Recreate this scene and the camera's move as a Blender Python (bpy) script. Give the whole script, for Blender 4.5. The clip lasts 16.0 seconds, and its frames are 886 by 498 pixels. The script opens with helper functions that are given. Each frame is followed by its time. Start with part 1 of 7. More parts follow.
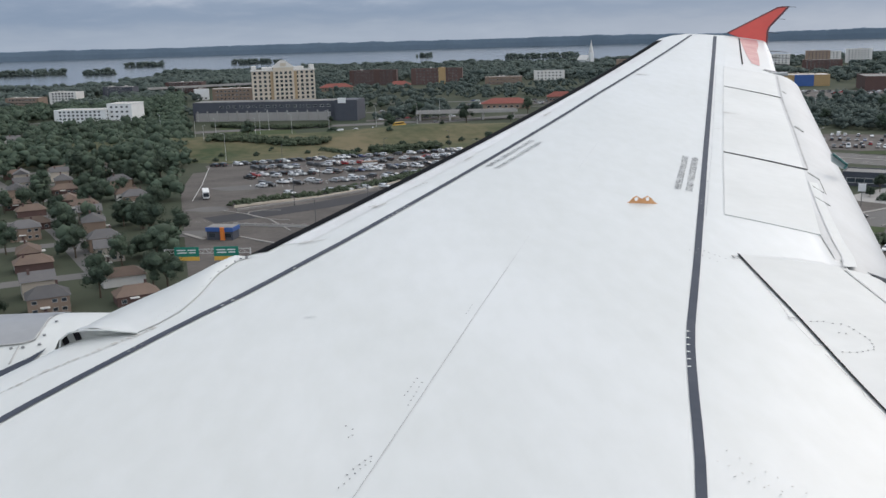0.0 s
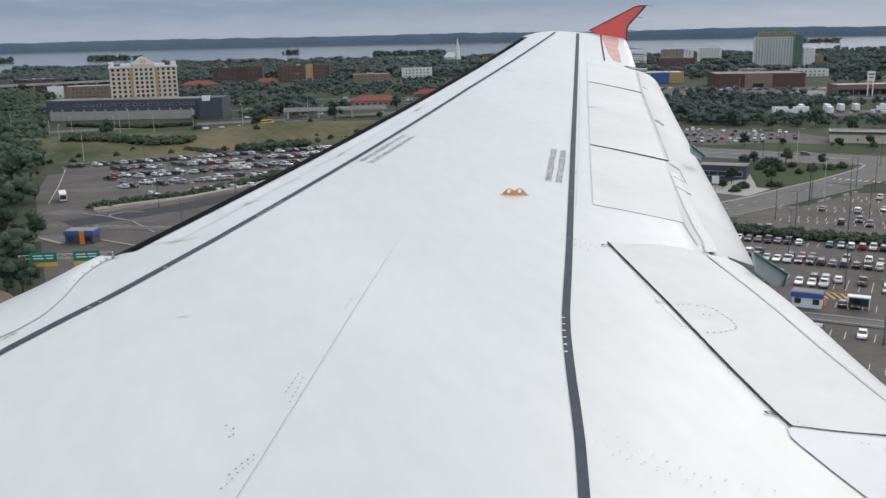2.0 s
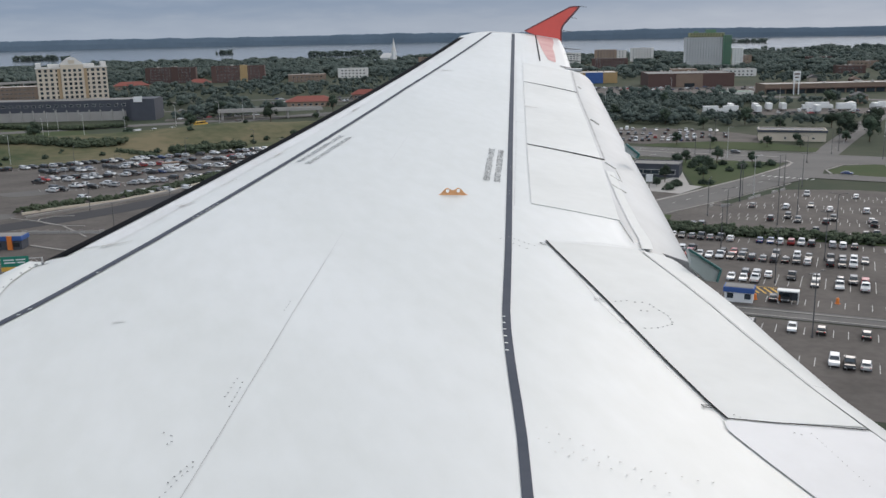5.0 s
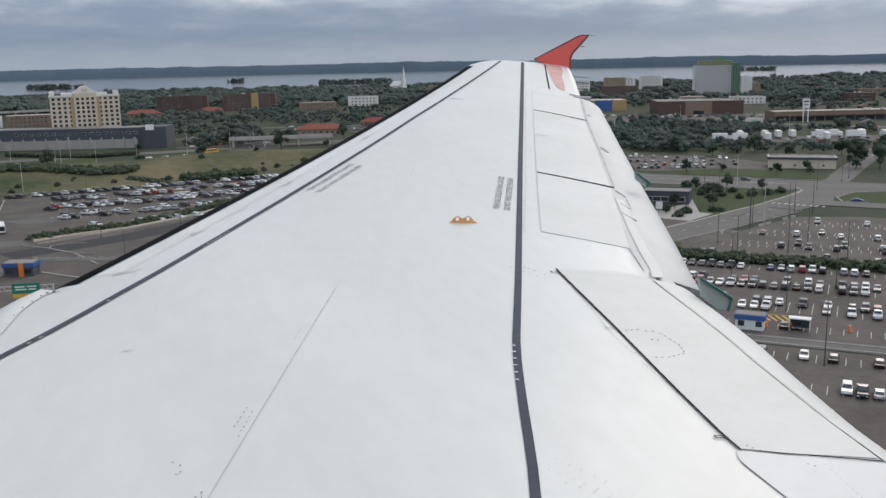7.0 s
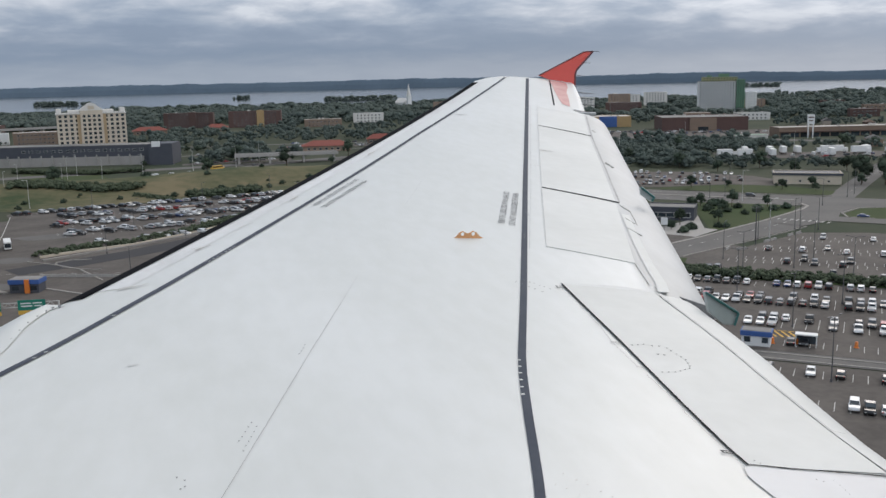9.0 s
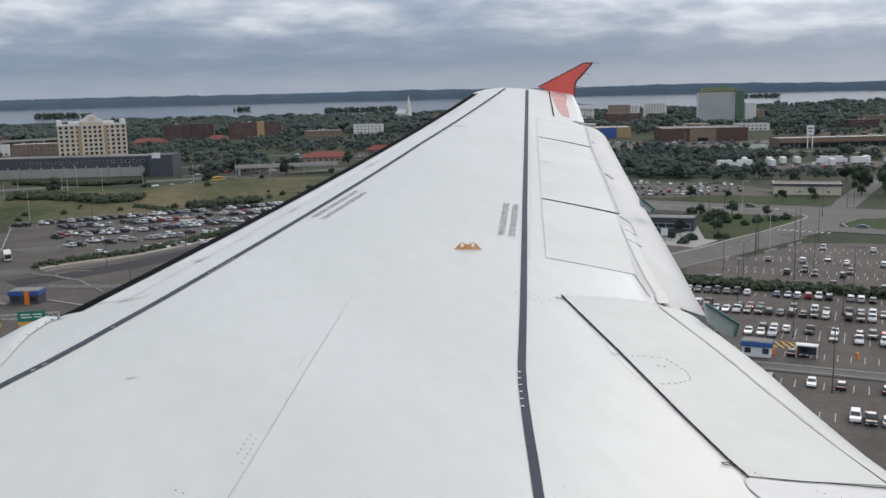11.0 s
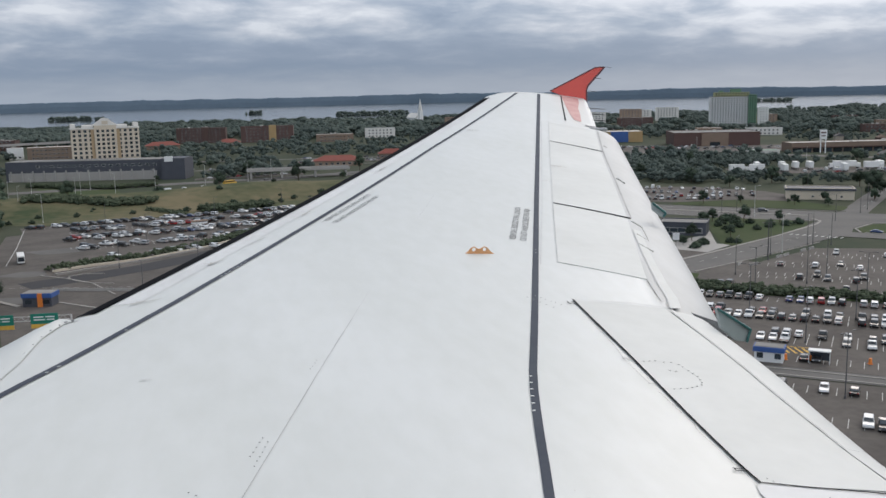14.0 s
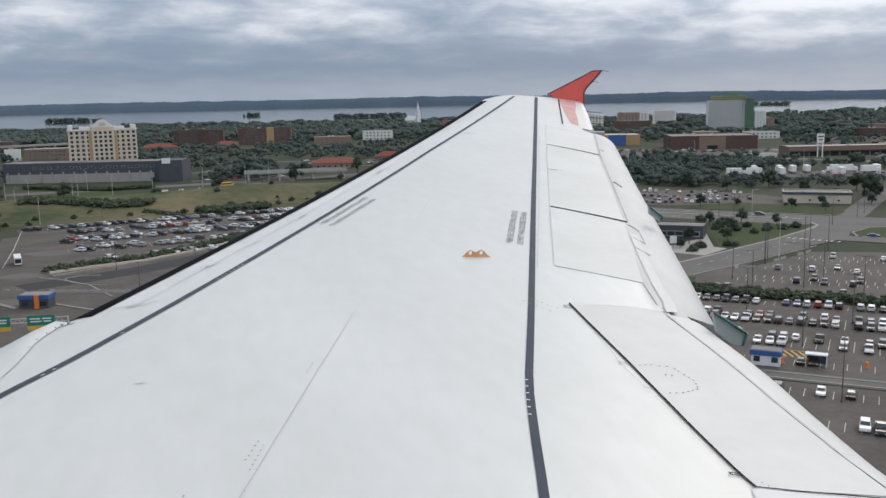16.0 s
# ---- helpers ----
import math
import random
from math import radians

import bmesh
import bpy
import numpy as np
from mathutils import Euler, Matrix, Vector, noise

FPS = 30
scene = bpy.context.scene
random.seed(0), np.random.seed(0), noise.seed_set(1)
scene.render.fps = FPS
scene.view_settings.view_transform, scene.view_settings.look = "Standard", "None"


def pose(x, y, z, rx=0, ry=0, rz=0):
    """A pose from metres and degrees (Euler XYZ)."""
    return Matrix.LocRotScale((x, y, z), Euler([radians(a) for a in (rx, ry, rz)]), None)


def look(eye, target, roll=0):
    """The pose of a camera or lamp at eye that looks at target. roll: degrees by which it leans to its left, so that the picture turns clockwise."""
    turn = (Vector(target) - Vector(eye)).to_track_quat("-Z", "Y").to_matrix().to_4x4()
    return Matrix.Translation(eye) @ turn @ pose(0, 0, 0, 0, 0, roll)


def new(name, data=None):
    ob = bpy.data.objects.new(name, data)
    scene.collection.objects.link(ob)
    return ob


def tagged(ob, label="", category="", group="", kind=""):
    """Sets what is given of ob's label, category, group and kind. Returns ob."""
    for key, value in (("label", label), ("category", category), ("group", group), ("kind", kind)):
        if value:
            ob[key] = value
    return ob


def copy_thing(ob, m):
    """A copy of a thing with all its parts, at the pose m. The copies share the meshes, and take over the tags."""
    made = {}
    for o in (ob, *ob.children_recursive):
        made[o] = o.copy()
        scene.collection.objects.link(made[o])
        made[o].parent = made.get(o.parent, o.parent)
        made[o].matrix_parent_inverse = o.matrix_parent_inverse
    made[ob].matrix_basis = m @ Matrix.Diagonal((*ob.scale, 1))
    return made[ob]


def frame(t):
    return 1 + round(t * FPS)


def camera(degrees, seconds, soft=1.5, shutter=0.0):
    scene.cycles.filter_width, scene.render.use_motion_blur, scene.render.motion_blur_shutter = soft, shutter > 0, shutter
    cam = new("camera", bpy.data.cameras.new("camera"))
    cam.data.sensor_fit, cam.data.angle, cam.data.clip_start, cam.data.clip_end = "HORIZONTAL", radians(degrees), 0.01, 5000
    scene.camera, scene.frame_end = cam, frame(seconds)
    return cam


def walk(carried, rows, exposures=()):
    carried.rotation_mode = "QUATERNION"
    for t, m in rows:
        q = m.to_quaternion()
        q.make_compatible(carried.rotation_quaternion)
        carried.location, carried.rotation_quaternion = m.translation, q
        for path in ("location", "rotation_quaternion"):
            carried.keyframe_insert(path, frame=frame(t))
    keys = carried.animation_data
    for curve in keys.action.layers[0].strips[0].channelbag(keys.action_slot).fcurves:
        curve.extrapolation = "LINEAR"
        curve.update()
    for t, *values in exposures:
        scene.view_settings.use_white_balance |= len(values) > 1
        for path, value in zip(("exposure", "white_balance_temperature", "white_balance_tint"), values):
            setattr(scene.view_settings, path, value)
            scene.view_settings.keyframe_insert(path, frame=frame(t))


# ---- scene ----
cam = camera(50.7, 16.0, soft=1.5)
# seconds, place and turn of the hand-held camera at the cabin window
ROWS = [
    (0.0, pose(0.026, -0.016, 60.017, 77.191, 1.522, -3.672)),
    (0.5, pose(0.007, 0.011, 59.988, 76.987, 1.251, -5.520)),
    (1.0, pose(0.008, -0.003, 59.993, 76.713, 1.408, -7.241)),
    (1.5, pose(0.003, -0.016, 60.017, 76.619, 1.115, -9.208)),
    (2.0, pose(0.001, -0.007, 59.995, 76.850, 1.111, -11.606)),
    (2.5, pose(-0.003, -0.007, 60.001, 76.958, 1.052, -13.783)),
    (3.0, pose(-0.004, 0.007, 60.002, 76.725, 1.054, -15.087)),
    (3.5, pose(-0.003, 0.023, 59.996, 76.308, 0.949, -15.606)),
    (4.0, pose(-0.001, 0.001, 59.993, 76.195, 0.907, -15.558)),
    (6.5, pose(-0.002, 0.004, 59.995, 78.284, 1.184, -15.111)),
    (7.0, pose(-0.002, 0.005, 59.999, 78.469, 1.121, -14.855)),
    (7.5, pose(0.002, -0.004, 60.002, 78.624, 1.381, -14.617)),
    (8.0, pose(-0.001, 0.000, 60.009, 79.040, 1.199, -14.497)),
    (8.5, pose(0.004, -0.002, 60.000, 79.486, 1.387, -14.505)),
    (9.0, pose(-0.002, 0.008, 59.991, 79.466, 1.234, -14.560)),
    (11.5, pose(0.001, 0.010, 59.994, 80.305, 1.292, -14.549)),
    (12.0, pose(0.001, 0.003, 60.008, 80.442, 1.190, -14.293)),
    (12.5, pose(0.001, 0.003, 60.001, 80.682, 1.366, -14.117)),
    (13.0, pose(0.002, 0.004, 59.999, 80.965, 1.364, -14.005)),
    (13.5, pose(-0.003, 0.011, 59.992, 80.465, 1.278, -13.939)),
    (14.0, pose(-0.004, 0.003, 59.996, 80.389, 1.232, -13.867)),
    (14.5, pose(0.001, -0.001, 60.005, 80.682, 1.201, -13.812)),
    (15.0, pose(0.001, 0.002, 59.999, 80.731, 1.256, -13.941)),
    (15.5, pose(0.001, -0.001, 60.001, 80.568, 1.205, -13.974)),
    (16.0, pose(-0.000, -0.000, 60.000, 80.550, 1.060, -14.000)),
]
walk(cam, ROWS, exposures=[(0.0, -0.13, 6330), (2.0, -0.15, 6330), (4.0, -0.17, 6340), (6.5, -0.26, 6390), (9.0, -0.27, 6400), (12.5, -0.31, 6410), (13.5, -0.28, 6410), (16.0, -0.23, 6410)])

# ---------------------------------------------------------------- sky, sun
SUN_EL, SUN_AZ = radians(30), radians(47)
world = bpy.data.worlds.new("overcast_sky")
scene.world = world
world.use_nodes = True
wn, wl = world.node_tree.nodes, world.node_tree.links
wn.clear()


def wnode(kind, **values):
    n = wn.new(kind)
    for key, value in values.items():
        n.inputs[key].default_value = value
    return n


def wmath(op, a, b=None, clamp=False):
    n = wn.new("ShaderNodeMath")
    n.operation, n.use_clamp = op, clamp
    for i, v in enumerate((a, b)):
        if v is None:
            continue
        if isinstance(v, (int, float)):
            n.inputs[i].default_value = v
        else:
            wl.new(v, n.inputs[i])
    return n.outputs[0]


def wramp(fac, stops):
    n = wn.new("ShaderNodeValToRGB")
    while len(n.color_ramp.elements) < len(stops):
        n.color_ramp.elements.new(0.5)
    for e, (p, c) in zip(n.color_ramp.elements, stops):
        e.position, e.color = p, (*c, 1)
    wl.new(fac, n.inputs[0])
    return n.outputs[0]


def wmix(kind, fac, a, b):
    n = wn.new("ShaderNodeMix")
    n.data_type, n.blend_type = "RGBA", kind
    for i, v in ((0, fac), (6, a), (7, b)):
        if isinstance(v, (int, float, tuple)):
            n.inputs[i].default_value = v
        else:
            wl.new(v, n.inputs[i])
    return n.outputs[2]


coords = wn.new("ShaderNodeTexCoord")
split = wn.new("ShaderNodeSeparateXYZ")
wl.new(coords.outputs["Generated"], split.inputs[0])
up = wmath("MAXIMUM", split.outputs[2], 0.0)
# cloud decks are flat layers, so that they crowd together towards the horizon
low = wmath("ADD", up, 0.21)
flat = wn.new("ShaderNodeCombineXYZ")
wl.new(wmath("DIVIDE", split.outputs[0], low), flat.inputs[0])
wl.new(wmath("DIVIDE", split.outputs[1], low), flat.inputs[1])
flat.inputs[2].default_value = 3.7
big = wnode("ShaderNodeTexNoise", Scale=0.9, Detail=5.0, Roughness=0.52, Distortion=0.25)
fine = wnode("ShaderNodeTexNoise", Scale=3.3, Detail=7.0, Roughness=0.55, Distortion=0.25)
wl.new(flat.outputs[0], big.inputs["Vector"])
wl.new(flat.outputs[0], fine.inputs["Vector"])
lump = wmath("ADD", wmath("MULTIPLY", big.outputs[0], 0.55), wmath("MULTIPLY", fine.outputs[0], 0.45))
cloud = wramp(lump, [(0.39, (0.30, 0.365, 0.46)), (0.455, (0.40, 0.46, 0.545)), (0.51, (0.53, 0.575, 0.635)), (0.555, (0.68, 0.70, 0.735)), (0.61, (0.88, 0.88, 0.88))])
# towards the horizon the deck thickens to an even blue grey
edge_up = wmath("ADD", up, wmath("MULTIPLY", wmath("SUBTRACT", fine.outputs[0], 0.5), 0.035))
haze = wramp(edge_up, [(0.0, (0.45, 0.50, 0.56)), (0.013, (0.385, 0.44, 0.51)), (0.026, (0.275, 0.345, 0.44)), (0.045, (0.315, 0.375, 0.465))])
veil = wramp(edge_up, [(0.0, (1.0, 1.0, 1.0)), (0.035, (0.88, 0.88, 0.88)), (0.055, (0.3, 0.3, 0.3)), (0.085, (0.0, 0.0, 0.0))])
deck = wmix("MIX", veil, cloud, haze)
# an overcast sky is nearly three times as bright overhead as at the horizon, and brightest round the veiled sun
toward = wn.new("ShaderNodeVectorMath")
toward.operation = "DOT_PRODUCT"
wl.new(coords.outputs["Generated"], toward.inputs[0])
toward.inputs[1].default_value = (math.sin(SUN_AZ) * math.cos(SUN_EL), math.cos(SUN_AZ) * math.cos(SUN_EL), math.sin(SUN_EL))
near_sun = wmath("MAXIMUM", toward.outputs["Value"], 0.0)
side = wmath("ADD", wmath("ADD", 1.02, wmath("MULTIPLY", toward.outputs["Value"], 0.08)), wmath("MULTIPLY", wmath("POWER", near_sun, 16.0), 1.0))
# unseen sky behind the camera is brightened to lift walls facing it
side = wmath("ADD", side, wmath("MULTIPLY", wmath("MAXIMUM", wmath("MULTIPLY", split.outputs[1], -1.0), 0.0), 0.75))
side = wmath("MAXIMUM", 0.2, wmath("ADD", side, wmath("MULTIPLY", split.outputs[0], wmath("MULTIPLY", up, 0.9))))
lift = wmath("MULTIPLY", side, wmath("ADD", 0.92, wmath("MULTIPLY", up, 0.85)))
tint = wramp(up, [(0.0, (0.985, 1.0, 1.03)), (0.20, (0.985, 1.0, 1.03)), (0.42, (1.02, 0.975, 0.905))])
glow = wramp(wmath("ADD", 0.5, wmath("MULTIPLY", wmath("MULTIPLY", split.outputs[0], up), 0.9)), [(0.15, (0.94, 1.0, 1.08)), (0.5, (0.97, 1.0, 1.05)), (0.85, (1.03, 0.99, 0.96))])
lit = wmix("MULTIPLY", 1.0, wmix("MULTIPLY", 1.0, deck, tint), glow)
gain = wn.new("ShaderNodeVectorMath")
gain.operation = "SCALE"
wl.new(lit, gain.inputs[0])
wl.new(lift, gain.inputs["Scale"])
sky = wn.new("ShaderNodeTexSky")
sky.sky_type, sky.sun_disc = "NISHITA", False
sky.sun_elevation, sky.sun_rotation = SUN_EL, SUN_AZ
thin = wn.new("ShaderNodeVectorMath")
thin.operation = "SCALE"
thin.inputs["Scale"].default_value = 0.08
wl.new(sky.outputs[0], thin.inputs[0])
background = wnode("ShaderNodeBackground", Strength=1.0)
wl.new(wmix("MIX", 0.93, thin.outputs[0], gain.outputs[0]), background.inputs[0])
wl.new(background.outputs[0], wn.new("ShaderNodeOutputWorld").inputs[0])

sun = new("sun", bpy.data.lights.new("sun", "SUN"))
sun.data.energy, sun.data.angle, sun.data.color = 0.95, radians(30), (1.0, 0.88, 0.78)
sun.matrix_world = look((0, 0, 0), (-math.sin(SUN_AZ) * math.cos(SUN_EL), -math.cos(SUN_AZ) * math.cos(SUN_EL), -math.sin(SUN_EL)))


# ---------------------------------------------------------------- materials
def material(name, colour, rough=0.6, metal=0.0, other=None, scale=1.0, amount=0.5, fine_scale=None, bump=0.0, spec=0.5,
             per_object=0.0, per_island=0.0, coat=0.0, stretch=(1, 1, 1)):
    """A surface whose colour wanders to a second one at two scales, with fine relief."""
    m = bpy.data.materials.new(name)
    m.use_nodes = True
    n, k = m.node_tree.nodes, m.node_tree.links
    p = n["Principled BSDF"]
    p.inputs["Roughness"].default_value, p.inputs["Metallic"].default_value = rough, metal
    p.inputs["Specular IOR Level"].default_value = spec
    p.inputs["Coat Weight"].default_value = coat
    other = other or tuple(c * 0.75 for c in colour)
    geo = n.new("ShaderNodeNewGeometry")
    shift = n.new("ShaderNodeMapping")
    shift.inputs["Scale"].default_value = stretch
    k.new(geo.outputs["Position"], shift.inputs["Vector"])
    a = n.new("ShaderNodeTexNoise")
    a.inputs["Scale"].default_value, a.inputs["Detail"].default_value = scale, 5
    b = n.new("ShaderNodeTexNoise")
    b.inputs["Scale"].default_value, b.inputs["Detail"].default_value = fine_scale or scale * 9, 4
    for t in (a, b):
        k.new(shift.outputs[0], t.inputs["Vector"])
    add = n.new("ShaderNodeMath")
    add.operation = "MULTIPLY_ADD"
    k.new(b.outputs[0], add.inputs[0])
    add.inputs[1].default_value = 0.5
    k.new(a.outputs[0], add.inputs[2])
    ramp = n.new("ShaderNodeMapRange")
    ramp.inputs[1].default_value, ramp.inputs[2].default_value = 0.55, 0.95
    ramp.inputs[4].default_value = amount
    k.new(add.outputs[0], ramp.inputs[0])
    mix = n.new("ShaderNodeMix")
    mix.data_type = "RGBA"
    k.new(ramp.outputs[0], mix.inputs[0])
    mix.inputs[6].default_value, mix.inputs[7].default_value = (*colour, 1), (*other, 1)
    out = mix.outputs[2]
    for weight, source in ((per_object, "object"), (per_island, "island")):
        if weight:
            if source == "object":
                r = n.new("ShaderNodeObjectInfo").outputs["Random"]
            else:
                r = geo.outputs["Random Per Island"]
            v = n.new("ShaderNodeMapRange")
            v.inputs[3].default_value, v.inputs[4].default_value = 1 - weight, 1 + weight
            k.new(r, v.inputs[0])
            s = n.new("ShaderNodeVectorMath")
            s.operation = "SCALE"
            k.new(out, s.inputs[0])
            k.new(v.outputs[0], s.inputs["Scale"])
            out = s.outputs[0]
    k.new(out, p.inputs["Base Color"])
    if bump:
        bp = n.new("ShaderNodeBump")
        bp.inputs["Strength"].default_value, bp.inputs["Distance"].default_value = bump, 0.05
        k.new(b.outputs[0], bp.inputs["Height"])
        k.new(bp.outputs[0], p.inputs["Normal"])
    return m


M_WING = material("wing_white_paint", (0.672, 0.694, 0.700), 0.38, other=(0.575, 0.597, 0.585), scale=0.8, amount=0.75, fine_scale=11, spec=0.48, stretch=(1.0, 0.4, 1.0))
M_PANEL = material("panel_white_paint", (0.68, 0.695, 0.69), 0.5, other=(0.60, 0.615, 0.605), scale=1.3, amount=0.8, fine_scale=9, spec=0.2)
# white toned down to grey, with the shade on the flap's curl included
M_FLAP = material("flap_toned_paint", (0.56, 0.575, 0.585), 0.5, other=(0.46, 0.47, 0.47), scale=1.6, amount=0.7, spec=0.3, stretch=(1, 0.25, 1))
M_COOL = material("cool_white_panel_paint", (0.62, 0.64, 0.67), 0.42, other=(0.56, 0.575, 0.60), scale=1.5, amount=0.8, fine_scale=10, spec=0.35)
M_SMUDGE = material("brown_grey_smudge", (0.36, 0.345, 0.32), 0.7, other=(0.62, 0.62, 0.61), scale=7, amount=1.0, fine_scale=40)
M_STRIPE = material("stripe_dark_paint", (0.058, 0.068, 0.092), 0.7, other=(0.09, 0.10, 0.125), scale=3, spec=0.12)
M_FAINT = material("faint_joint", (0.50, 0.51, 0.52), 0.7, other=(0.66, 0.67, 0.68), scale=4, amount=0.8)
M_RIVET = material("fastener_grey", (0.24, 0.25, 0.26), 0.6, scale=20)
M_PAINTED = material("painted_fastener", (0.71, 0.705, 0.70), 0.5, other=(0.64, 0.63, 0.625), scale=20)
M_SLAT = material("slat_white_paint", (0.70, 0.715, 0.73), 0.42, other=(0.50, 0.505, 0.505), scale=2.6, fine_scale=24, amount=0.55, stretch=(1.0, 0.45, 1.0))
M_SEAM = material("seam_sealant", (0.30, 0.31, 0.32), 0.7, other=(0.5, 0.5, 0.5), scale=4, amount=0.8)
M_GAP = material("dark_gap", (0.03, 0.03, 0.035), 0.9, scale=3, spec=0.05)
M_DIRT = material("grime_streak", (0.45, 0.45, 0.44), 0.7, other=(0.70, 0.72, 0.73), scale=9, amount=1.0, stretch=(1, 1, 1))
M_NOSE = material("slat_dark_reflection", (0.014, 0.015, 0.018), 0.95, scale=4, spec=0.02)
M_BARE = material("bare_metal", (0.45, 0.46, 0.47), 0.35, 0.9, scale=3)
M_RED = material("winglet_red_paint", (0.60, 0.055, 0.042), 0.35, other=(0.50, 0.042, 0.036), scale=1.5)
M_REDDARK = material("winglet_dark_edge", (0.13, 0.035, 0.042), 0.45, scale=3)
M_PINK = material("worn_red_paint", (0.47, 0.20, 0.20), 0.5, other=(0.56, 0.33, 0.32), scale=5, amount=1.0)
M_COPPER = material("bracket_orange_primer", (0.70, 0.38, 0.18), 0.5, 0.0, other=(0.58, 0.27, 0.11), scale=20)
M_GAPSHADE = material("gap_shade_grey", (0.27, 0.275, 0.29), 0.6, 0.0, other=(0.15, 0.155, 0.17), scale=9, amount=1.0)
M_TEAL = material("flap_edge_seal", (0.04, 0.14, 0.14), 0.4, scale=3)
M_LENS = material("pale_seal", (0.36, 0.41, 0.42), 0.35, scale=3)
M_NACELLE = material("nacelle_panel_grey", (0.36, 0.37, 0.39), 0.4, 0.3, scale=2)
M_TEXT = material("stencil_grey_paint", (0.20, 0.21, 0.23), 0.6, scale=30)

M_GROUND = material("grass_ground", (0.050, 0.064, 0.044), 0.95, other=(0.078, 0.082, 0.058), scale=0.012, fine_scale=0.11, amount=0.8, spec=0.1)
M_GRASS = material("mown_grass", (0.050, 0.076, 0.034), 0.95, other=(0.078, 0.086, 0.046), scale=0.03, fine_scale=0.6, amount=0.7, spec=0.1)
M_DRYGRASS = material("dry_grass_bank", (0.165, 0.142, 0.088), 0.95, other=(0.052, 0.072, 0.038), scale=0.016, fine_scale=0.15, amount=1.0, spec=0.1)
M_ASPHALT = material("asphalt", (0.078, 0.070, 0.065), 0.9, other=(0.130, 0.117, 0.108), scale=0.07, fine_scale=0.55, amount=0.9, spec=0.3)
M_ROAD = material("road_asphalt", (0.115, 0.112, 0.109), 0.9, other=(0.155, 0.150, 0.145), scale=0.06, fine_scale=0.7, amount=0.8, spec=0.3)
M_NEWROAD = material("fresh_asphalt", (0.05, 0.05, 0.055), 0.9, scale=0.08, spec=0.3)
M_LINE = material("road_marking", (0.62, 0.62, 0.60), 0.8, other=(0.38, 0.38, 0.37), scale=0.5, amount=1.0)
M_YELLOW = material("yellow_marking", (0.70, 0.42, 0.06), 0.8, other=(0.5, 0.32, 0.08), scale=0.6, amount=1.0)
M_KERB = material("concrete_kerb", (0.30, 0.285, 0.265), 0.9, other=(0.21, 0.20, 0.19), scale=0.2)
M_CONC = material("concrete", (0.36, 0.35, 0.335), 0.88, other=(0.27, 0.26, 0.25), scale=0.1)
M_WATER = material("lake_water", (0.045, 0.058, 0.068), 0.14, other=(0.065, 0.08, 0.09), scale=0.003, fine_scale=0.02, amount=0.7, bump=0.0, spec=0.5)
# far hills: distance haze is mixed into the base colour as blue
M_SHORE_HAZED = material("far_shore_haze_blue", (0.145, 0.195, 0.250), 0.95, other=(0.125, 0.170, 0.220), scale=0.006, fine_scale=0.05, amount=1.0, spec=0.05)
M_LEAF = material("leaves", (0.040, 0.058, 0.043), 0.85, other=(0.062, 0.082, 0.056), scale=0.25, fine_scale=1.5, amount=0.9, spec=0.15, per_object=0.35, per_island=0.3)
# leaf colour with haze put in, paler and bluer than the near leaves
M_WOODS_HAZED = material("woodland_leaves_hazed", (0.074, 0.096, 0.090), 0.9, other=(0.102, 0.124, 0.108), scale=0.012, fine_scale=0.09, amount=0.9, spec=0.1, per_island=0.16)
M_HEDGE = material("hedge_leaves", (0.062, 0.080, 0.054), 0.9, other=(0.084, 0.102, 0.066), scale=0.1, fine_scale=0.8, amount=0.9, spec=0.1, per_island=0.25)
M_BARK = material("bark", (0.09, 0.07, 0.05), 0.95, scale=2)
M_CREAM = material("cream_render", (0.60, 0.53, 0.43), 0.85, other=(0.46, 0.41, 0.34), scale=0.12)
M_PALE = material("pale_render", (0.70, 0.69, 0.67), 0.85, other=(0.56, 0.54, 0.5), scale=0.12)
M_DARKCLAD = material("dark_grey_cladding", (0.055, 0.060, 0.078), 0.6, other=(0.075, 0.082, 0.10), scale=0.2)
M_BRICK = material("red_brown_brick", (0.112, 0.068, 0.060), 0.9, other=(0.088, 0.054, 0.050), scale=0.2, per_object=0.2)
M_OCHRE = material("ochre_render", (0.42, 0.31, 0.19), 0.85, other=(0.34, 0.26, 0.17), scale=0.12)
M_TANBRICK = material("tan_brick", (0.26, 0.19, 0.145), 0.9, other=(0.21, 0.16, 0.125), scale=0.2, per_object=0.25)
M_STUCCO = material("tan_stucco", (0.44, 0.39, 0.33), 0.85, other=(0.34, 0.30, 0.25), scale=0.2, per_object=0.35)
M_WHITE = material("white_cladding", (0.76, 0.77, 0.77), 0.6, other=(0.66, 0.67, 0.67), scale=0.2)
M_FLATROOF = material("gravel_roof", (0.26, 0.255, 0.25), 0.95, other=(0.17, 0.165, 0.16), scale=0.08, fine_scale=0.9, amount=0.9)
M_PALEROOF = material("pale_membrane_roof", (0.52, 0.50, 0.47), 0.9, other=(0.40, 0.38, 0.36), scale=0.1, amount=0.9)
M_SHINGLE = material("roof_shingles", (0.11, 0.080, 0.064), 0.9, other=(0.16, 0.112, 0.085), scale=0.3, per_object=0.45)
M_SHINGLE_GREY = material("grey_roof_shingles", (0.095, 0.092, 0.095), 0.9, other=(0.13, 0.125, 0.122), scale=0.3, per_object=0.4)
M_REDROOF = material("red_roof_sheet", (0.22, 0.06, 0.045), 0.8, other=(0.16, 0.05, 0.04), scale=0.3)
M_GLASS = material("window_glass", (0.035, 0.045, 0.055), 0.12, scale=0.3, spec=0.6, per_object=0.5)
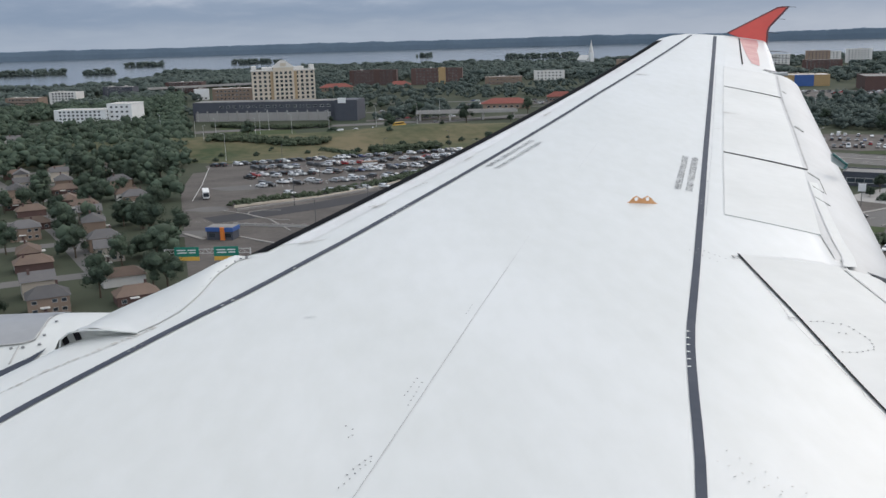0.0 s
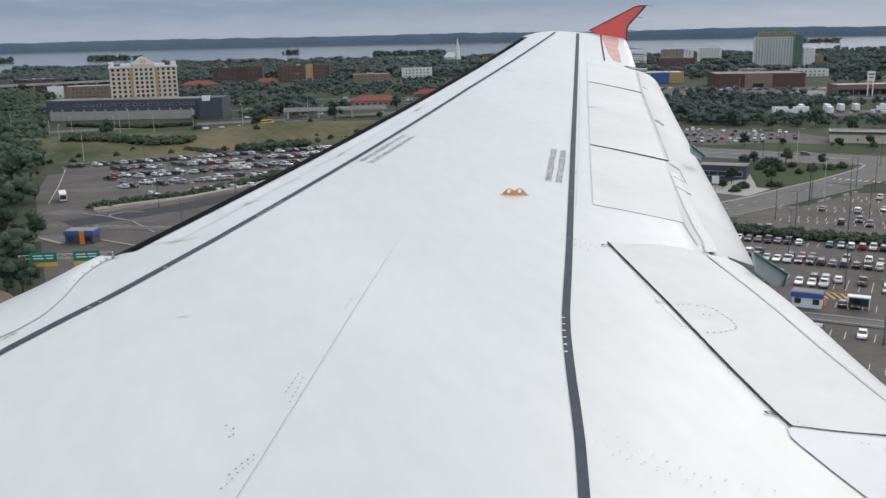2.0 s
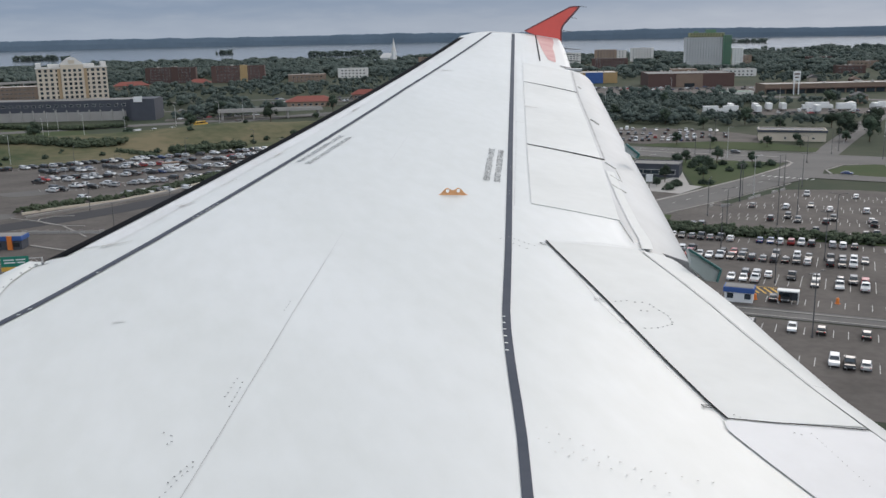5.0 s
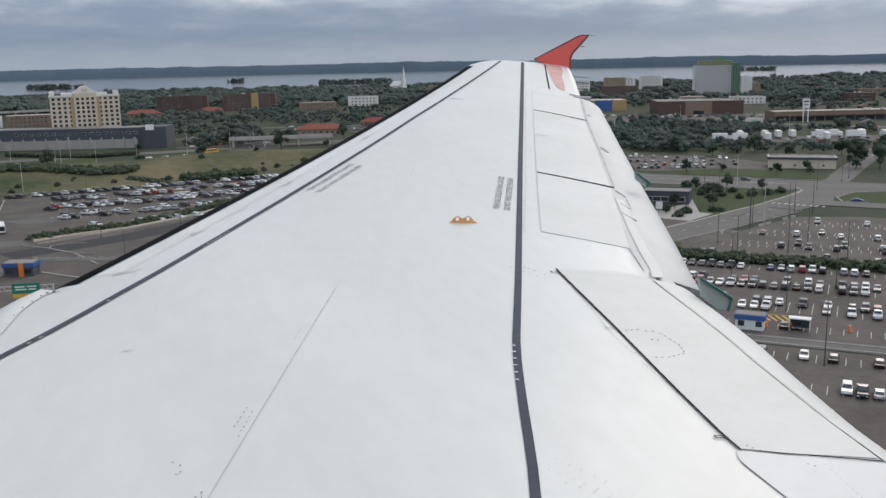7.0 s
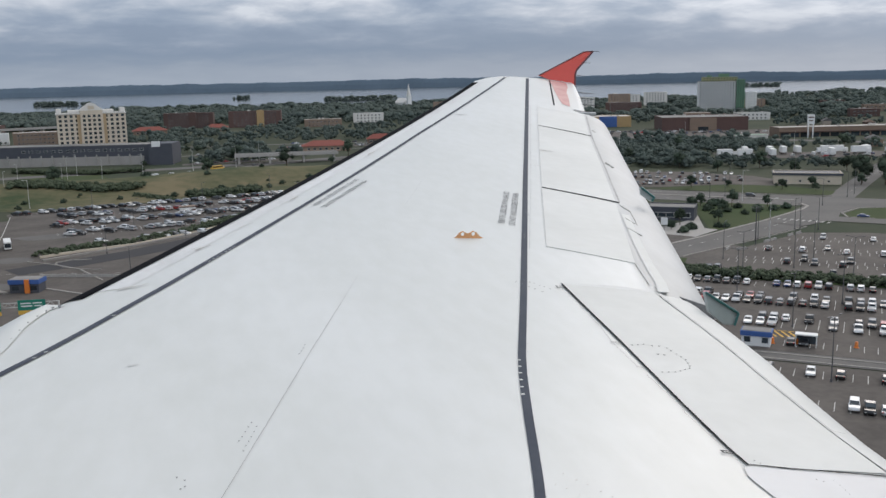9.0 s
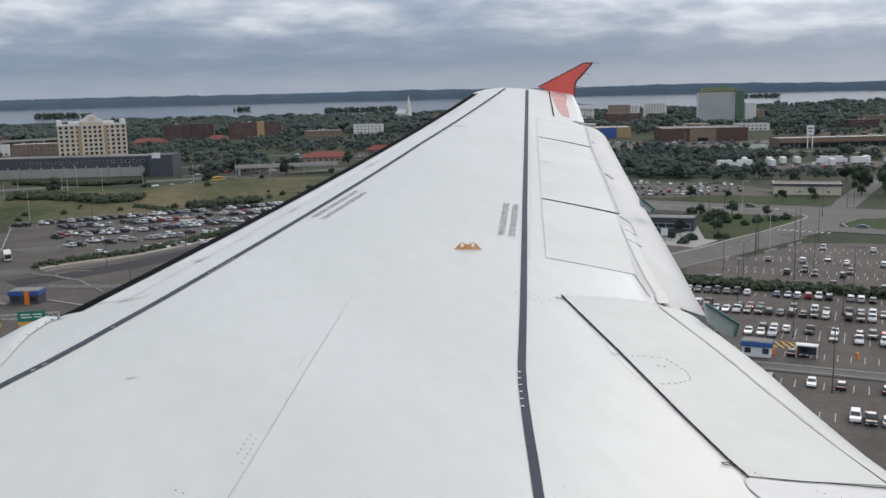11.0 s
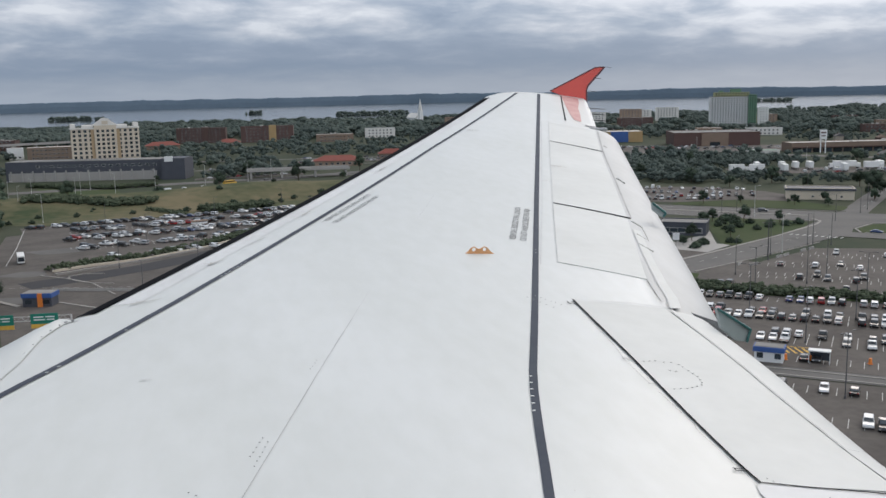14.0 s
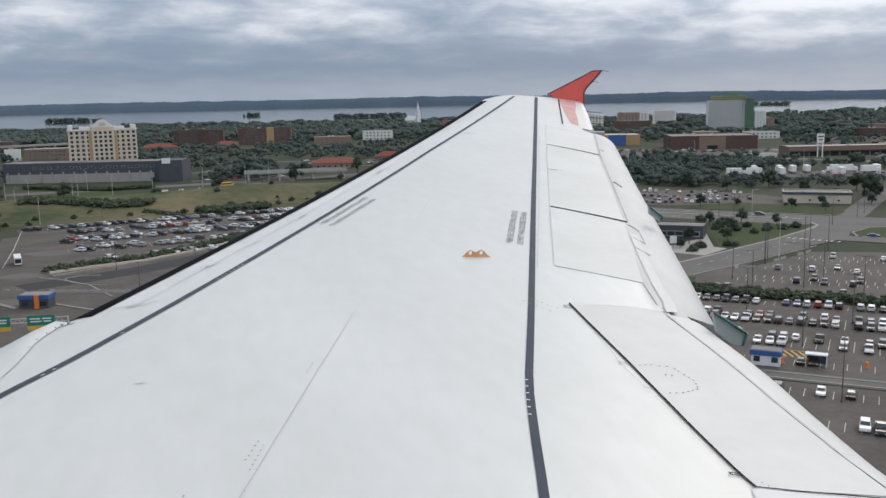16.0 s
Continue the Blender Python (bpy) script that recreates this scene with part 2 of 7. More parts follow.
M_FRAME = material("window_frame", (0.55, 0.55, 0.54), 0.6, scale=1)
M_GREENWRAP = material("green_sheathing", (0.10, 0.22, 0.14), 0.75, other=(0.15, 0.21, 0.14), scale=0.15)
M_YELLOWWRAP = material("yellow_sheathing", (0.30, 0.29, 0.15), 0.8, other=(0.20, 0.25, 0.15), scale=0.15)
M_BLUE = material("blue_cladding", (0.045, 0.11, 0.33), 0.6, scale=0.3)
M_STOREYELLOW = material("ochre_cladding", (0.42, 0.29, 0.14), 0.7, scale=0.2)
M_ORANGE = material("orange_cladding", (0.75, 0.22, 0.04), 0.6, scale=0.3)
M_GREENSIGN = material("green_road_sign", (0.015, 0.20, 0.14), 0.5, scale=1)
M_POLE = material("galvanised_pole", (0.12, 0.12, 0.125), 0.6, 0.3, scale=1)
M_PALEPOLE = material("pale_pole", (0.58, 0.58, 0.57), 0.6, 0.2, scale=1)
M_TYRE = material("tyre", (0.02, 0.02, 0.02), 0.9, scale=4)
M_RIM = material("rim", (0.4, 0.4, 0.42), 0.4, 0.7, scale=4)
M_LAMP = material("headlight_lens", (0.7, 0.7, 0.68), 0.2, scale=4)
M_TAIL = material("tail_light_lens", (0.4, 0.03, 0.03), 0.3, scale=4)
M_PLASTIC = material("black_trim", (0.03, 0.03, 0.03), 0.6, scale=4)


# ---------------------------------------------------------------- building blocks
def part(name, bm, mat, parent, label="", kind=""):
    """Links a bmesh as one mesh object under a thing or a part."""
    me = bpy.data.meshes.new(name)
    bm.to_mesh(me)
    bm.free()
    for m in (mat if isinstance(mat, (list, tuple)) else (mat,)):
        me.materials.append(m)
    ob = new(name, me)
    ob.parent = parent
    return tagged(ob, label=label, kind=kind)


def share(name, me, parent, m, label=""):
    ob = new(name, me)
    ob.parent = parent
    ob.matrix_basis = m
    return tagged(ob, label=label)


def thing(name, x=0, y=0, z=0, rz=0, label="", category="", group="", kind=""):
    ob = new(name)
    ob.matrix_basis = pose(x, y, z, 0, 0, rz)
    ob.empty_display_size = 0.5
    return tagged(ob, label=label, category=category, group=group, kind=kind)


def box(bm, x, y, z, sx, sy, sz, rz=0, bevel=0.0, mi=0):
    """A box centred at x, y and standing on z."""
    m = pose(x, y, z + sz / 2, 0, 0, rz) @ Matrix.Diagonal((sx, sy, sz, 1))
    r = bmesh.ops.create_cube(bm, size=1, matrix=m)
    faces = {f for v in r["verts"] for f in v.link_faces}
    for f in faces:
        f.material_index = mi
    if bevel:
        edges = {e for f in faces for e in f.edges}
        bmesh.ops.bevel(bm, geom=list(edges), offset=bevel, segments=2, affect="EDGES", profile=0.6)
    return bm


def boxed(*rows, bevel=0.0):
    bm = bmesh.new()
    for r in rows:
        box(bm, *r, bevel=bevel)
    return bm


def rod(bm, a, b, r1, r2=None, sides=8):
    a, b = Vector(a), Vector(b)
    q = (b - a).to_track_quat("Z", "Y").to_matrix().to_4x4()
    bmesh.ops.create_cone(bm, cap_ends=True, segments=sides, radius1=r1, radius2=r1 if r2 is None else r2,
                          depth=(b - a).length, matrix=Matrix.Translation((a + b) / 2) @ q)
    return bm


def sheet(bm, points, z=0.0, thick=0.0):
    """A flat polygon, seen from above."""
    f = bm.faces.new([bm.verts.new((p[0], p[1], z)) for p in points])
    f.normal_update()
    if f.normal.z < 0:
        f.normal_flip()
    if thick:
        r = bmesh.ops.extrude_face_region(bm, geom=[f])
        bmesh.ops.translate(bm, verts=[v for v in r["geom"] if isinstance(v, bmesh.types.BMVert)], vec=(0, 0, thick))
        bmesh.ops.recalc_face_normals(bm, faces=bm.faces[:])
    return bm


def ribbon(bm, points, width, z, thick=0.0):
    """A strip of that width along a line on the ground."""
    pts = [Vector(p).to_2d() for p in points]
    left, right = [], []
    for i, p in enumerate(pts):
        d = (pts[min(i + 1, len(pts) - 1)] - pts[max(i - 1, 0)]).normalized()
        s = Vector((-d.y, d.x)) * width / 2
        left.append(p + s)
        right.append(p - s)
    return sheet(bm, left + right[::-1], z, thick)


def polar(az, r):
    """The place at that bearing (degrees, to the left of straight out) and distance."""
    return -r * math.sin(radians(az)), r * math.cos(radians(az))


# ---------------------------------------------------------------- the wing
EYE = 60.0
TE_Y = (0.3, 3.066, 3.36, 3.64, 3.93, 4.29, 4.72, 4.86, 5.41, 7.16, 8.70, 10.45, 12.2, 13.84, 15.2)
TE_X = (2.40, 2.41, 2.432, 2.454, 2.487, 2.511, 2.527, 2.532, 2.68, 3.355, 3.913, 4.53, 5.2, 5.80, 6.26)
TIP = 15.25


def lead(y):
    """Where the leading edge lies."""
    return -3.368 + 0.5225 * y


def chord(y):
    return 3.85 - 2.25 * (y - 4.75) / 10.55 if y > 4.75 else 3.85 + 0.46 * (4.75 - y)


def trail(y):
    return float(np.interp(y, TE_Y, TE_X))


def top(x, y, lift=0.0):
    """Height of the wing's upper skin."""
    c = chord(y)
    u = (x + 3.2 - 0.505 * y) / c
    n = max(0.0, 1 - (x - lead(y)) / (0.02 * c))
    z = -1.44 - 0.05 * (x - 0.25 * y) + 0.052 * y + 0.00283 * y * y
    z -= c * 0.0025 * n ** 2 + c * 0.10 * max(0.0, u - 0.35) ** 2 + c * 0.20 * max(0.0, 0.35 - u) ** 2
    return EYE + z + lift


def on_wing(x, y, lift=0.0):
    return Vector((x, y, top(x, y, lift)))


def wing_sheet(bm, a, b, lift, steps=24, cross=2, mi=0):
    """A thin skin between two lines on the wing; a and b are functions of 0..1."""
    rows = []
    for i in range(steps + 1):
        s = i / steps
        p, q = a(s), b(s)
        rows.append([bm.verts.new(on_wing(p[0] + (q[0] - p[0]) * j / cross, p[1] + (q[1] - p[1]) * j / cross, lift)) for j in range(cross + 1)])
    for i in range(steps):
        for j in range(cross):
            f = bm.faces.new((rows[i][j], rows[i][j + 1], rows[i + 1][j + 1], rows[i + 1][j]))
            f.material_index = mi
            f.smooth = True
            f.normal_update()
            if f.normal.z < 0:
                f.normal_flip()
    return bm


def along(points):
    """A broken line as a function of 0..1."""
    pts = [Vector(p) for p in points]
    lengths = np.cumsum([0] + [(q - p).length for p, q in zip(pts, pts[1:])])
    xs, ys = [p.x for p in pts], [p.y for p in pts]
    return lambda s: (float(np.interp(s * lengths[-1], lengths, xs)), float(np.interp(s * lengths[-1], lengths, ys)))


def wing_line(bm, points, w0, w1=None, lift=0.004, steps=30):
    """A painted line of a width that may change along it."""
    w1 = w0 if w1 is None else w1
    f = along(points)

    def side(k):
        def at(s):
            p, q = Vector(f(max(0, s - 0.01))), Vector(f(min(1, s + 0.01)))
            d = (q - p).normalized()
            n = Vector((-d.y, d.x)) * (w0 + (w1 - w0) * s) / 2 * k
            c = f(s)
            return c[0] + n.x, c[1] + n.y
        return at
    return wing_sheet(bm, side(1), side(-1), lift, steps, 1)


def raised(bm, corners, height, steps=8):
    """A panel laid on the wing, proud of the skin; corners: front root, front tip, rear tip, rear root."""
    a, b, c, d = [Vector(p) for p in corners]
    f = lambda s: tuple(a.lerp(b, s))
    g = lambda s: tuple(d.lerp(c, s))
    wing_sheet(bm, f, g, height, steps, 5)
    rim = [e for e in bm.edges if e.is_boundary]
    r = bmesh.ops.extrude_edge_only(bm, edges=rim)
    for f in bm.faces:
        if any(v in set(r["geom"]) for v in f.verts):
            f.smooth = False
    bmesh.ops.translate(bm, verts=[v for v in r["geom"] if isinstance(v, bmesh.types.BMVert)], vec=(0, 0, -height - 0.004))
    bmesh.ops.split_edges(bm, edges=rim)
    return bm


wing = thing("airliner", label="white airliner wing with dark walkway lines and a red tip", category="aircraft")

# skin: closed sections from the root to the tip
bm = bmesh.new()
rings = []
ys = [0.3 + (TIP - 0.3) * i / 70 for i in range(71)]
for y in ys:
    c, x0, x1 = chord(y), lead(y), trail(y)
    shrink = max(0.0, y - 14.7) / (TIP - 14.7)
    front = x0 + 0.35 * shrink ** 2.2
    us = [1 - i / 26 for i in range(23)] + [0.115, 0.085, 0.06, 0.04, 0.03, 0.02, 0.012, 0.006, 0.001]
    ring = []
    for u in us:
        x = front + u * (x1 - front)
        ring.append(on_wing(x, y))
    nose = ring[-1].z
    for u, d in ((-0.003, 0.008), (0.0, 0.022), (0.02, 0.05), (0.10, 0.09), (0.3, 0.12), (0.6, 0.09), (0.9, 0.035), (1.0, 0.01)):
        x = front + u * (x1 - front)
        ring.append(Vector((x, y, (nose if u < 0.01 else top(max(x, front + 0.06 * c), y)) - d * c * (1 - 0.5 * shrink))))
    rings.append([bm.verts.new(p) for p in ring])
for p, q in zip(rings, rings[1:]):
    for i in range(len(p)):
        f = bm.faces.new((p[i], q[i], q[(i + 1) % len(p)], p[(i + 1) % len(p)]))
        f.smooth = True
bm.faces.new(rings[0])
bm.faces.new(rings[-1][::-1])
bmesh.ops.recalc_face_normals(bm, faces=bm.faces[:])
part("skin", bm, M_WING, wing)

# strip along the nose, coloured dark for the ground mirrored in the metal
bm = bmesh.new()
prev = None
for i in range(61):
    y = 5.0 + (14.6 - 5.0) * i / 60
    c, x0 = chord(y), lead(y)
    now = []
    for u, d in ((0.112 / c, 0.0), (0.03, 0.0), (0.012, 0.0), (0.003, 0.0), (-0.004, 0.010), (-0.001, 0.026), (0.02, 0.054)):
        x = x0 + u * c
        z = top(x, y, 0.004) if d == 0 else top(x0 + 0.003 * c, y) - d * c - 0.006
        now.append(bm.verts.new((x - (0.006 if d else 0), y, z)))
    if prev:
        for j in range(6):
            bm.faces.new((prev[j], now[j], now[j + 1], prev[j + 1])).smooth = True
    prev = now
bmesh.ops.recalc_face_normals(bm, faces=bm.faces[:])
part("slat_edge", bm, M_NOSE, wing, "slat leading edge strip, dark for the ground it mirrors")

# the slat's top skin, streaked with grime
part("slat_skin", wing_sheet(bmesh.new(), lambda s: (lead(5.12 + 9.6 * s) + 0.114, 5.12 + 9.6 * s), lambda s: (lead(5.12 + 9.6 * s) + 0.27 - 0.06 * s, 5.12 + 9.6 * s), 0.0015, 50, 3),
     M_SLAT, wing, "white slat skin with grey streaks of grime")
# walkway lines
FRONT_LINE = [(-1.555, 2.522), (-1.326, 3.064), (-1.152, 3.403), (-0.87, 3.914), (-0.64, 4.282), (-0.253, 5.002), (0.742, 6.958), (2.365, 10.159), (4.995, 15.115)]
REAR_LINE = [(0.70, 1.80), (0.864, 2.30), (1.005, 2.746), (1.151, 3.263), (1.287, 3.714), (1.626, 4.650), (2.628, 7.451), (5.38, 15.1)]
part("front_line", wing_line(bmesh.new(), FRONT_LINE, 0.040, 0.038, steps=60), M_STRIPE, wing, "dark grey painted front walkway line")
part("rear_line", wing_line(bmesh.new(), REAR_LINE, 0.034, 0.052, steps=60), M_STRIPE, wing, "dark grey painted rear walkway line")
part("skin_joint", wing_line(bmesh.new(), [(-0.20, 2.17), (0.0, 2.75), (0.412, 3.947), (0.62, 4.53)], 0.0019, 0.002), M_SEAM, wing)
part("skin_joint", wing_line(bmesh.new(), [(0.62, 4.53), (0.80, 5.04)], 0.0019, 0.0016), M_FAINT, wing)
part("skin_joint", wing_line(bmesh.new(), [(1.43, 6.72), (1.60, 7.16), (1.78, 7.63)], 0.002, 0.0024), M_FAINT, wing)
part("skin_joint", wing_line(bmesh.new(), [(2.00, 5.60), (2.66, 7.4), (4.42, 12.3)], 0.004, 0.006), M_FAINT, wing)

# spoilers behind the rear line, with dark gaps round them
SPOILERS = [((2.146, 5.676), (2.79, 7.49), (3.355, 7.152), (2.702, 5.394)),
            ((2.80, 7.517), (3.98, 10.80), (4.545, 10.455), (3.365, 7.185)),
            ((3.989, 10.832), (4.52, 12.30), (5.12, 12.03), (4.557, 10.47))]
for i, q in enumerate(SPOILERS):
    part("spoiler", raised(bmesh.new(), q, 0.004), M_PANEL, wing)
    if i < 2:
        gap = bmesh.new()
        wing_line(gap, [q[1], q[2]], (0.034, 0.034)[i], (0.056, 0.060)[i], lift=0.006, steps=8)
        part("spoiler_gap", gap, M_GAP, wing)
    part("hinge_gap", wing_line(bmesh.new(), [q[0], q[1]], 0.003, 0.006, lift=0.006, steps=12), M_FAINT, wing)
part("spoiler_gap", wing_line(bmesh.new(), [SPOILERS[0][0], SPOILERS[0][3]], 0.004, lift=0.006, steps=8), M_FAINT, wing)
part("spoiler_rear_gap", wing_line(bmesh.new(), [(3.36, 7.16), (3.913, 8.695), (4.532, 10.451), (5.13, 12.02)], 0.014, 0.022, lift=0.006), M_SEAM, wing)
# narrow land of the flap shroud behind the inner spoilers, with a dark front joint
part("shroud_strip", wing_sheet(bmesh.new(), along([(3.19, 6.765), (2.93, 6.04), (2.70, 5.36), (2.60, 5.02), (2.525, 4.842)]), along([(3.24, 6.73), (2.985, 6.02), (2.76, 5.34), (2.668, 5.01), (2.60, 4.852)]), 0.007, 20, 2), M_PANEL, wing)
part("shroud_joint", wing_line(bmesh.new(), [(3.186, 6.767), (2.926, 6.042), (2.696, 5.362), (2.596, 5.022), (2.52, 4.842)], 0.006, 0.006, lift=0.009), M_FAINT, wing)
for pts, w0, w1 in (([(3.42, 9.246), (3.49, 9.22), (3.57, 9.188)], 0.03, 0.008), ([(-0.477, 5.079), (-0.43, 5.095), (-0.36, 5.10), (-0.321, 5.123)], 0.020, 0.006), ([(-0.45, 5.11), (-0.40, 5.12)], 0.012, 0.004), ([(-0.075, 5.81), (-0.02, 5.86), (0.018, 5.894)], 0.022, 0.008), ([(-0.10, 5.84), (-0.05, 5.87)], 0.012, 0.006), ([(0.19, 6.276), (0.24, 6.35), (0.31, 6.44)], 0.010, 0.004), ([(0.62, 7.10), (0.70, 7.24)], 0.020, 0.006), ([(1.55, 8.95), (1.66, 9.14)], 0.022, 0.006), ([(3.02, 8.42), (3.10, 8.39)], 0.014, 0.004)):
    part("smudge", wing_line(bmesh.new(), pts, w0, w1, lift=0.0075, steps=8), M_SMUDGE, wing, "thin grey brown smudge of grime")

bm = bmesh.new()
front = along([(1.941, 4.895), (1.893, 4.025), (1.838, 3.295), (1.816, 2.912), (1.818, 2.78)])
rear = along([(2.493, 4.84), (2.478, 4.293), (2.454, 3.931), (2.421, 3.639), (2.399, 3.358), (2.377, 3.066), (2.37, 2.74)])
wing_sheet(bm, front, rear, 0.003, 20, 5)
part("inner_spoiler", bm, M_PANEL, wing)
part("spoiler_gap", wing_line(bmesh.new(), [(1.941, 4.895), (1.893, 4.025), (1.838, 3.295), (1.816, 2.912), (1.818, 2.793)], 0.012, 0.0085, lift=0.007), M_GAP, wing)
part("spoiler_gap", wing_line(bmesh.new(), [(1.814, 2.793), (1.974, 2.763), (2.136, 2.741), (2.366, 2.712)], 0.0065, 0.010, lift=0.006), M_GAP, wing)
part("spoiler_gap", wing_line(bmesh.new(), [(1.952, 4.893), (2.283, 4.902), (2.518, 4.846)], 0.004, 0.008, lift=0.005), M_FAINT, wing)
part("spoiler_rear_gap", wing_line(bmesh.new(), [(2.505, 4.843), (2.497, 4.718), (2.481, 4.293), (2.457, 3.931), (2.424, 3.639), (2.402, 3.358), (2.380, 3.066), (2.429, 3.051)], 0.0040, 0.0034, lift=0.010), M_SEAM, wing)
# hairline of the hinge cover in front of the inner spoiler
for pts in ([(1.915, 4.606), (1.872, 4.18), (1.843, 3.994)], [(1.841, 3.994), (1.827, 3.688)], [(1.827, 3.60), (1.821, 3.275), (1.803, 3.216), (1.80, 3.0), (1.798, 2.784)]):
    part("cover_joint", wing_line(bmesh.new(), pts, 0.0022, 0.0024, lift=0.0045), M_SEAM, wing)
# panel inboard of the inner spoiler, cooler in tone, with a row of dots
part("inboard_panel", wing_sheet(bmesh.new(), along([(1.812, 2.786), (1.774, 2.74), (1.767, 2.694), (1.786, 2.485), (1.809, 2.298), (1.85, 1.9)]), along([(2.375, 2.705), (2.375, 2.68), (2.375, 2.64), (2.37, 2.45), (2.365, 2.25), (2.36, 1.9)]), 0.003, 20, 4), M_COOL, wing, "cool white panel inboard of the spoiler")
part("panel_joint", wing_line(bmesh.new(), [(1.798, 2.784), (1.774, 2.74), (1.767, 2.694), (1.786, 2.485), (1.809, 2.298), (1.85, 1.9)], 0.0030, lift=0.0045), M_SEAM, wing)

# flaps curl down behind the spoilers
def curl(name, y0, y1, out, drop, mat, label="", steps=40):
    bm = bmesh.new()
    prev = None
    for i in range(steps + 1):
        y = y0 + (y1 - y0) * i / steps
        x0 = trail(y) - 0.03
        z0 = top(x0, y, 0.004 if y > 4.87 or name == "inner_flap" else -0.02)
        slope = (top(x0, y) - top(x0 - 0.2, y)) / 0.2
        now = []
        for j in range(11):
            a = radians(96) * j / 10
            dx = (out(y) if callable(out) else out) * math.sin(a)
            now.append(bm.verts.new((x0 + dx, y - dx * 0.35 * max(0.0, min(1.0, (y - 4.62) / 0.6)) if callable(out) else y - dx * 0.35, z0 + slope * dx - drop * (1 - math.cos(a)))))
        if prev:
            for j in range(10):
                bm.faces.new((prev[j], now[j], now[j + 1], prev[j + 1])).smooth = True
        prev = now
    bmesh.ops.recalc_face_normals(bm, faces=bm.faces[:])
    return part(name, bm, mat, wing, label)


def flap_reach(y):
    return float(np.interp(y, (4.6, 5.2, 6.2, 7.2, 8.2, 10.5, 12.2), (0.43, 0.415, 0.405, 0.38, 0.37, 0.37, 0.32))) * min(1.0, 0.55 + 0.9 * (y - 4.62), 0.80 + 0.28 * (y - 4.62))


def flap_point(y, a, lift=0.0):
    """A point round the outer flap's curl, at an angle from its front."""
    x0 = trail(y) - 0.03
    slope = (top(x0, y) - top(x0 - 0.2, y)) / 0.2
    dx = flap_reach(y) * math.sin(radians(a))
    return Vector((x0 + dx + lift * math.sin(radians(a)), y - dx * 0.35, top(x0, y, 0.004) + slope * dx - 0.22 * (1 - math.cos(radians(a))) + lift))


def flap_arc(points, r=0.003):
    bm = bmesh.new()
    for p, q in zip(points, points[1:]):
        rod(bm, flap_point(*p, 0.001), flap_point(*q, 0.001), r, r, 5)
    return bm


for pts, r in (([(7.06, 4), (6.98, 9), (6.90, 14)], 0.007), ([(6.88, 14), (6.70, 15), (6.50, 16)], 0.003), ([(6.64, 5), (6.58, 9), (6.52, 14)], 0.004), ([(6.33, 4), (6.26, 9), (6.18, 16)], 0.006),
               ([(8.90, 8), (8.82, 13), (8.74, 17)], 0.012), ([(10.9, 8), (10.82, 14)], 0.006)):
    part("flap_track_seam", flap_arc(pts, r), M_SMUDGE, wing)
curl("outer_flap", 4.62, 12.15, flap_reach, 0.22, M_FLAP, "grey flap drooping behind the spoilers, toned for its shaded curl")
curl("inner_flap", 0.4, 4.80, lambda y: float(np.interp(y, (2.4, 3.05, 3.5, 4.0, 4.5), (0.165, 0.185, 0.22, 0.258, 0.275))), 0.11, M_PANEL, "white inner flap with a rounded rear edge")
# carriage ends with their seals, seen below the flap
# dark plate added where the cavity at the flap end lies in shade
bm = bmesh.new()
shade_outline = [(2.656, -1.315), (2.803, -1.371), (2.841, -1.405), (2.885, -1.445), (2.86, -1.47), (2.761, -1.422)]
f = bm.faces.new([bm.verts.new((x, 4.80, EYE + z)) for x, z in shade_outline])
r = bmesh.ops.extrude_face_region(bm, geom=[f])
bmesh.ops.translate(bm, verts=[v for v in r["geom"] if isinstance(v, bmesh.types.BMVert)], vec=(0.0, 0.04, 0.0))
bmesh.ops.recalc_face_normals(bm, faces=bm.faces[:])
part("flap_end_rib", bm, M_GAPSHADE, wing, "dark grey plate standing in for the shaded flap end cavity")
for corners, trim in ((((2.713, 4.65, -1.252), (2.926, 4.65, -1.391), (2.904, 4.65, -1.463), (2.842, 4.65, -1.454), (2.746, 4.65, -1.37)), 0.008),
                      (((3.57, 7.2, -0.975), (3.694, 7.2, -1.068), (3.67, 7.2, -1.10), (3.58, 7.2, -1.04)), 0.010)):
    bm = bmesh.new()
    f = bm.faces.new([bm.verts.new((x, y, EYE + z)) for x, y, z in corners])
    r = bmesh.ops.extrude_face_region(bm, geom=[f])
    bmesh.ops.translate(bm, verts=[v for v in r["geom"] if isinstance(v, bmesh.types.BMVert)], vec=(0.0, 0.03, -0.003))
    bmesh.ops.recalc_face_normals(bm, faces=bm.faces[:])
    plate = part("flap_end_plate", bm, M_LENS, wing, "pale flap end plate with a dark green seal")
    bm = bmesh.new()
    for p, q in ((0, 1), (1, 2)):
        rod(bm, (corners[p][0], corners[p][1] - 0.01, EYE + corners[p][2]), (corners[q][0], corners[q][1] - 0.01, EYE + corners[q][2]), trim, trim, 6)
    part("flap_seal", bm, M_TEAL, plate)

# aileron and tip
part("aileron_gap", wing_line(bmesh.new(), [(4.894, 12.615), (5.807, 15.182)], 0.02, lift=0.006), M_GAP, wing)
part("aileron_gap", wing_line(bmesh.new(), [(5.10, 12.38), (5.25, 12.30)], 0.10, 0.13, lift=0.008), M_GAPSHADE, wing)
part("red_flash", wing_sheet(bmesh.new(), along([(5.80, 15.16), (5.732, 14.932), (5.454, 14.035), (5.252, 13.374), (5.095, 12.80)]),
                             along([(6.10, 15.16), (5.944, 14.705), (5.657, 14.04), (5.419, 13.358), (5.15, 12.65)]), 0.004, 20, 2), M_PINK, wing, "faded red paint flash running onto the aileron")
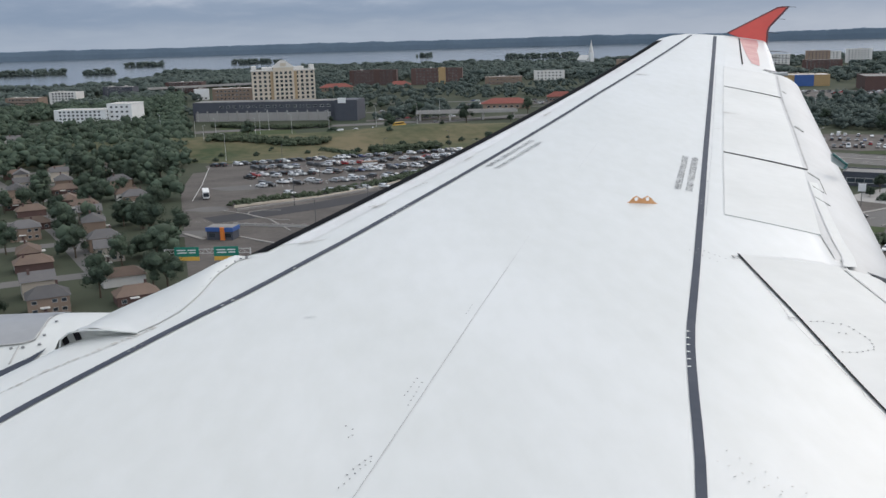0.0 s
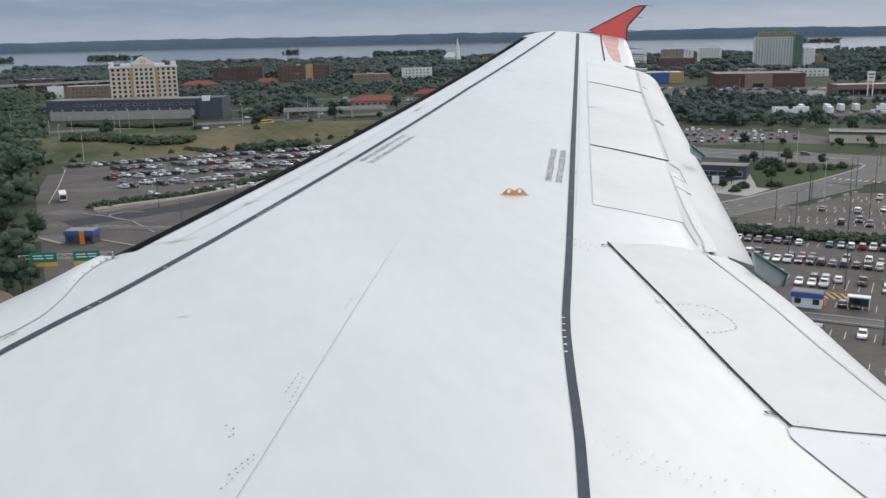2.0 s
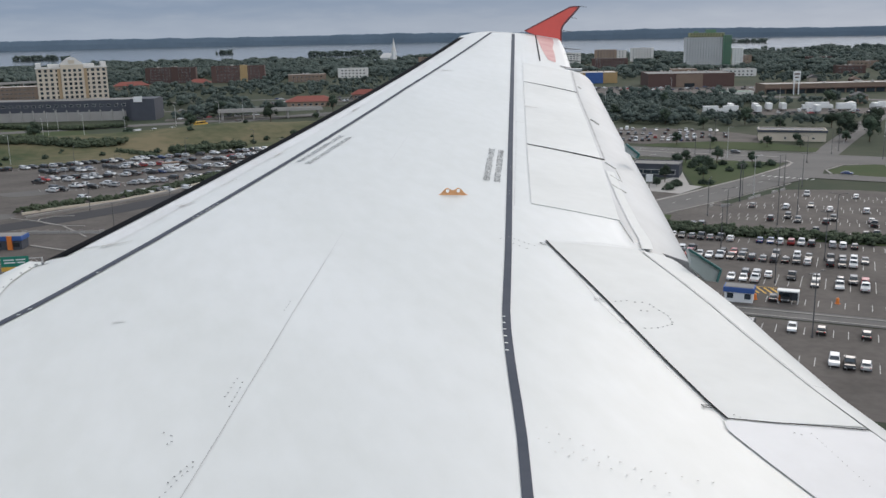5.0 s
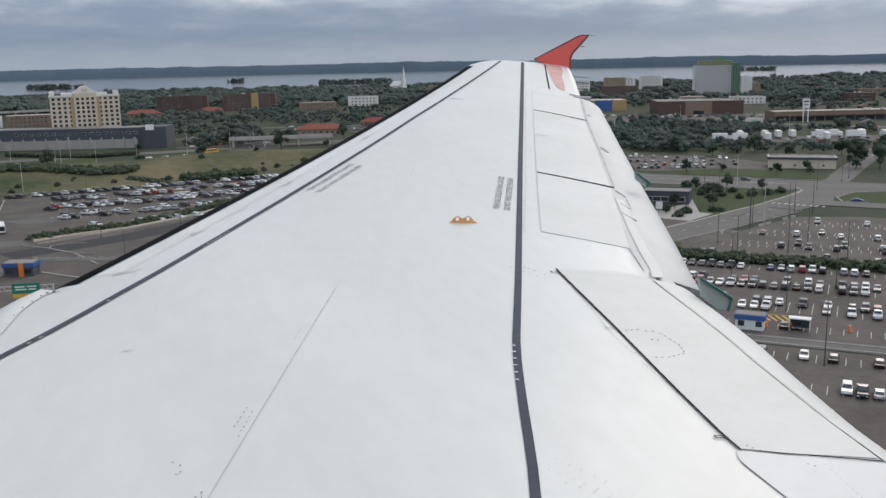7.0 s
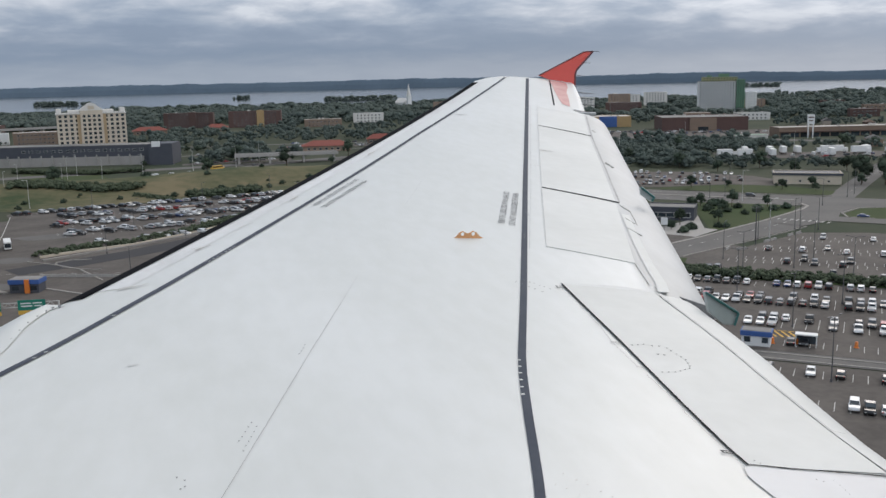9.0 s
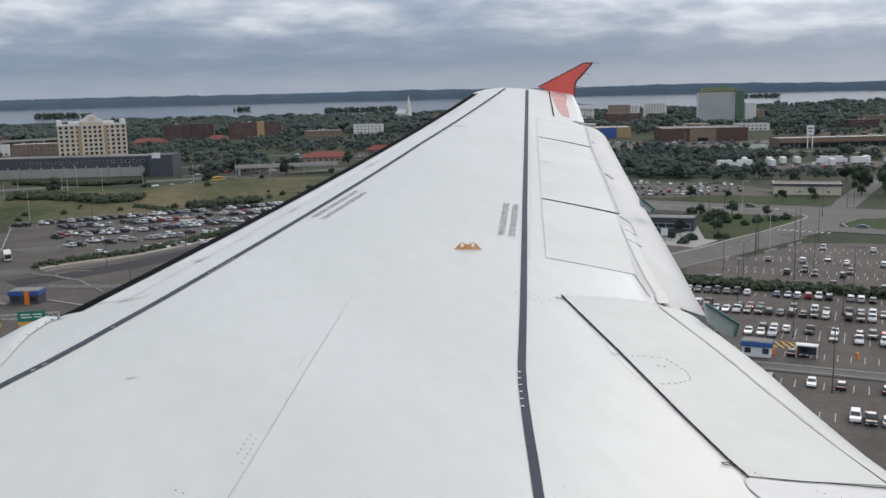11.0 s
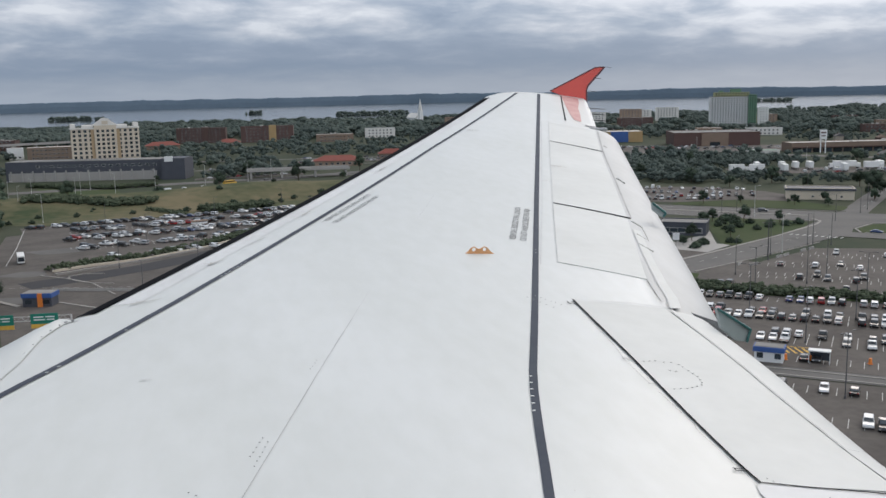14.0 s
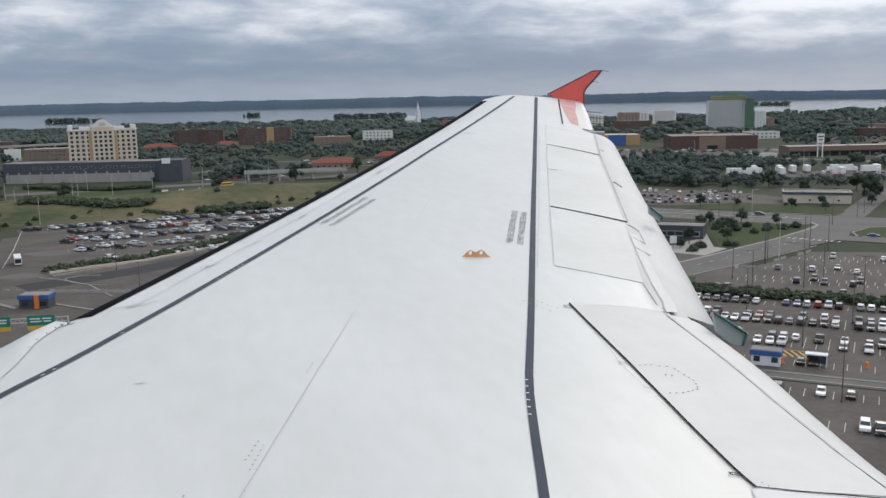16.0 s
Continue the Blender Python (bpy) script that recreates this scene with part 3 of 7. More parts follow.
for y in (12.45, 13.1, 13.7, 14.3):
    p = on_wing(trail(y), y)
    part("static_wick", rod(bmesh.new(), p - Vector((0.05, 0, 0)), p + Vector((0.26, -0.05, -0.03)), 0.008, 0.003, 6), M_PLASTIC, wing)
bm = bmesh.new()
box(bm, 5.22, 12.22, top(5.2, 12.22) - 0.03, 0.26, 0.10, 0.05, -20, 0.01)
part("aileron_hinge", bm, M_BARE, wing)


def blade(points, thick):
    bm = bmesh.new()
    a = [bm.verts.new((x, y, EYE + z)) for x, y, z in points]
    f = bm.faces.new(a)
    r = bmesh.ops.extrude_face_region(bm, geom=[f])
    bmesh.ops.translate(bm, verts=[v for v in r["geom"] if isinstance(v, bmesh.types.BMVert)], vec=(0.0, thick, 0.0))
    bmesh.ops.recalc_face_normals(bm, faces=bm.faces[:])
    return bm


FENCE = [(5.68, -0.02), (6.12, 0.172), (6.44, 0.312), (6.548, 0.361), (6.64, 0.372), (6.727, 0.368), (6.64, 0.285), (6.545, 0.201), (6.42, 0.092), (6.374, 0.045), (6.346, -0.014), (6.312, -0.226), (6.20, -0.226)]


def fence_at(x, z):
    return x, 15.29 + 0.35 * (z + 0.19), z - 0.03


winglet = part("winglet", blade([fence_at(*p) for p in FENCE], 0.05), M_RED, wing, "bright red upswept wingtip fence")
bm = bmesh.new()
for p, q in zip(FENCE[:11], FENCE[1:12]):
    a, b = Vector(fence_at(*p)), Vector(fence_at(*q))
    rod(bm, a + Vector((0, 0.004, EYE)), b + Vector((0, 0.004, EYE)), 0.012 if FENCE.index(p) < 5 else 0.018, sides=6)
part("edge_trim", bm, M_REDDARK, winglet, "dark edge trim")
for p in ((6.70, 15.48, 0.35), (6.50, 15.42, 0.16), (6.35, 15.3, -0.06)):
    part("static_wick", rod(bmesh.new(), (p[0], p[1], EYE + p[2]), (p[0] + 0.16, p[1], EYE + p[2] - 0.02), 0.005, 0.003, 6), M_PLASTIC, winglet)
# rounded cap along the tip
bm = bmesh.new()
cap = [(4.556, 14.918), (4.657, 15.10), (4.86, 15.19), (5.2, 15.26), (5.7, 15.30), (6.25, 15.31)]
for p, q in zip(cap, cap[1:]):
    rod(bm, on_wing(*p, -0.035), on_wing(*q, -0.035), 0.035, 0.035, 10)
part("tip_cap", bm, M_FLAP, wing, "pale grey rounded wingtip cap")

# escape rope bracket
bm = bmesh.new()
BR = Vector((1.654, 5.82, top(1.654, 5.82)))
outline = [(-0.100, 0.0), (-0.080, 0.012), (-0.058, 0.036), (-0.037, 0.047), (-0.020, 0.038), (0.0, 0.029), (0.020, 0.038), (0.037, 0.047), (0.058, 0.036),
           (0.080, 0.012), (0.100, 0.0)]
for k in (-1, 1):
    hole = [(0.037 * k + 0.014 * math.cos(a), 0.027 + 0.013 * math.sin(a)) for a in [radians(30 * i) for i in range(12)]]
    half = [p for p in outline if p[0] * k >= 0] + [(0.0, 0.0)]
    half.sort(key=lambda p: math.atan2(p[1] - 0.027, p[0] - 0.037 * k))
    hv = [bm.verts.new((p[0], 0, p[1])) for p in hole]
    ov = [bm.verts.new((p[0], 0, p[1])) for p in half]
    bmesh.ops.triangle_fill(bm, use_beauty=True, edges=[bm.edges.new((v[i], v[(i + 1) % len(v)])) for v in (hv, ov) for i in range(len(v))])
bmesh.ops.remove_doubles(bm, verts=bm.verts[:], dist=0.0005)
r = bmesh.ops.extrude_face_region(bm, geom=bm.faces[:])
bmesh.ops.translate(bm, verts=[v for v in r["geom"] if isinstance(v, bmesh.types.BMVert)], vec=(0, 0.012, 0))
bmesh.ops.recalc_face_normals(bm, faces=bm.faces[:])
box(bm, 0, 0.022, -0.012, 0.205, 0.05, 0.014, 0, 0.004)
br = part("rope_bracket", bm, M_COPPER, wing, "orange anodised escape rope bracket with two holes")
br.matrix_basis = Matrix.Translation(BR) @ pose(0, 0, 0, 0, 3, 4)

# rivets and fastener rows
bm = bmesh.new()
def rivets(points, count, r=0.0042):
    f = along(points)
    for i in range(count):
        x, y = f((i + 0.5) / count)
        bmesh.ops.create_cone(bm, cap_ends=True, segments=6, radius1=r, radius2=r, depth=0.0012, matrix=Matrix.Translation(on_wing(x + 0.004 * math.sin(37 * y + i), y + 0.004 * math.cos(51 * x + 2 * i), 0.0050)))
rivets([(0.385, 3.99), (0.335, 3.86)], 4, 0.0028)
rivets([(0.113, 3.24), (0.054, 3.07)], 5, 0.0032)
rivets([(0.132, 3.206), (0.062, 2.992)], 6, 0.0030)
rivets([(-0.045, 2.683), (-0.133, 2.548)], 5, 0.0034)
rivets([(-0.05, 2.653), (-0.155, 2.477)], 7, 0.0028)
rivets([(-0.149, 2.868), (-0.106, 2.835)], 2, 0.0036)
rivets([(-0.114, 2.801), (-0.134, 2.783)], 2, 0.0032)
rivets([(1.91, 3.962), (2.00, 3.975), (2.098, 3.954), (2.13, 3.8), (2.10, 3.697), (2.0, 3.64), (1.90, 3.629)], 18, 0.0045)
rivets([(2.0, 3.86), (2.06, 3.84)], 2, 0.0045)
rivets([(1.72, 4.95), (1.84, 4.78)], 6, 0.004)
rivets([(1.66, 4.93), (1.78, 4.72)], 5, 0.004)
rivets([(2.101, 2.694), (2.085, 2.535), (2.058, 2.315)], 12, 0.0016)
rivets([(1.90, 2.78), (1.86, 2.83)], 3, 0.0028)
rivets([(2.02, 2.70), (2.06, 2.66)], 2, 0.0028)
rivets([(-1.045, 3.605), (-0.992, 3.706)], 3, 0.006)
rivets([(2.04, 5.75), (2.10, 6.0)], 3, 0.006)
rivets([(2.30, 6.45), (2.36, 6.7)], 3, 0.006)
rivets([(2.75, 7.7), (2.85, 8.1)], 3, 0.006)
part("rivets", bm, M_RIVET, wing, "dark fastener heads", kind="stuff")
bm = bmesh.new()
rivets([(1.079, 2.768), (1.283, 2.482), (1.533, 2.364)], 13, 0.0038)
rivets([(1.042, 2.611), (1.265, 2.42), (1.344, 2.313)], 9, 0.0038)
rivets([(1.03, 2.70), (1.20, 2.50)], 6, 0.0032)
part("rivets", bm, M_PAINTED, wing, "painted-over fastener heads", kind="stuff")
# short white ticks on the lines
for line, spans, w in ((along(FRONT_LINE), ((0.235, 0.262, 7), (0.125, 0.135, 2), (0.165, 0.17, 1)), -0.017), (along(REAR_LINE), ((0.117, 0.149, 6),), 0.010)):
    for a, b, n in spans:
        for i in range(n):
            x, y = line(a + (b - a) * i / n)
            x, y = x - w * 0.85, y + w * 0.5
            part("line_tick", wing_sheet(bmesh.new(), lambda s: (x - 0.008, y + 0.011 * s), lambda s: (x + 0.008, y + 0.011 * s), 0.007, 1, 1), M_WING, wing)
# hinge brackets along the inner spoiler
for x, y, w, d, mat in ((1.881, 3.990, 0.045, 0.013, M_SEAM), (1.860, 3.682, 0.040, 0.0, M_SEAM), (1.815, 2.890, 0.042, 0.016, M_GAP), (1.938, 4.842, 0.050, 0.030, M_GAP)):
    bm = bmesh.new()
    wing_line(bm, [(x - w, y + 0.006), (x, y)], 0.006, lift=0.006, steps=2)
    if d:
        wing_line(bm, [(x - w, y + 0.006 - d), (x, y - d)], 0.006, lift=0.006, steps=2)
        wing_line(bm, [(x - w, y + 0.009), (x - w, y + 0.003 - d)], 0.006, lift=0.007, steps=2)
    part("hinge_bracket", bm, mat, wing)
# grime near the slat and other scuffs
bm = bmesh.new()
wing_line(bm, [(-0.352, 3.876), (-0.332, 3.871), (-0.318, 3.877), (-0.30, 3.863)], 0.012, 0.004, lift=0.005)
wing_line(bm, [(3.115, 11.427), (3.253, 11.32)], 0.05, 0.02, lift=0.005)
part("grime", bm, M_DIRT, wing, "grey grime streaks and scuffs", kind="stuff")


def stencil(words, x, y, heading, size, flip):
    data = bpy.data.curves.new("stencil", "FONT")
    data.body, data.size, data.align_x, data.extrude = words, size, "CENTER", 0.001
    tmp = bpy.data.objects.new("stencil", data)
    me = tmp.to_mesh().copy()
    bpy.data.objects.remove(tmp)
    c, s = math.cos(radians(heading)), math.sin(radians(heading))
    for v in me.vertices:
        a, b = v.co.x * flip, v.co.y
        v.co = on_wing(x + a * c - b * s, y + a * s + b * c, 0.005)
    me.materials.append(M_TEXT)
    ob = new("stencil", me)
    ob.parent = wing
    tagged(ob, label="grey stencilled walkway warning")


WARNING = "DO NOT WALK OUTSIDE THIS AREA"
stencil(WARNING, 2.181, 6.735, 249.5, 0.066, 1)
stencil(WARNING, 2.293, 6.69, 69.5, 0.066, 1)
stencil(WARNING, 0.989, 7.297, 242.5, 0.062, 1)
stencil(WARNING, 1.083, 7.19, 62.5, 0.062, 1)

# pylon fairing and nacelle in front of the leading edge
def loft(name, stations, mat, parent, label="", n=20):
    bm = bmesh.new()
    rings = []
    for x, y, z, ry, rz, p in stations:
        ring = []
        for i in range(n):
            a = 2 * math.pi * i / n
            ca, sa = math.cos(a), math.sin(a)
            ring.append(bm.verts.new((x, y + ry * abs(ca) ** p * (1 if ca > 0 else -1), EYE + z + rz * abs(sa) ** p * (1 if sa > 0 else -1))))
        rings.append(ring)
    for a, b in zip(rings, rings[1:]):
        for i in range(n):
            bm.faces.new((a[i], b[i], b[(i + 1) % n], a[(i + 1) % n])).smooth = True
    bm.faces.new(rings[0])
    bm.faces.new(rings[-1][::-1])
    bmesh.ops.recalc_face_normals(bm, faces=bm.faces[:])
    return part(name, bm, mat, parent, label)


SEAM = ((-0.716, 4.911), (-0.789, 4.898), (-0.853, 4.634), (-0.882, 4.305), (-0.926, 4.079), (-0.990, 3.942), (-1.057, 3.849), (-1.205, 3.852))
RIDGE = ((-0.709, 5.05, -1.142), (-0.831, 5.00, -1.150), (-0.948, 4.95, -1.171), (-1.115, 4.85, -1.222), (-1.258, 4.70, -1.255), (-1.347, 4.55, -1.267), (-1.382, 4.30, -1.250), (-1.285, 3.85, -1.150))
bm = bmesh.new()
rows = []
STEPS = 36
for i in range(STEPS + 1):
    k = i / STEPS * 7
    at = lambda rows, c: float(np.interp(k, range(8), [r[c] for r in rows]))
    sx, sy = at(SEAM, 0), at(SEAM, 1)
    ridge = Vector((at(RIDGE, 0), at(RIDGE, 1), EYE + at(RIDGE, 2)))
    seam = on_wing(sx, sy, 0.003) if k < 6 else on_wing(*SEAM[6], 0.003).lerp(Vector((-1.205, 3.852, EYE - 1.15)), k - 6)
    row = []
    for j in range(9):
        c = j / 8
        q = seam.lerp(ridge, c)
        q.z += 0.035 * math.sin(math.pi * c) * min(1.0, k, (7 - k) + 0.15)
        row.append(bm.verts.new(q))
    ahead = (ridge - seam).normalized()
    for d, z in ((0.05, -0.03), (0.10, -0.10), (0.13, -0.25), (0.15, -0.6)):
        row.append(bm.verts.new(ridge + Vector((ahead.x * d, ahead.y * d, z * (1 if k < 6.5 else 0.4)))))
    rows.append(row)
for p, q in zip(rows, rows[1:]):
    for j in range(12):
        bm.faces.new((p[j], q[j], q[j + 1], p[j + 1])).smooth = True
bmesh.ops.recalc_face_normals(bm, faces=bm.faces[:])
fairing = part("pylon_fairing", bm, M_WING, wing, "white pylon fairing over the leading edge")
part("fairing_seam", wing_line(bmesh.new(), [*SEAM[:7]], 0.0022, 0.003, lift=0.0045), M_FAINT, wing)
grime_line = along([(-1.0, 3.90), (-1.03, 3.847), (-1.14, 3.717), (-1.33, 3.49), (-1.551, 3.103)])
bm = bmesh.new()
dash = random.Random(5)
at_s = 0.0
while at_s < 0.93:
    step = dash.uniform(0.012, 0.035)
    a, b = grime_line(at_s), grime_line(at_s + step)
    off = dash.uniform(-0.006, 0.006)
    wing_line(bm, [(a[0] + off, a[1]), (b[0] + off, b[1])], dash.uniform(0.008, 0.026) * (1.2 - 0.9 * at_s), lift=0.003, steps=2)
    at_s += step + dash.uniform(0.004, 0.02)
part("fairing_grime", bm, M_SMUDGE, wing, "broken grey grime along the fairing joint", kind="stuff")
bm = bmesh.new()
for i in range(15):
    k = 0.35 + 5.5 * i / 14
    x, y = [float(np.interp(k, range(8), [r[c] for r in SEAM])) for c in (0, 1)]
    g = Vector([float(np.interp(k, range(8), [r[c] for r in RIDGE])) for c in (0, 1, 2)])
    q = on_wing(x, y).lerp(Vector((g.x, g.y, EYE + g.z)), 0.10)
    rod(bm, q + Vector((0, 0, -0.01)), q + Vector((0, 0, 0.013)), 0.007, 0.008, 8)
part("fastener_row", bm, M_RIVET, fairing, kind="stuff")
# the cove where the slat ends against the pylon
RIM = [(-1.049, -1.166), (-1.166, -1.148), (-1.261, -1.143), (-1.33, -1.151), (-1.367, -1.179), (-1.376, -1.219), (-1.355, -1.253)]
bm = bmesh.new()
lip = [bm.verts.new((x, 3.82, EYE + z)) for x, z in RIM]
deep = [bm.verts.new((x * 1.013, 3.872, EYE + z * 1.013)) for x, z in RIM]
for i in range(len(RIM) - 1):
    bm.faces.new((lip[i], lip[i + 1], deep[i + 1], deep[i])).smooth = True
bm.faces.new(deep + [bm.verts.new((deep[-1].co.x, 3.872, EYE - 1.40)), bm.verts.new((deep[0].co.x, 3.872, EYE - 1.34))])
bmesh.ops.recalc_face_normals(bm, faces=bm.faces[:])
cove = part("cove", bm, M_WING, fairing, "shaded grey recess at the slat end")
bm = bmesh.new()
for p, q in zip(RIM, RIM[1:]):
    rod(bm, (p[0], 3.82, EYE + p[1]), (q[0], 3.82, EYE + q[1]), 0.004, 0.004, 8)
part("rim", bm, M_WING, cove)
for x, z in ((-1.354, -1.234), (-1.304, -1.209)):
    bm = bmesh.new()
    box(bm, 0, 0, 0, 0.024, 0.01, 0.052)
    o = part("slot", bm, M_GAP, cove, "dark slot")
    o.matrix_basis = Matrix.Translation((x, 3.868, EYE + z)) @ pose(0, 0, 0, 0, -18, 0)
NAC_R = 1.07
nac = loft("nacelle", [(-0.95, 4.3, -2.31, 0.9, 0.9, 1), (-1.15, 4.3, -2.31, 1.05, 1.05, 1), (-1.6, 4.3, -2.31, NAC_R, NAC_R, 1), (-3.0, 4.3, -2.31, NAC_R, NAC_R, 1),
                       (-4.2, 4.3, -2.31, NAC_R, NAC_R, 1), (-4.9, 4.3, -2.31, 0.95, 0.95, 1)], M_WING, wing, "white engine nacelle", 64)


def cowl(x, a, lift):
    """A point on the nacelle at a station and an angle."""
    return Vector((x, 4.3 + (NAC_R + lift) * math.cos(radians(a)), EYE - 2.31 + (NAC_R + lift) * math.sin(radians(a))))


def cowl_patch(rear, ahead, lift):
    """A skin panel on the nacelle from a rear edge (x, angle) forward to a station or to a second edge."""
    bm = bmesh.new()
    rows = []
    for i in range(13):
        k = i / 12 * (len(rear) - 1)
        x, a = [float(np.interp(k, range(len(rear)), [r[c] for r in rear])) for c in (0, 1)]
        x2, a2 = [float(np.interp(k, range(len(ahead)), [r[c] for r in ahead])) for c in (0, 1)]
        rows.append([bm.verts.new(cowl(x + (x2 - x) * j / 4, a + (a2 - a) * j / 4, lift)) for j in range(5)])
    for p, q in zip(rows, rows[1:]):
        for j in range(4):
            bm.faces.new((p[j], q[j], q[j + 1], p[j + 1])).smooth = True
    bmesh.ops.recalc_face_normals(bm, faces=bm.faces[:])
    return bm


REAR = [(-1.60, 62), (-1.60, 87), (-1.59, 91.8), (-1.579, 98), (-1.578, 101.5), (-1.62, 103)]
part("cowl_panel", cowl_patch(REAR, [(-3.3, a) for x, a in REAR[:-1]] + [(-3.3, 112)], 0.005), M_NACELLE, nac, "grey cowl panel")
bm = bmesh.new()
for p, q in zip(REAR, REAR[1:]):
    rod(bm, cowl(*p, 0.005), cowl(*q, 0.005), 0.004, 0.004, 6)
rod(bm, cowl(-1.62, 103, 0.005), cowl(-3.3, 112, 0.005), 0.004, 0.004, 6)
rod(bm, cowl(-1.72, 84, 0.006), cowl(-1.70, 103.5, 0.006), 0.002, 0.002, 6)
rod(bm, cowl(-1.63, 104, 0.003), cowl(-1.63, 111, 0.003), 0.003, 0.003, 6)
part("panel_edge", bm, M_SEAM, nac)
# dark patch laid on the cowl for the shaded gap beside the wing
part("dark_flash", cowl_patch([(-1.499, 105.4), (-1.53, 109.6), (-1.562, 113.7), (-1.60, 122)], [(-1.499, 105.4), (-1.56, 109.2), (-1.653, 113.2), (-2.6, 116)], 0.004), M_STRIPE, nac, "pointed dark patch on the cowl for the shaded gap behind it")
bm = bmesh.new()
for x, a in ((-1.60, 94), (-1.55, 99), (-1.545, 103.5), (-1.61, 104.5), (-1.66, 104.8), (-1.55, 90)):
    rod(bm, cowl(x, a, 0.0), cowl(x, a, 0.004), 0.008, 0.008, 8)
part("fastener_row", bm, M_RIVET, nac, kind="stuff")

# the cabin wall round the camera, with the window that it looks through
def hull(radius, hole):
    bm = bmesh.new()
    cy, cz = 0.14 - math.sqrt(1.98 ** 2 - 0.3 ** 2), EYE - 0.3
    xs = [-9.0, -6.0, -3.0, -1.0, -0.16, 0.20, 1.0, 3.0, 6.0, 9.0]
    low_a, high_a = math.asin(0.10 / 1.98), math.asin(0.50 / 1.98)
    angles = sorted([low_a, high_a] + [high_a + (2 * math.pi - high_a + low_a) * i / 44 for i in range(1, 44)])
    grid = [[bm.verts.new((x, cy + radius * math.cos(a), cz + radius * math.sin(a))) for a in angles] for x in xs]
    n = len(angles)
    for i in range(len(xs) - 1):
        for j in range(n):
            if hole and abs(xs[i] + 0.16) < 0.01 and abs(angles[j] - low_a) < 1e-6:
                continue
            bm.faces.new((grid[i][j], grid[i + 1][j], grid[i + 1][(j + 1) % n], grid[i][(j + 1) % n])).smooth = True
    bm.faces.new(grid[0])
    bm.faces.new(grid[-1][::-1])
    return bm, grid


bm, outer = hull(1.98, True)
bmesh.ops.recalc_face_normals(bm, faces=bm.faces[:])
part("fuselage_skin", bm, M_WING, wing, "plain white fuselage wall with the open window place")
bm, inside = hull(1.93, True)
part("cabin_liner", bm, M_FLAP, wing)


# ---------------------------------------------------------------- land and lake
rnd = random.Random(7)


def flat_setting(name, bm, mat, label, category, kind="structure"):
    me = bpy.data.meshes.new(name)
    bm.to_mesh(me)
    bm.free()
    me.materials.append(mat)
    return tagged(new(name, me), label=label, category=category, kind=kind)


bm = bmesh.new()
sheet(bm, [polar(a, 7000) for a in range(0, 360, 6)], 0)
flat_setting("ground", bm, M_GROUND, "green grassy ground reaching to the horizon", "ground")
# the near shore of the lake by bearing
SHORE = [(40, 1150), (26, 1180), (19, 1230), (15.2, 1420), (12.2, 1900), (4, 2080), (-4, 2060), (-12, 1980), (-22, 1960), (-30, 2060), (-38, 2350), (-46, 2600)]


def shore(az):
    return float(np.interp(-az, [-a for a, r in SHORE], [r for a, r in SHORE]))


bm = bmesh.new()
edge = [polar(a, shore(a) + 25 * math.sin(a * 2.3) + 14 * math.sin(a * 7.1)) for a in np.arange(40, -46.1, -0.5)]
sheet(bm, edge + [polar(a, 4900) for a in np.arange(-46, 40.1, 2)], 0.6)
flat_setting("lake_water", bm, M_WATER, "calm grey lake water under an overcast sky", "water")
# far shore: a long low wooded ridge, its colour blued for haze
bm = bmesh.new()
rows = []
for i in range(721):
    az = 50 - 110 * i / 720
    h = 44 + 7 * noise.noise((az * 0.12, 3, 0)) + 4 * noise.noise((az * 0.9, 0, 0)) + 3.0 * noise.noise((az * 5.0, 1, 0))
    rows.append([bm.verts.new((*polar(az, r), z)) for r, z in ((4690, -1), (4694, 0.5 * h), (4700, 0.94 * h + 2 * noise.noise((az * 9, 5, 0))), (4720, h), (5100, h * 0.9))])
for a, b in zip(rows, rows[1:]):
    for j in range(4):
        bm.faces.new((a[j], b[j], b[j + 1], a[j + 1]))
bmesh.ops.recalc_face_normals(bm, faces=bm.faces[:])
flat_setting("far_shore_backdrop", bm, M_SHORE_HAZED, "wooded hills on the far shore, coloured blue for haze", "hills")

# the two parking grounds have their own axes
CU, CV = Vector((0.777, -0.629)), Vector((-0.629, -0.777))
C0 = Vector((138, 241))
AU, AV = Vector((0.971, 0.239)), Vector((0.239, -0.971))
A0 = Vector((-76, 472))


def c_at(u, v):
    p = C0 + CU * u + CV * v
    return p.x, p.y


def a_at(u, v):
    p = A0 + AU * u + AV * v
    return p.x, p.y


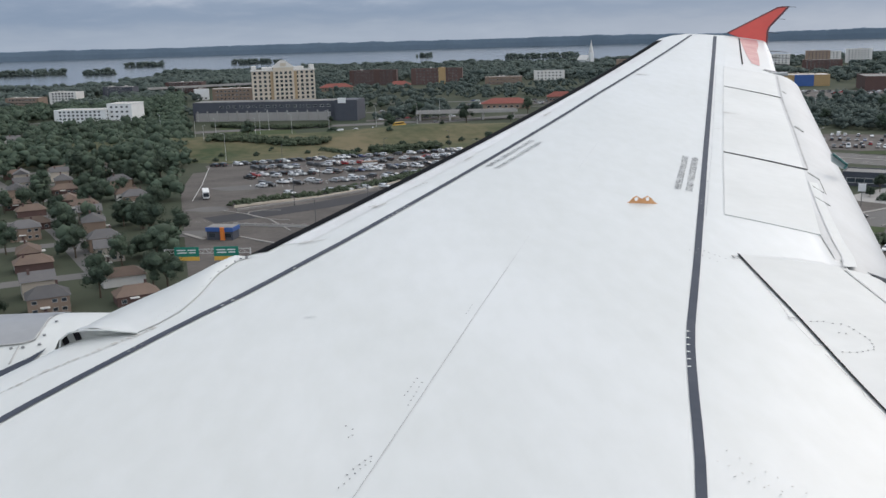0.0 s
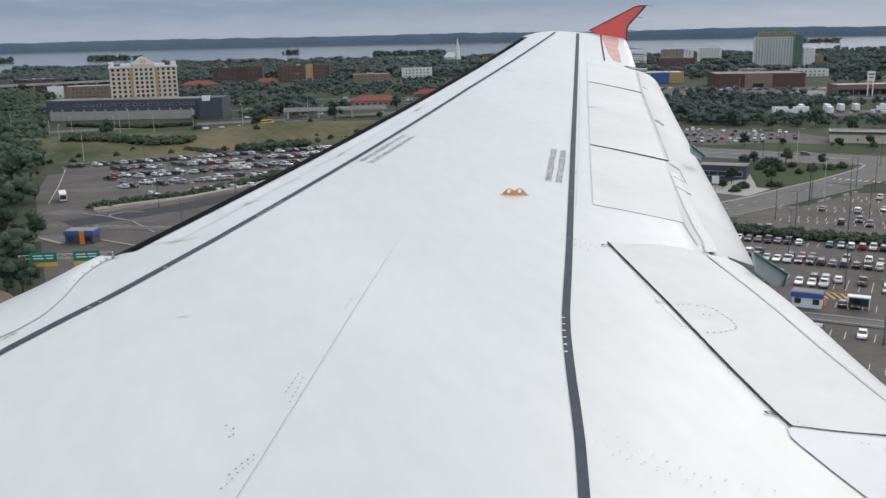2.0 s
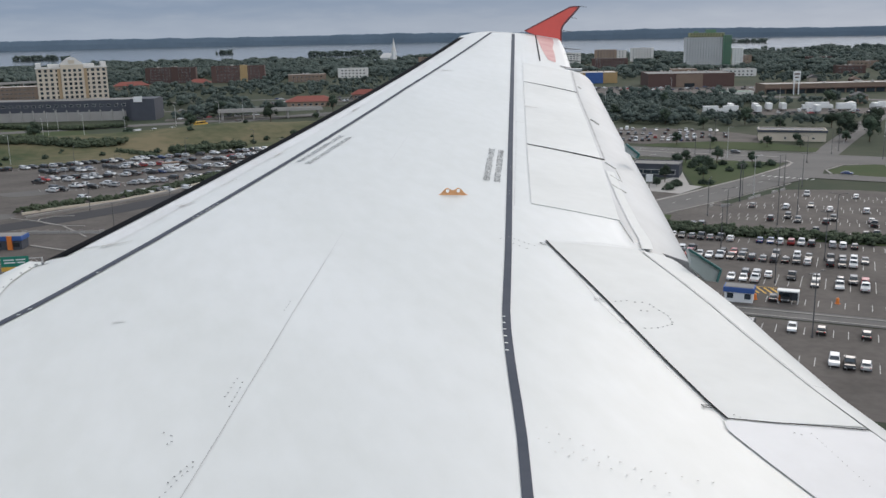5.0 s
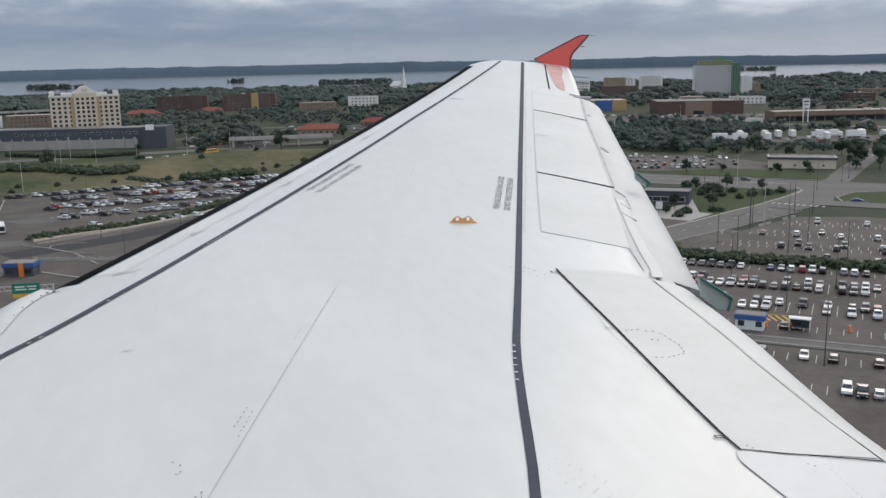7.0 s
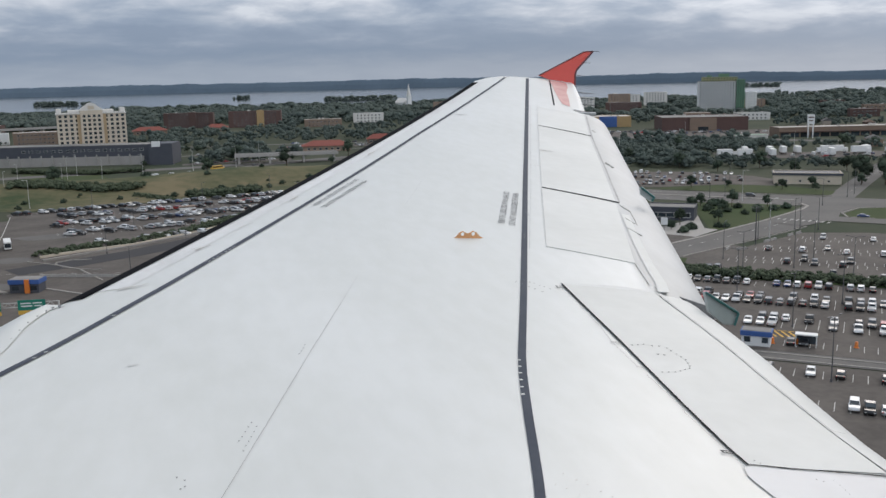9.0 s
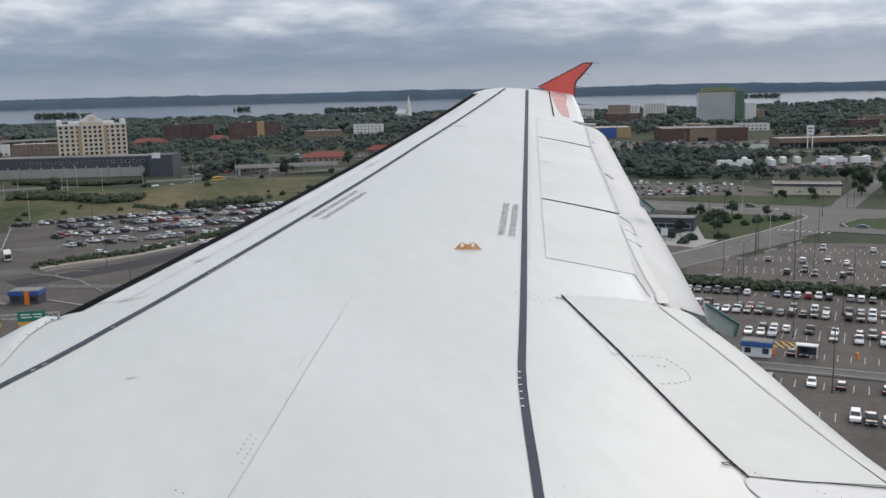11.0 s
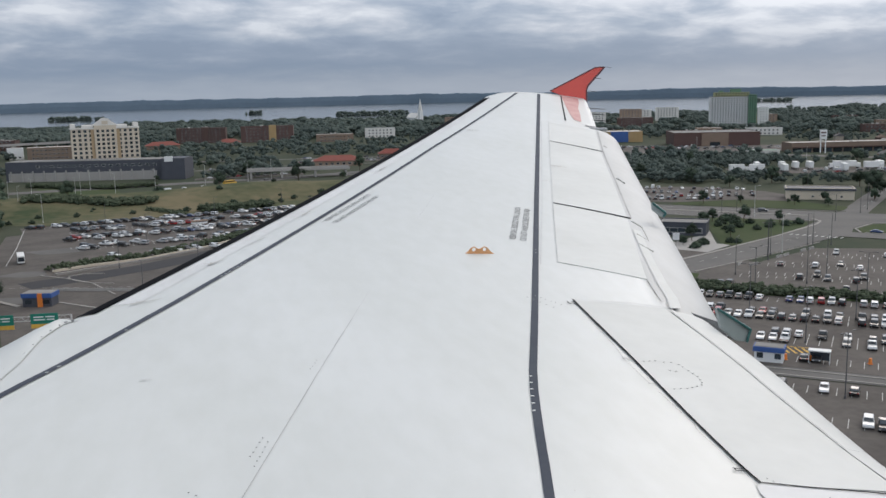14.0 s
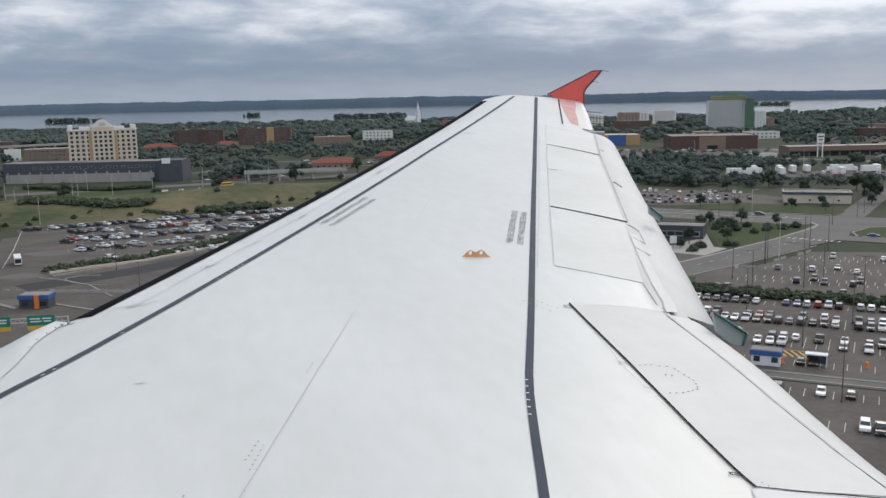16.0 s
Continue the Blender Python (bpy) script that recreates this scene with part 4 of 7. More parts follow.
ROADS = (("boulevard", [(40, 582), (140, 487), (241, 391), (278, 358), (400, 243)], 33, M_ROAD, "wide pale asphalt boulevard with a narrow median"),
         ("side_road", [(80, 240), (160, 286), (212, 313), (240, 331), (270, 356)], 18, M_ROAD, "asphalt side road meeting the boulevard"),
         ("far_side_road", [(270, 356), (330, 415), (440, 520), (560, 640)], 12, M_ROAD, "narrow asphalt road beyond the boulevard"),
         ("service_road", [c_at(-70, 72), c_at(100, 72)], 7, M_ROAD, "narrow service road along the lots"),
         ("ramp_road", [(-72, 594), (-53, 603), (-37, 615), (-9, 634), (21, 660), (49, 678), (80, 690), (130, 690)], 10, M_ROAD, "pale curving ramp road on a grass bank"),
         ("highway", [(-500, 640), (-200, 640), (60, 690), (250, 770), (390, 790), (470, 705), (560, 580), (700, 420)], 17, M_ROAD, "broad concrete grey highway"),
         ("town_avenue", [(-330, 840), (-130, 905), (80, 880), (330, 830)], 10, M_ROAD, "pale asphalt avenue through the town"),
         ("town_lane", [(-30, 780), (60, 800), (190, 790), (280, 800)], 8, M_ROAD, "narrow asphalt lane behind the ramp"),
         ("plaza_lot", [(70, 835), (150, 830), (230, 815)], 30, M_ASPHALT, "asphalt plaza lot among trees"),
         ("mall_lot", [(300, 900), (470, 800), (700, 730)], 95, M_ASPHALT, "wide shopping centre parking lot"),
         ("approach_road", [(240, 322), (262, 300), (330, 232), (420, 140)], 13, M_ROAD, "pale asphalt approach road"),
         ("yard", [(350, 585), (440, 556), (520, 530)], 44, M_ASPHALT, "truck yard of worn asphalt"))


def off_road(x, y, pad=6.0):
    """True where no road, lot or yard lies."""
    p = Vector((x, y))
    for name, pts, w, m, label in ROADS:
        for q, r in zip(pts, pts[1:]):
            q, r = Vector(q), Vector(r)
            k = max(0.0, min(1.0, (p - q).dot(r - q) / (r - q).length_squared))
            if (p - q.lerp(r, k)).length < w / 2 + pad:
                return False
    d = p - C0
    if -65 < d.dot(CU) < 95 and -74 < d.dot(CV) < 130:
        return False
    d = p - A0
    if -10 < d.dot(AU) < 205 and -45 < d.dot(AV) < 330:
        return False
    return True


# ---------------------------------------------------------------- woods
ICO = bmesh.new()
bmesh.ops.create_icosphere(ICO, subdivisions=1, radius=1)
ICO_V = np.array([v.co[:] for v in ICO.verts])
ICO_F = np.array([[v.index for v in f.verts] for f in ICO.faces])
ICO.free()


def woodland(name, places, label, mat=None, clumps=9, loose=0.0, lobes=6):
    """One mesh of many crowns: a few uneven lobes with loose leafy sprays over them. places: x, y, height, width."""
    rs = np.random.RandomState(len(places))
    sprays = clumps * 5
    tv, qv = [], []
    for x, y, h, w, *base in places:
        foot = base[0] if base else 0.0
        a, rr = rs.uniform(0, 6.283, lobes), rs.uniform(0.08, 0.34, lobes) * w
        rr[0] = 0
        lift = rs.uniform(0.24, 0.70, lobes) * h
        lift[0] = 0.66 * h
        size = rs.uniform(0.14, 0.27, lobes) * w * math.sqrt(6 / lobes)
        c = np.stack([x + rr * np.cos(a), y + rr * np.sin(a), foot + lift], 1)
        flat = np.array([1, 1, min(1.1, 0.95 * h / w)])
        tv.append((c[:, None] + ICO_V[None] * (size[:, None, None] * 0.86) * (1 + rs.uniform(-0.25, 0.25, (lobes, len(ICO_V), 1))) * flat).reshape(-1, 3))
        which = rs.randint(0, lobes, sprays)
        d = rs.normal(0, 1, (sprays, 3)) + np.array([0, 0, 0.45])
        d /= np.linalg.norm(d, axis=1)[:, None]
        p = c[which] + d * flat * (size[which] * rs.uniform(0.86, 1.16 + 0.2 * loose, sprays))[:, None]
        n = d + rs.normal(0, 0.22 + 0.3 * loose, (sprays, 3))
        e1 = np.cross(n, rs.normal(0, 1, (sprays, 3)))
        e1 /= np.linalg.norm(e1, axis=1)[:, None] + 1e-9
        e2 = np.cross(n, e1)
        e2 /= np.linalg.norm(e2, axis=1)[:, None] + 1e-9
        s = (w * rs.uniform(0.035, 0.08 - 0.02 * loose, sprays))[:, None]
        qv.append(np.stack([p - e1 * s, p - e2 * s * rs.uniform(0.5, 1, (sprays, 1)), p + e1 * s * rs.uniform(0.6, 1, (sprays, 1)), p + e2 * s], 1).reshape(-1, 3))
    tv, qv = np.concatenate(tv), np.concatenate(qv)
    k = len(tv) // len(ICO_V)
    tri = (ICO_F[None] + (np.arange(k) * len(ICO_V))[:, None, None]).reshape(-1)
    quad = np.arange(len(qv)) + len(tv)
    loops = np.concatenate([tri, quad])
    counts = np.concatenate([np.full(len(tri) // 3, 3), np.full(len(quad) // 4, 4)])
    me = bpy.data.meshes.new(name)
    me.vertices.add(len(tv) + len(qv))
    me.vertices.foreach_set("co", np.concatenate([tv, qv]).ravel())
    me.loops.add(len(loops))
    me.loops.foreach_set("vertex_index", loops)
    me.polygons.add(len(counts))
    me.polygons.foreach_set("loop_start", np.concatenate([[0], np.cumsum(counts)[:-1]]))
    me.polygons.foreach_set("use_smooth", np.arange(len(counts)) < len(tri) // 3)
    me.update(calc_edges=True)
    me.materials.append(mat or M_WOODS_HAZED)
    return tagged(new(name, me), label=label, category="woodland", kind="stuff")


def clear_of(x, y, blocks, pad):
    return all((x - bx) ** 2 + (y - by) ** 2 > (br + pad) ** 2 for bx, by, br in blocks)


# x, y, heading, width, depth, height, wall, storeys, bays
TOWN = ((390, 1480, -15, 44, 16, 17, M_TANBRICK, 5, 8), (455, 1500, -16, 38, 18, 20, M_PALE, 6, 7), (520, 1440, -20, 50, 20, 14, M_BRICK, 4, 8), (590, 1400, -20, 40, 16, 20, M_PALE, 6, 7), (650, 1390, -22, 34, 16, 24, M_TANBRICK, 7, 6), (690, 1450, -24, 46, 16, 21, M_PALE, 6, 8), (615, 1300, -22, 52, 18, 14, M_BRICK, 4, 9), (780, 1520, -26, 40, 16, 22, M_PALE, 6, 7),
        (480, 1330, -18, 46, 22, 10, M_WHITE, 2, 7), (590, 1040, -22, 30, 18, 8, M_TANBRICK, 2, 5), (-160, 1020, 8, 42, 22, 12, M_TANBRICK, 3, 9), (-196, 1037, 8, 15, 12, 11, M_WHITE, 1, 3),
        (780, 980, -26, 34, 16, 9, M_BRICK, 2, 6), (880, 1080, -28, 36, 16, 9, M_TANBRICK, 2, 6), (640, 1000, -22, 40, 16, 8, M_PALE, 2, 7), (850, 1330, -28, 40, 16, 12, M_TANBRICK, 3, 7),
        (930, 1240, -30, 36, 16, 10, M_BRICK, 3, 7), (150, 1180, -6, 46, 18, 9, M_TANBRICK, 2, 8), (220, 1250, -8, 40, 16, 12, M_PALE, 3, 7), (300, 1150, -12, 50, 20, 9, M_BRICK, 2, 8))
OPEN = [(-232, 765, 60), (-325, 1005, 40), (-340, 935, 36), (-300, 1118, 40), (-85, 745, 82), (375, 1712, 30), (25, 1235, 85), (700, 1200, 75), (500, 855, 80), (430, 950, 70), (520, 705, 70), (390, 550, 60), (-56, 1128, 30), (102, 775, 34), (20, 1150, 24), (160, 840, 22), (-150, 880, 55), (-170, 960, 60), (-130, 950, 45), (-205, 1090, 55), (-198, 1160, 50)]
OPEN += [(x * (1 - 90 / y), y - 90, w * 0.75) for x, y, rz, w, d, h, m, n, b in TOWN] + [(x * (1 - 40 / y), y - 40, w * 0.75) for x, y, rz, w, d, h, m, n, b in TOWN] + [(x, y, w * 0.6) for x, y, rz, w, d, h, m, n, b in TOWN]
places = []
for i in range(6400):
    az = rnd.uniform(27, -45)
    lo = 950 if az > 11.5 else (1290 if az > -14 else 1230)
    hi = shore(az) - 30
    r = math.sqrt(rnd.uniform(lo ** 2, hi ** 2)) if rnd.random() < 0.72 else rnd.uniform(lo, lo + 500)
    x, y = polar(az, r)
    if clear_of(x, y, OPEN, 6):
        h = rnd.uniform(8, 13) + 9 * max(0.0, noise.noise((x / 90, y / 90, 0.3)) + 0.1)
        places.append((x, y, h, h * rnd.uniform(1.2, 1.7)))
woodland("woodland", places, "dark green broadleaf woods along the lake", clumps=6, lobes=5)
places = []
for i in range(3600):
    az, r = rnd.uniform(12, -44), rnd.uniform(600, 1300)
    if rnd.random() < (0.25 if az > -14 and r < 1100 else 0.1 if az > -22 else 0.5 if r < 1080 else 0.2):
        continue
    x, y = polar(az, r)
    if clear_of(x, y, OPEN, 4) and off_road(x, y, 9) and not (r < 700 and az > -14):
        h = rnd.uniform(5, 12)
        places.append((x, y, h, h * rnd.uniform(0.9, 1.3)))
woodland("town_trees", places, "dark green trees filling gardens and verges of the town", clumps=11, loose=1.0, lobes=7)
places = []
for az0, r0, da, dr, n in ((20.0, 2250, 1.9, 45, 60), (16.2, 2150, 0.8, 25, 22), (13.8, 2750, 1.0, 40, 34), (-33, 3300, 1.2, 40, 34), (7.3, 2700, 1.5, 45, 44), (-2.4, 2900, 0.55, 25, 16), (-9.5, 2450, 2.2, 40, 60)):
    for i in range(n):
        az, r = az0 + rnd.uniform(-da, da), r0 + rnd.uniform(-dr, dr)
        h = rnd.uniform(10, 18)
        places.append((*polar(az, r), h, h * 1.2))
        places.append((*polar(az + rnd.uniform(-0.1, 0.1), r - 8), h * 0.5, h * 1.0, -1.0))
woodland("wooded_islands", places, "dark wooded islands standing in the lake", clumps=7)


# ---------------------------------------------------------------- single trees
def tree_proto(seed, h, w, bushy=False):
    rs = random.Random(seed)
    t = thing("tree", 0, 0, -500, label="broadleaf tree in full dark green leaf", category="tree", group="trees among the town")
    bm = bmesh.new()
    rod(bm, (0, 0, -0.3), (0, 0, h * 0.45), w * 0.035, w * 0.022, 7)
    limbs = []
    for i in range(5):
        a = rs.uniform(0, 6.28)
        tip = (w * 0.28 * math.cos(a), w * 0.28 * math.sin(a), h * rs.uniform(0.5, 0.78))
        rod(bm, (0, 0, h * rs.uniform(0.22, 0.42)), tip, w * 0.018, w * 0.007, 5)
        limbs.append(tip)
    part("trunk", bm, M_BARK, t)
    vs, fs = [], []
    lobes = [(x, y, z, w * rs.uniform(0.2, 0.28)) for x, y, z in limbs] + [(0, 0, h * 0.82, w * 0.24), (0, 0, h * 0.55, w * 0.3)]
    for i in range(5):
        a = rs.uniform(0, 6.28)
        lobes.append((w * 0.36 * math.cos(a), w * 0.36 * math.sin(a), h * rs.uniform(0.32, 0.6), w * rs.uniform(0.13, 0.2)))
    for cx, cy, cz, r in lobes:
        core = ICO_V * r * 0.8
        n = len(vs)
        vs += [(cx + v[0] * rs.uniform(0.8, 1.1), cy + v[1] * rs.uniform(0.8, 1.1), cz + v[2] * rs.uniform(0.7, 1.0)) for v in core]
        fs += [tuple(int(k) + n for k in f) for f in ICO_F]
        for j in range(115):
            d = Vector((rs.gauss(0, 1), rs.gauss(0, 1), rs.gauss(0.15, 1))).normalized()
            p = Vector((cx, cy, cz)) + d * r * rs.uniform(0.75, 1.22)
            s = w * rs.uniform(0.014, 0.036)
            e1 = d.orthogonal().normalized() * s
            e2 = d.cross(e1).normalized() * s
            tip = d * s * rs.uniform(-0.3, 0.7)
            n = len(vs)
            vs += [tuple(p - e1), tuple(p + e2 * rs.uniform(0.5, 1) + tip), tuple(p + e1), tuple(p - e2 * rs.uniform(0.5, 1) + tip * 0.4)]
            fs += [(n, n + 1, n + 2, n + 3)]
    me = bpy.data.meshes.new("crown")
    me.from_pydata(vs, [], fs)
    me.materials.append(M_LEAF)
    ob = new("crown", me)
    ob.parent = t
    return t


TREES = [tree_proto(s, h, w) for s, h, w in ((1, 11, 9), (2, 13, 10), (3, 9, 8), (4, 15, 10.5), (5, 7, 6.5))]
BUSH = tree_proto(9, 3.2, 4.4)
tagged(BUSH, label="low rounded green bush on a grass verge", category="bush", group="bushes")
BUSH.name = "bush"


def plant(x, y, proto=None, size=1.0, z=0.0):
    t = proto or rnd.choice(TREES)
    s = size * rnd.uniform(0.8, 1.2)
    o = copy_thing(t, pose(x, y, z, 0, 0, rnd.uniform(0, 360)))
    o.scale = (s, s, s * rnd.uniform(0.9, 1.1))
    return o


# ---------------------------------------------------------------- buildings
def pane_mesh(name, w, h, mats=None):
    """A window: a frame standing proud of the wall, sill and recessed glass; it faces -y."""
    bm = bmesh.new()
    t = max(0.06, 0.05 * w)
    box(bm, 0, -0.02, 0, w, 0.05, h, mi=1)
    for bx, bz, sx, sz in ((-w / 2 + t / 2, 0, t, h), (w / 2 - t / 2, 0, t, h), (0, 0, w - 2 * t, t), (0, h - t, w - 2 * t, t)):
        box(bm, bx, -0.06, bz, sx, 0.14, sz, mi=0)
    me = bpy.data.meshes.new(name)
    bm.to_mesh(me)
    bm.free()
    for m in mats or (M_FRAME, M_GLASS):
        me.materials.append(m)
    return me


def facade(parent, w, z0, storeys, pitch, bays, me, y, rz=0, margin=0.08, name="window", skip=None):
    """Rows of windows on a wall that faces the camera side; rz turns it about the thing's origin."""
    for s in range(storeys):
        for b in range(bays):
            if skip and skip(s, b):
                continue
            x = -w / 2 + w * margin + (w * (1 - 2 * margin)) * (b + 0.5) / bays
            share(name, me, parent, pose(0, 0, 0, 0, 0, rz) @ pose(x, y, z0 + s * pitch))


def block(name, x, y, rz, w, d, h, wall, roof, label, category="building", storeys=0, bays=0, win=None, side_bays=0, parapet=0.5, group="", units=0, z0=1.2):
    """A flat-roofed building whose front faces -y before it is turned."""
    t = thing(name, x, y, 0, rz, label, category, group)
    part("wall", boxed((0, 0, -0.5, w, d, h + 0.5)), wall, t)
    bm = boxed((0, 0, h, w - 0.6, d - 0.6, 0.15))
    part("roof", bm, roof, t)
    part("parapet", boxed((0, -d / 2, h, w + 0.3, 0.4, parapet), (0, d / 2, h, w + 0.3, 0.4, parapet), (-w / 2, 0, h, 0.4, d - 0.4, parapet), (w / 2, 0, h, 0.4, d - 0.4, parapet)), wall, t)
    if storeys:
        pitch = (h - z0 * 0.3) / storeys
        me = pane_mesh("window", *(win or (1.6, 1.5)))
        facade(t, w, z0, storeys, pitch, bays, me, -d / 2)
        if side_bays:
            facade(t, d, z0, storeys, pitch, side_bays, me, -w / 2, 90)
            facade(t, d, z0, storeys, pitch, side_bays, me, -w / 2, -90)
    for i in range(units):
        ux, uy = rnd.uniform(-w * 0.35, w * 0.35), rnd.uniform(-d * 0.3, d * 0.3)
        part("roof_unit", boxed((ux, uy, h + 0.15, rnd.uniform(1.5, 3.5), rnd.uniform(1.5, 3), rnd.uniform(1, 1.8)), bevel=0.08), M_PALEROOF, t)
    return t


# hotel with its podium
hotel = thing("hotel", -80, 768, 0, 9, "cream hotel tower with a stepped gable and rows of dark windows", "hotel")
part("wall", boxed((0, 0, -0.5, 56, 17, 38)), M_CREAM, hotel)
part("centre_bay", boxed((0, -9.1, -0.5, 18, 1.6, 40)), M_CREAM, hotel)
part("roof", boxed((0, 0, 37.5, 54, 15, 0.3)), M_PALEROOF, hotel)
part("cornice", boxed((0, 0, 36.9, 57.4, 18.4, 0.7), bevel=0.1), M_PALE, hotel)
for x, w, h in ((-26, 4, 3.2), (26, 4, 3.2), (-14, 9, 2.0), (14, 9, 2.0)):
    part("roof_parapet", boxed((x, 0, 37.8, w, 12, h), bevel=0.1), M_PALE, hotel)
bm = bmesh.new()
gable = [(-9.5, 39.3), (-9.5, 40.2), (-5, 43.0), (-3, 44.6), (0, 45.2), (3, 44.6), (5, 43.0), (9.5, 40.2), (9.5, 39.3)]
f = bm.faces.new([bm.verts.new((x, -9.2, z)) for x, z in gable])
r = bmesh.ops.extrude_face_region(bm, geom=[f])
bmesh.ops.translate(bm, verts=[v for v in r["geom"] if isinstance(v, bmesh.types.BMVert)], vec=(0, 6, 0))
bmesh.ops.recalc_face_normals(bm, faces=bm.faces[:])
part("gable", bm, M_PALE, hotel)
for x in (-10.6, 10.6):
    part("bay_strip", boxed((x, -8.6, -0.5, 2.6, 0.5, 37)), M_OCHRE, hotel, "ochre render strip")
part("louvre", boxed((0, -9.35, 40.3, 5, 0.3, 2.6)), M_CREAM, hotel)
WIN = pane_mesh("window", 2.5, 2.2, (M_CREAM, M_GLASS))
facade(hotel, 19, 5, 10, 3.25, 4, WIN, -8.5, 0, 0.03)
for o in hotel.children:
    if o.name.startswith("window"):
        o.matrix_basis = pose(-18.7, 0, 0) @ o.matrix_basis
n0 = set(hotel.children)
facade(hotel, 19, 5, 10, 3.25, 4, WIN, -8.5, 0, 0.03)
for o in set(hotel.children) - n0:
    o.matrix_basis = pose(18.7, 0, 0) @ o.matrix_basis
facade(hotel, 18, 5, 10, 3.25, 4, WIN, -9.9, 0, 0.05)
facade(hotel, 17, 5, 10, 3.25, 2, WIN, -28, 90)

hotel.scale = (0.88, 1.0, 1.0)

podium = thing("podium_building", -83, 737, 0, -11.5, "long low charcoal grey building with a row of white columns", "building")
part("wall", boxed((0, 6, -0.5, 132, 22, 15)), M_DARKCLAD, podium)
part("roof", boxed((0, 6, 14.5, 131, 21, 0.3)), M_FLATROOF, podium)
part("lower_wall", boxed((-10, -5.3, -0.5, 108, 0.8, 7)), M_CONC, podium)
part("tower_block", boxed((58, -1, -0.5, 17, 24, 16)), M_DARKCLAD, podium)
part("sign_block", boxed((55, -13.3, 13.2, 6, 0.6, 4)), M_WHITE, podium)
for i in range(14):
    part("column", boxed((-62 + i * 8, -6.2, -0.5, 0.9, 0.9, 8.5)), M_CONC, podium)
facade(podium, 108, 10.2, 1, 3, 17, pane_mesh("window", 2.8, 1.7), -5)

# unfinished apartment tower wrapped in green sheathing
tower = thing("apartment_tower", 722, 1205, 0, -24, "unfinished apartment tower with green and white sheathing", "apartment tower")
part("wall", boxed((-6, 0, -0.5, 54, 20, 43)), M_WHITE, tower)
for i in range(14):
    part("slab_edge", boxed((-6, -10.4, 4.9 + 2.9 * i, 54, 1.2, 0.35)), M_CONC, tower)
part("green_wall", boxed((24, -1, -0.5, 11, 24, 46)), M_GREENWRAP, tower, "bright green sheathing")
part("yellow_wall", boxed((29.9, 0, -0.5, 1.2, 16, 20)), M_YELLOWWRAP, tower, "yellow sheathing")
part("top_storey", boxed((-4, 0, 43, 48, 17, 6)), M_YELLOWWRAP, tower, "raw sheathed top storeys")
part("roof_house", boxed((2, 0, 49, 14, 9, 4.5), (-18, 1, 49, 6, 6, 2.5)), M_GREENWRAP, tower)
part("roof", boxed((-6, 0, 42.6, 55, 21, 0.5)), M_CONC, tower)
facade(tower, 54, 2.5, 14, 2.9, 14, pane_mesh("window", 1.7, 1.25, (M_WHITE, M_GLASS)), -10, 0, 0.02)
for o in tower.children:
    if o.name.startswith("window"):
        o.matrix_basis = pose(-6, 0, 0) @ o.matrix_basis
n0 = set(tower.children)
facade(tower, 11, 2.5, 15, 2.9, 3, pane_mesh("window", 2.0, 1.7, (M_GREENWRAP, M_GLASS)), -13, 0, 0.06)
facade(tower, 48, 43.6, 2, 2.8, 12, pane_mesh("window", 1.9, 1.7, (M_YELLOWWRAP, M_GLASS)), -8.5, 0, 0.02)
for o in set(tower.children) - n0:
    o.matrix_basis = pose(24 if abs(o.matrix_basis.translation.y + 13) < 0.1 else -4, 0, 0) @ o.matrix_basis
block("white_slab", 782, 1225, -24, 14, 12, 26, M_WHITE, M_PALEROOF, "plain white apartment slab beside the tower", "building", 7, 3, (1.4, 1.3))
# shops
store = block("big_store", 496, 868, -19, 84, 55, 13, M_BRICK, M_FLATROOF, "large brown brick store with a pale entrance", "store", units=6)
part("entrance", boxed((-2, -28.2, -0.5, 26, 1.6, 13.2)), M_TANBRICK, store)
part("door", boxed((-2, -29.1, 0, 10, 0.4, 4)), M_GLASS, store)
shop = block("yellow_store", 434, 975, -18, 62, 40, 11, M_STOREYELLOW, M_PALEROOF, "ochre store front with a bright blue panel", "store", units=4)
part("blue_panel", boxed((6, -20.4, 0, 19, 0.8, 11.6)), M_BLUE, shop, "bright blue entrance panel")
block("brown_hall", 330, 1040, -15, 46, 30, 9, M_TANBRICK, M_PALEROOF, "low tan brick hall with a pale flat roof", "building", 1, 8, (2.5, 1.8))
mall = block("strip_mall", 552, 722, -12, 120, 22, 8, M_TANBRICK, M_PALEROOF, "long tan strip mall with dark shop fronts", "shops", units=7)
for i in range(13):
    part("shop_front", boxed((-55 + i * 9, -11.2, 0, 7.4, 0.4, 3.6)), M_GLASS, mall)
part("canopy", boxed((0, -12.4, 4.2, 118, 2.4, 0.5)), M_BRICK, mall)
bank = block("green_roof_shop", 447, 700, -20, 26, 14, 5, M_PALE, M_GREENWRAP, "small shop with a dull green roof", "shop", 1, 5, (2.6, 1.8))
low = block("low_white_building", 308, 428, -32, 33, 14, 5.5, M_CREAM, M_DARKCLAD, "low cream building with a dark flat roof", "building", 1, 4, (1.2, 1.0))
part("roof_edge", boxed((0, -7.1, 4.7, 34.5, 0.9, 1.1), (0, 7.1, 4.7, 34.5, 0.9, 1.1), (-16.8, 0, 4.7, 0.9, 13.3, 1.1), (16.8, 0, 4.7, 0.9, 13.3, 1.1)), M_DARKCLAD, low, "dark roof fascia")
dark = block("dark_flat_building", 186, 346, -35, 19, 12, 5.0, M_DARKCLAD, M_FLATROOF, "small dark flat roofed building behind a verge", "building", 1, 5, (3.4, 2.0))
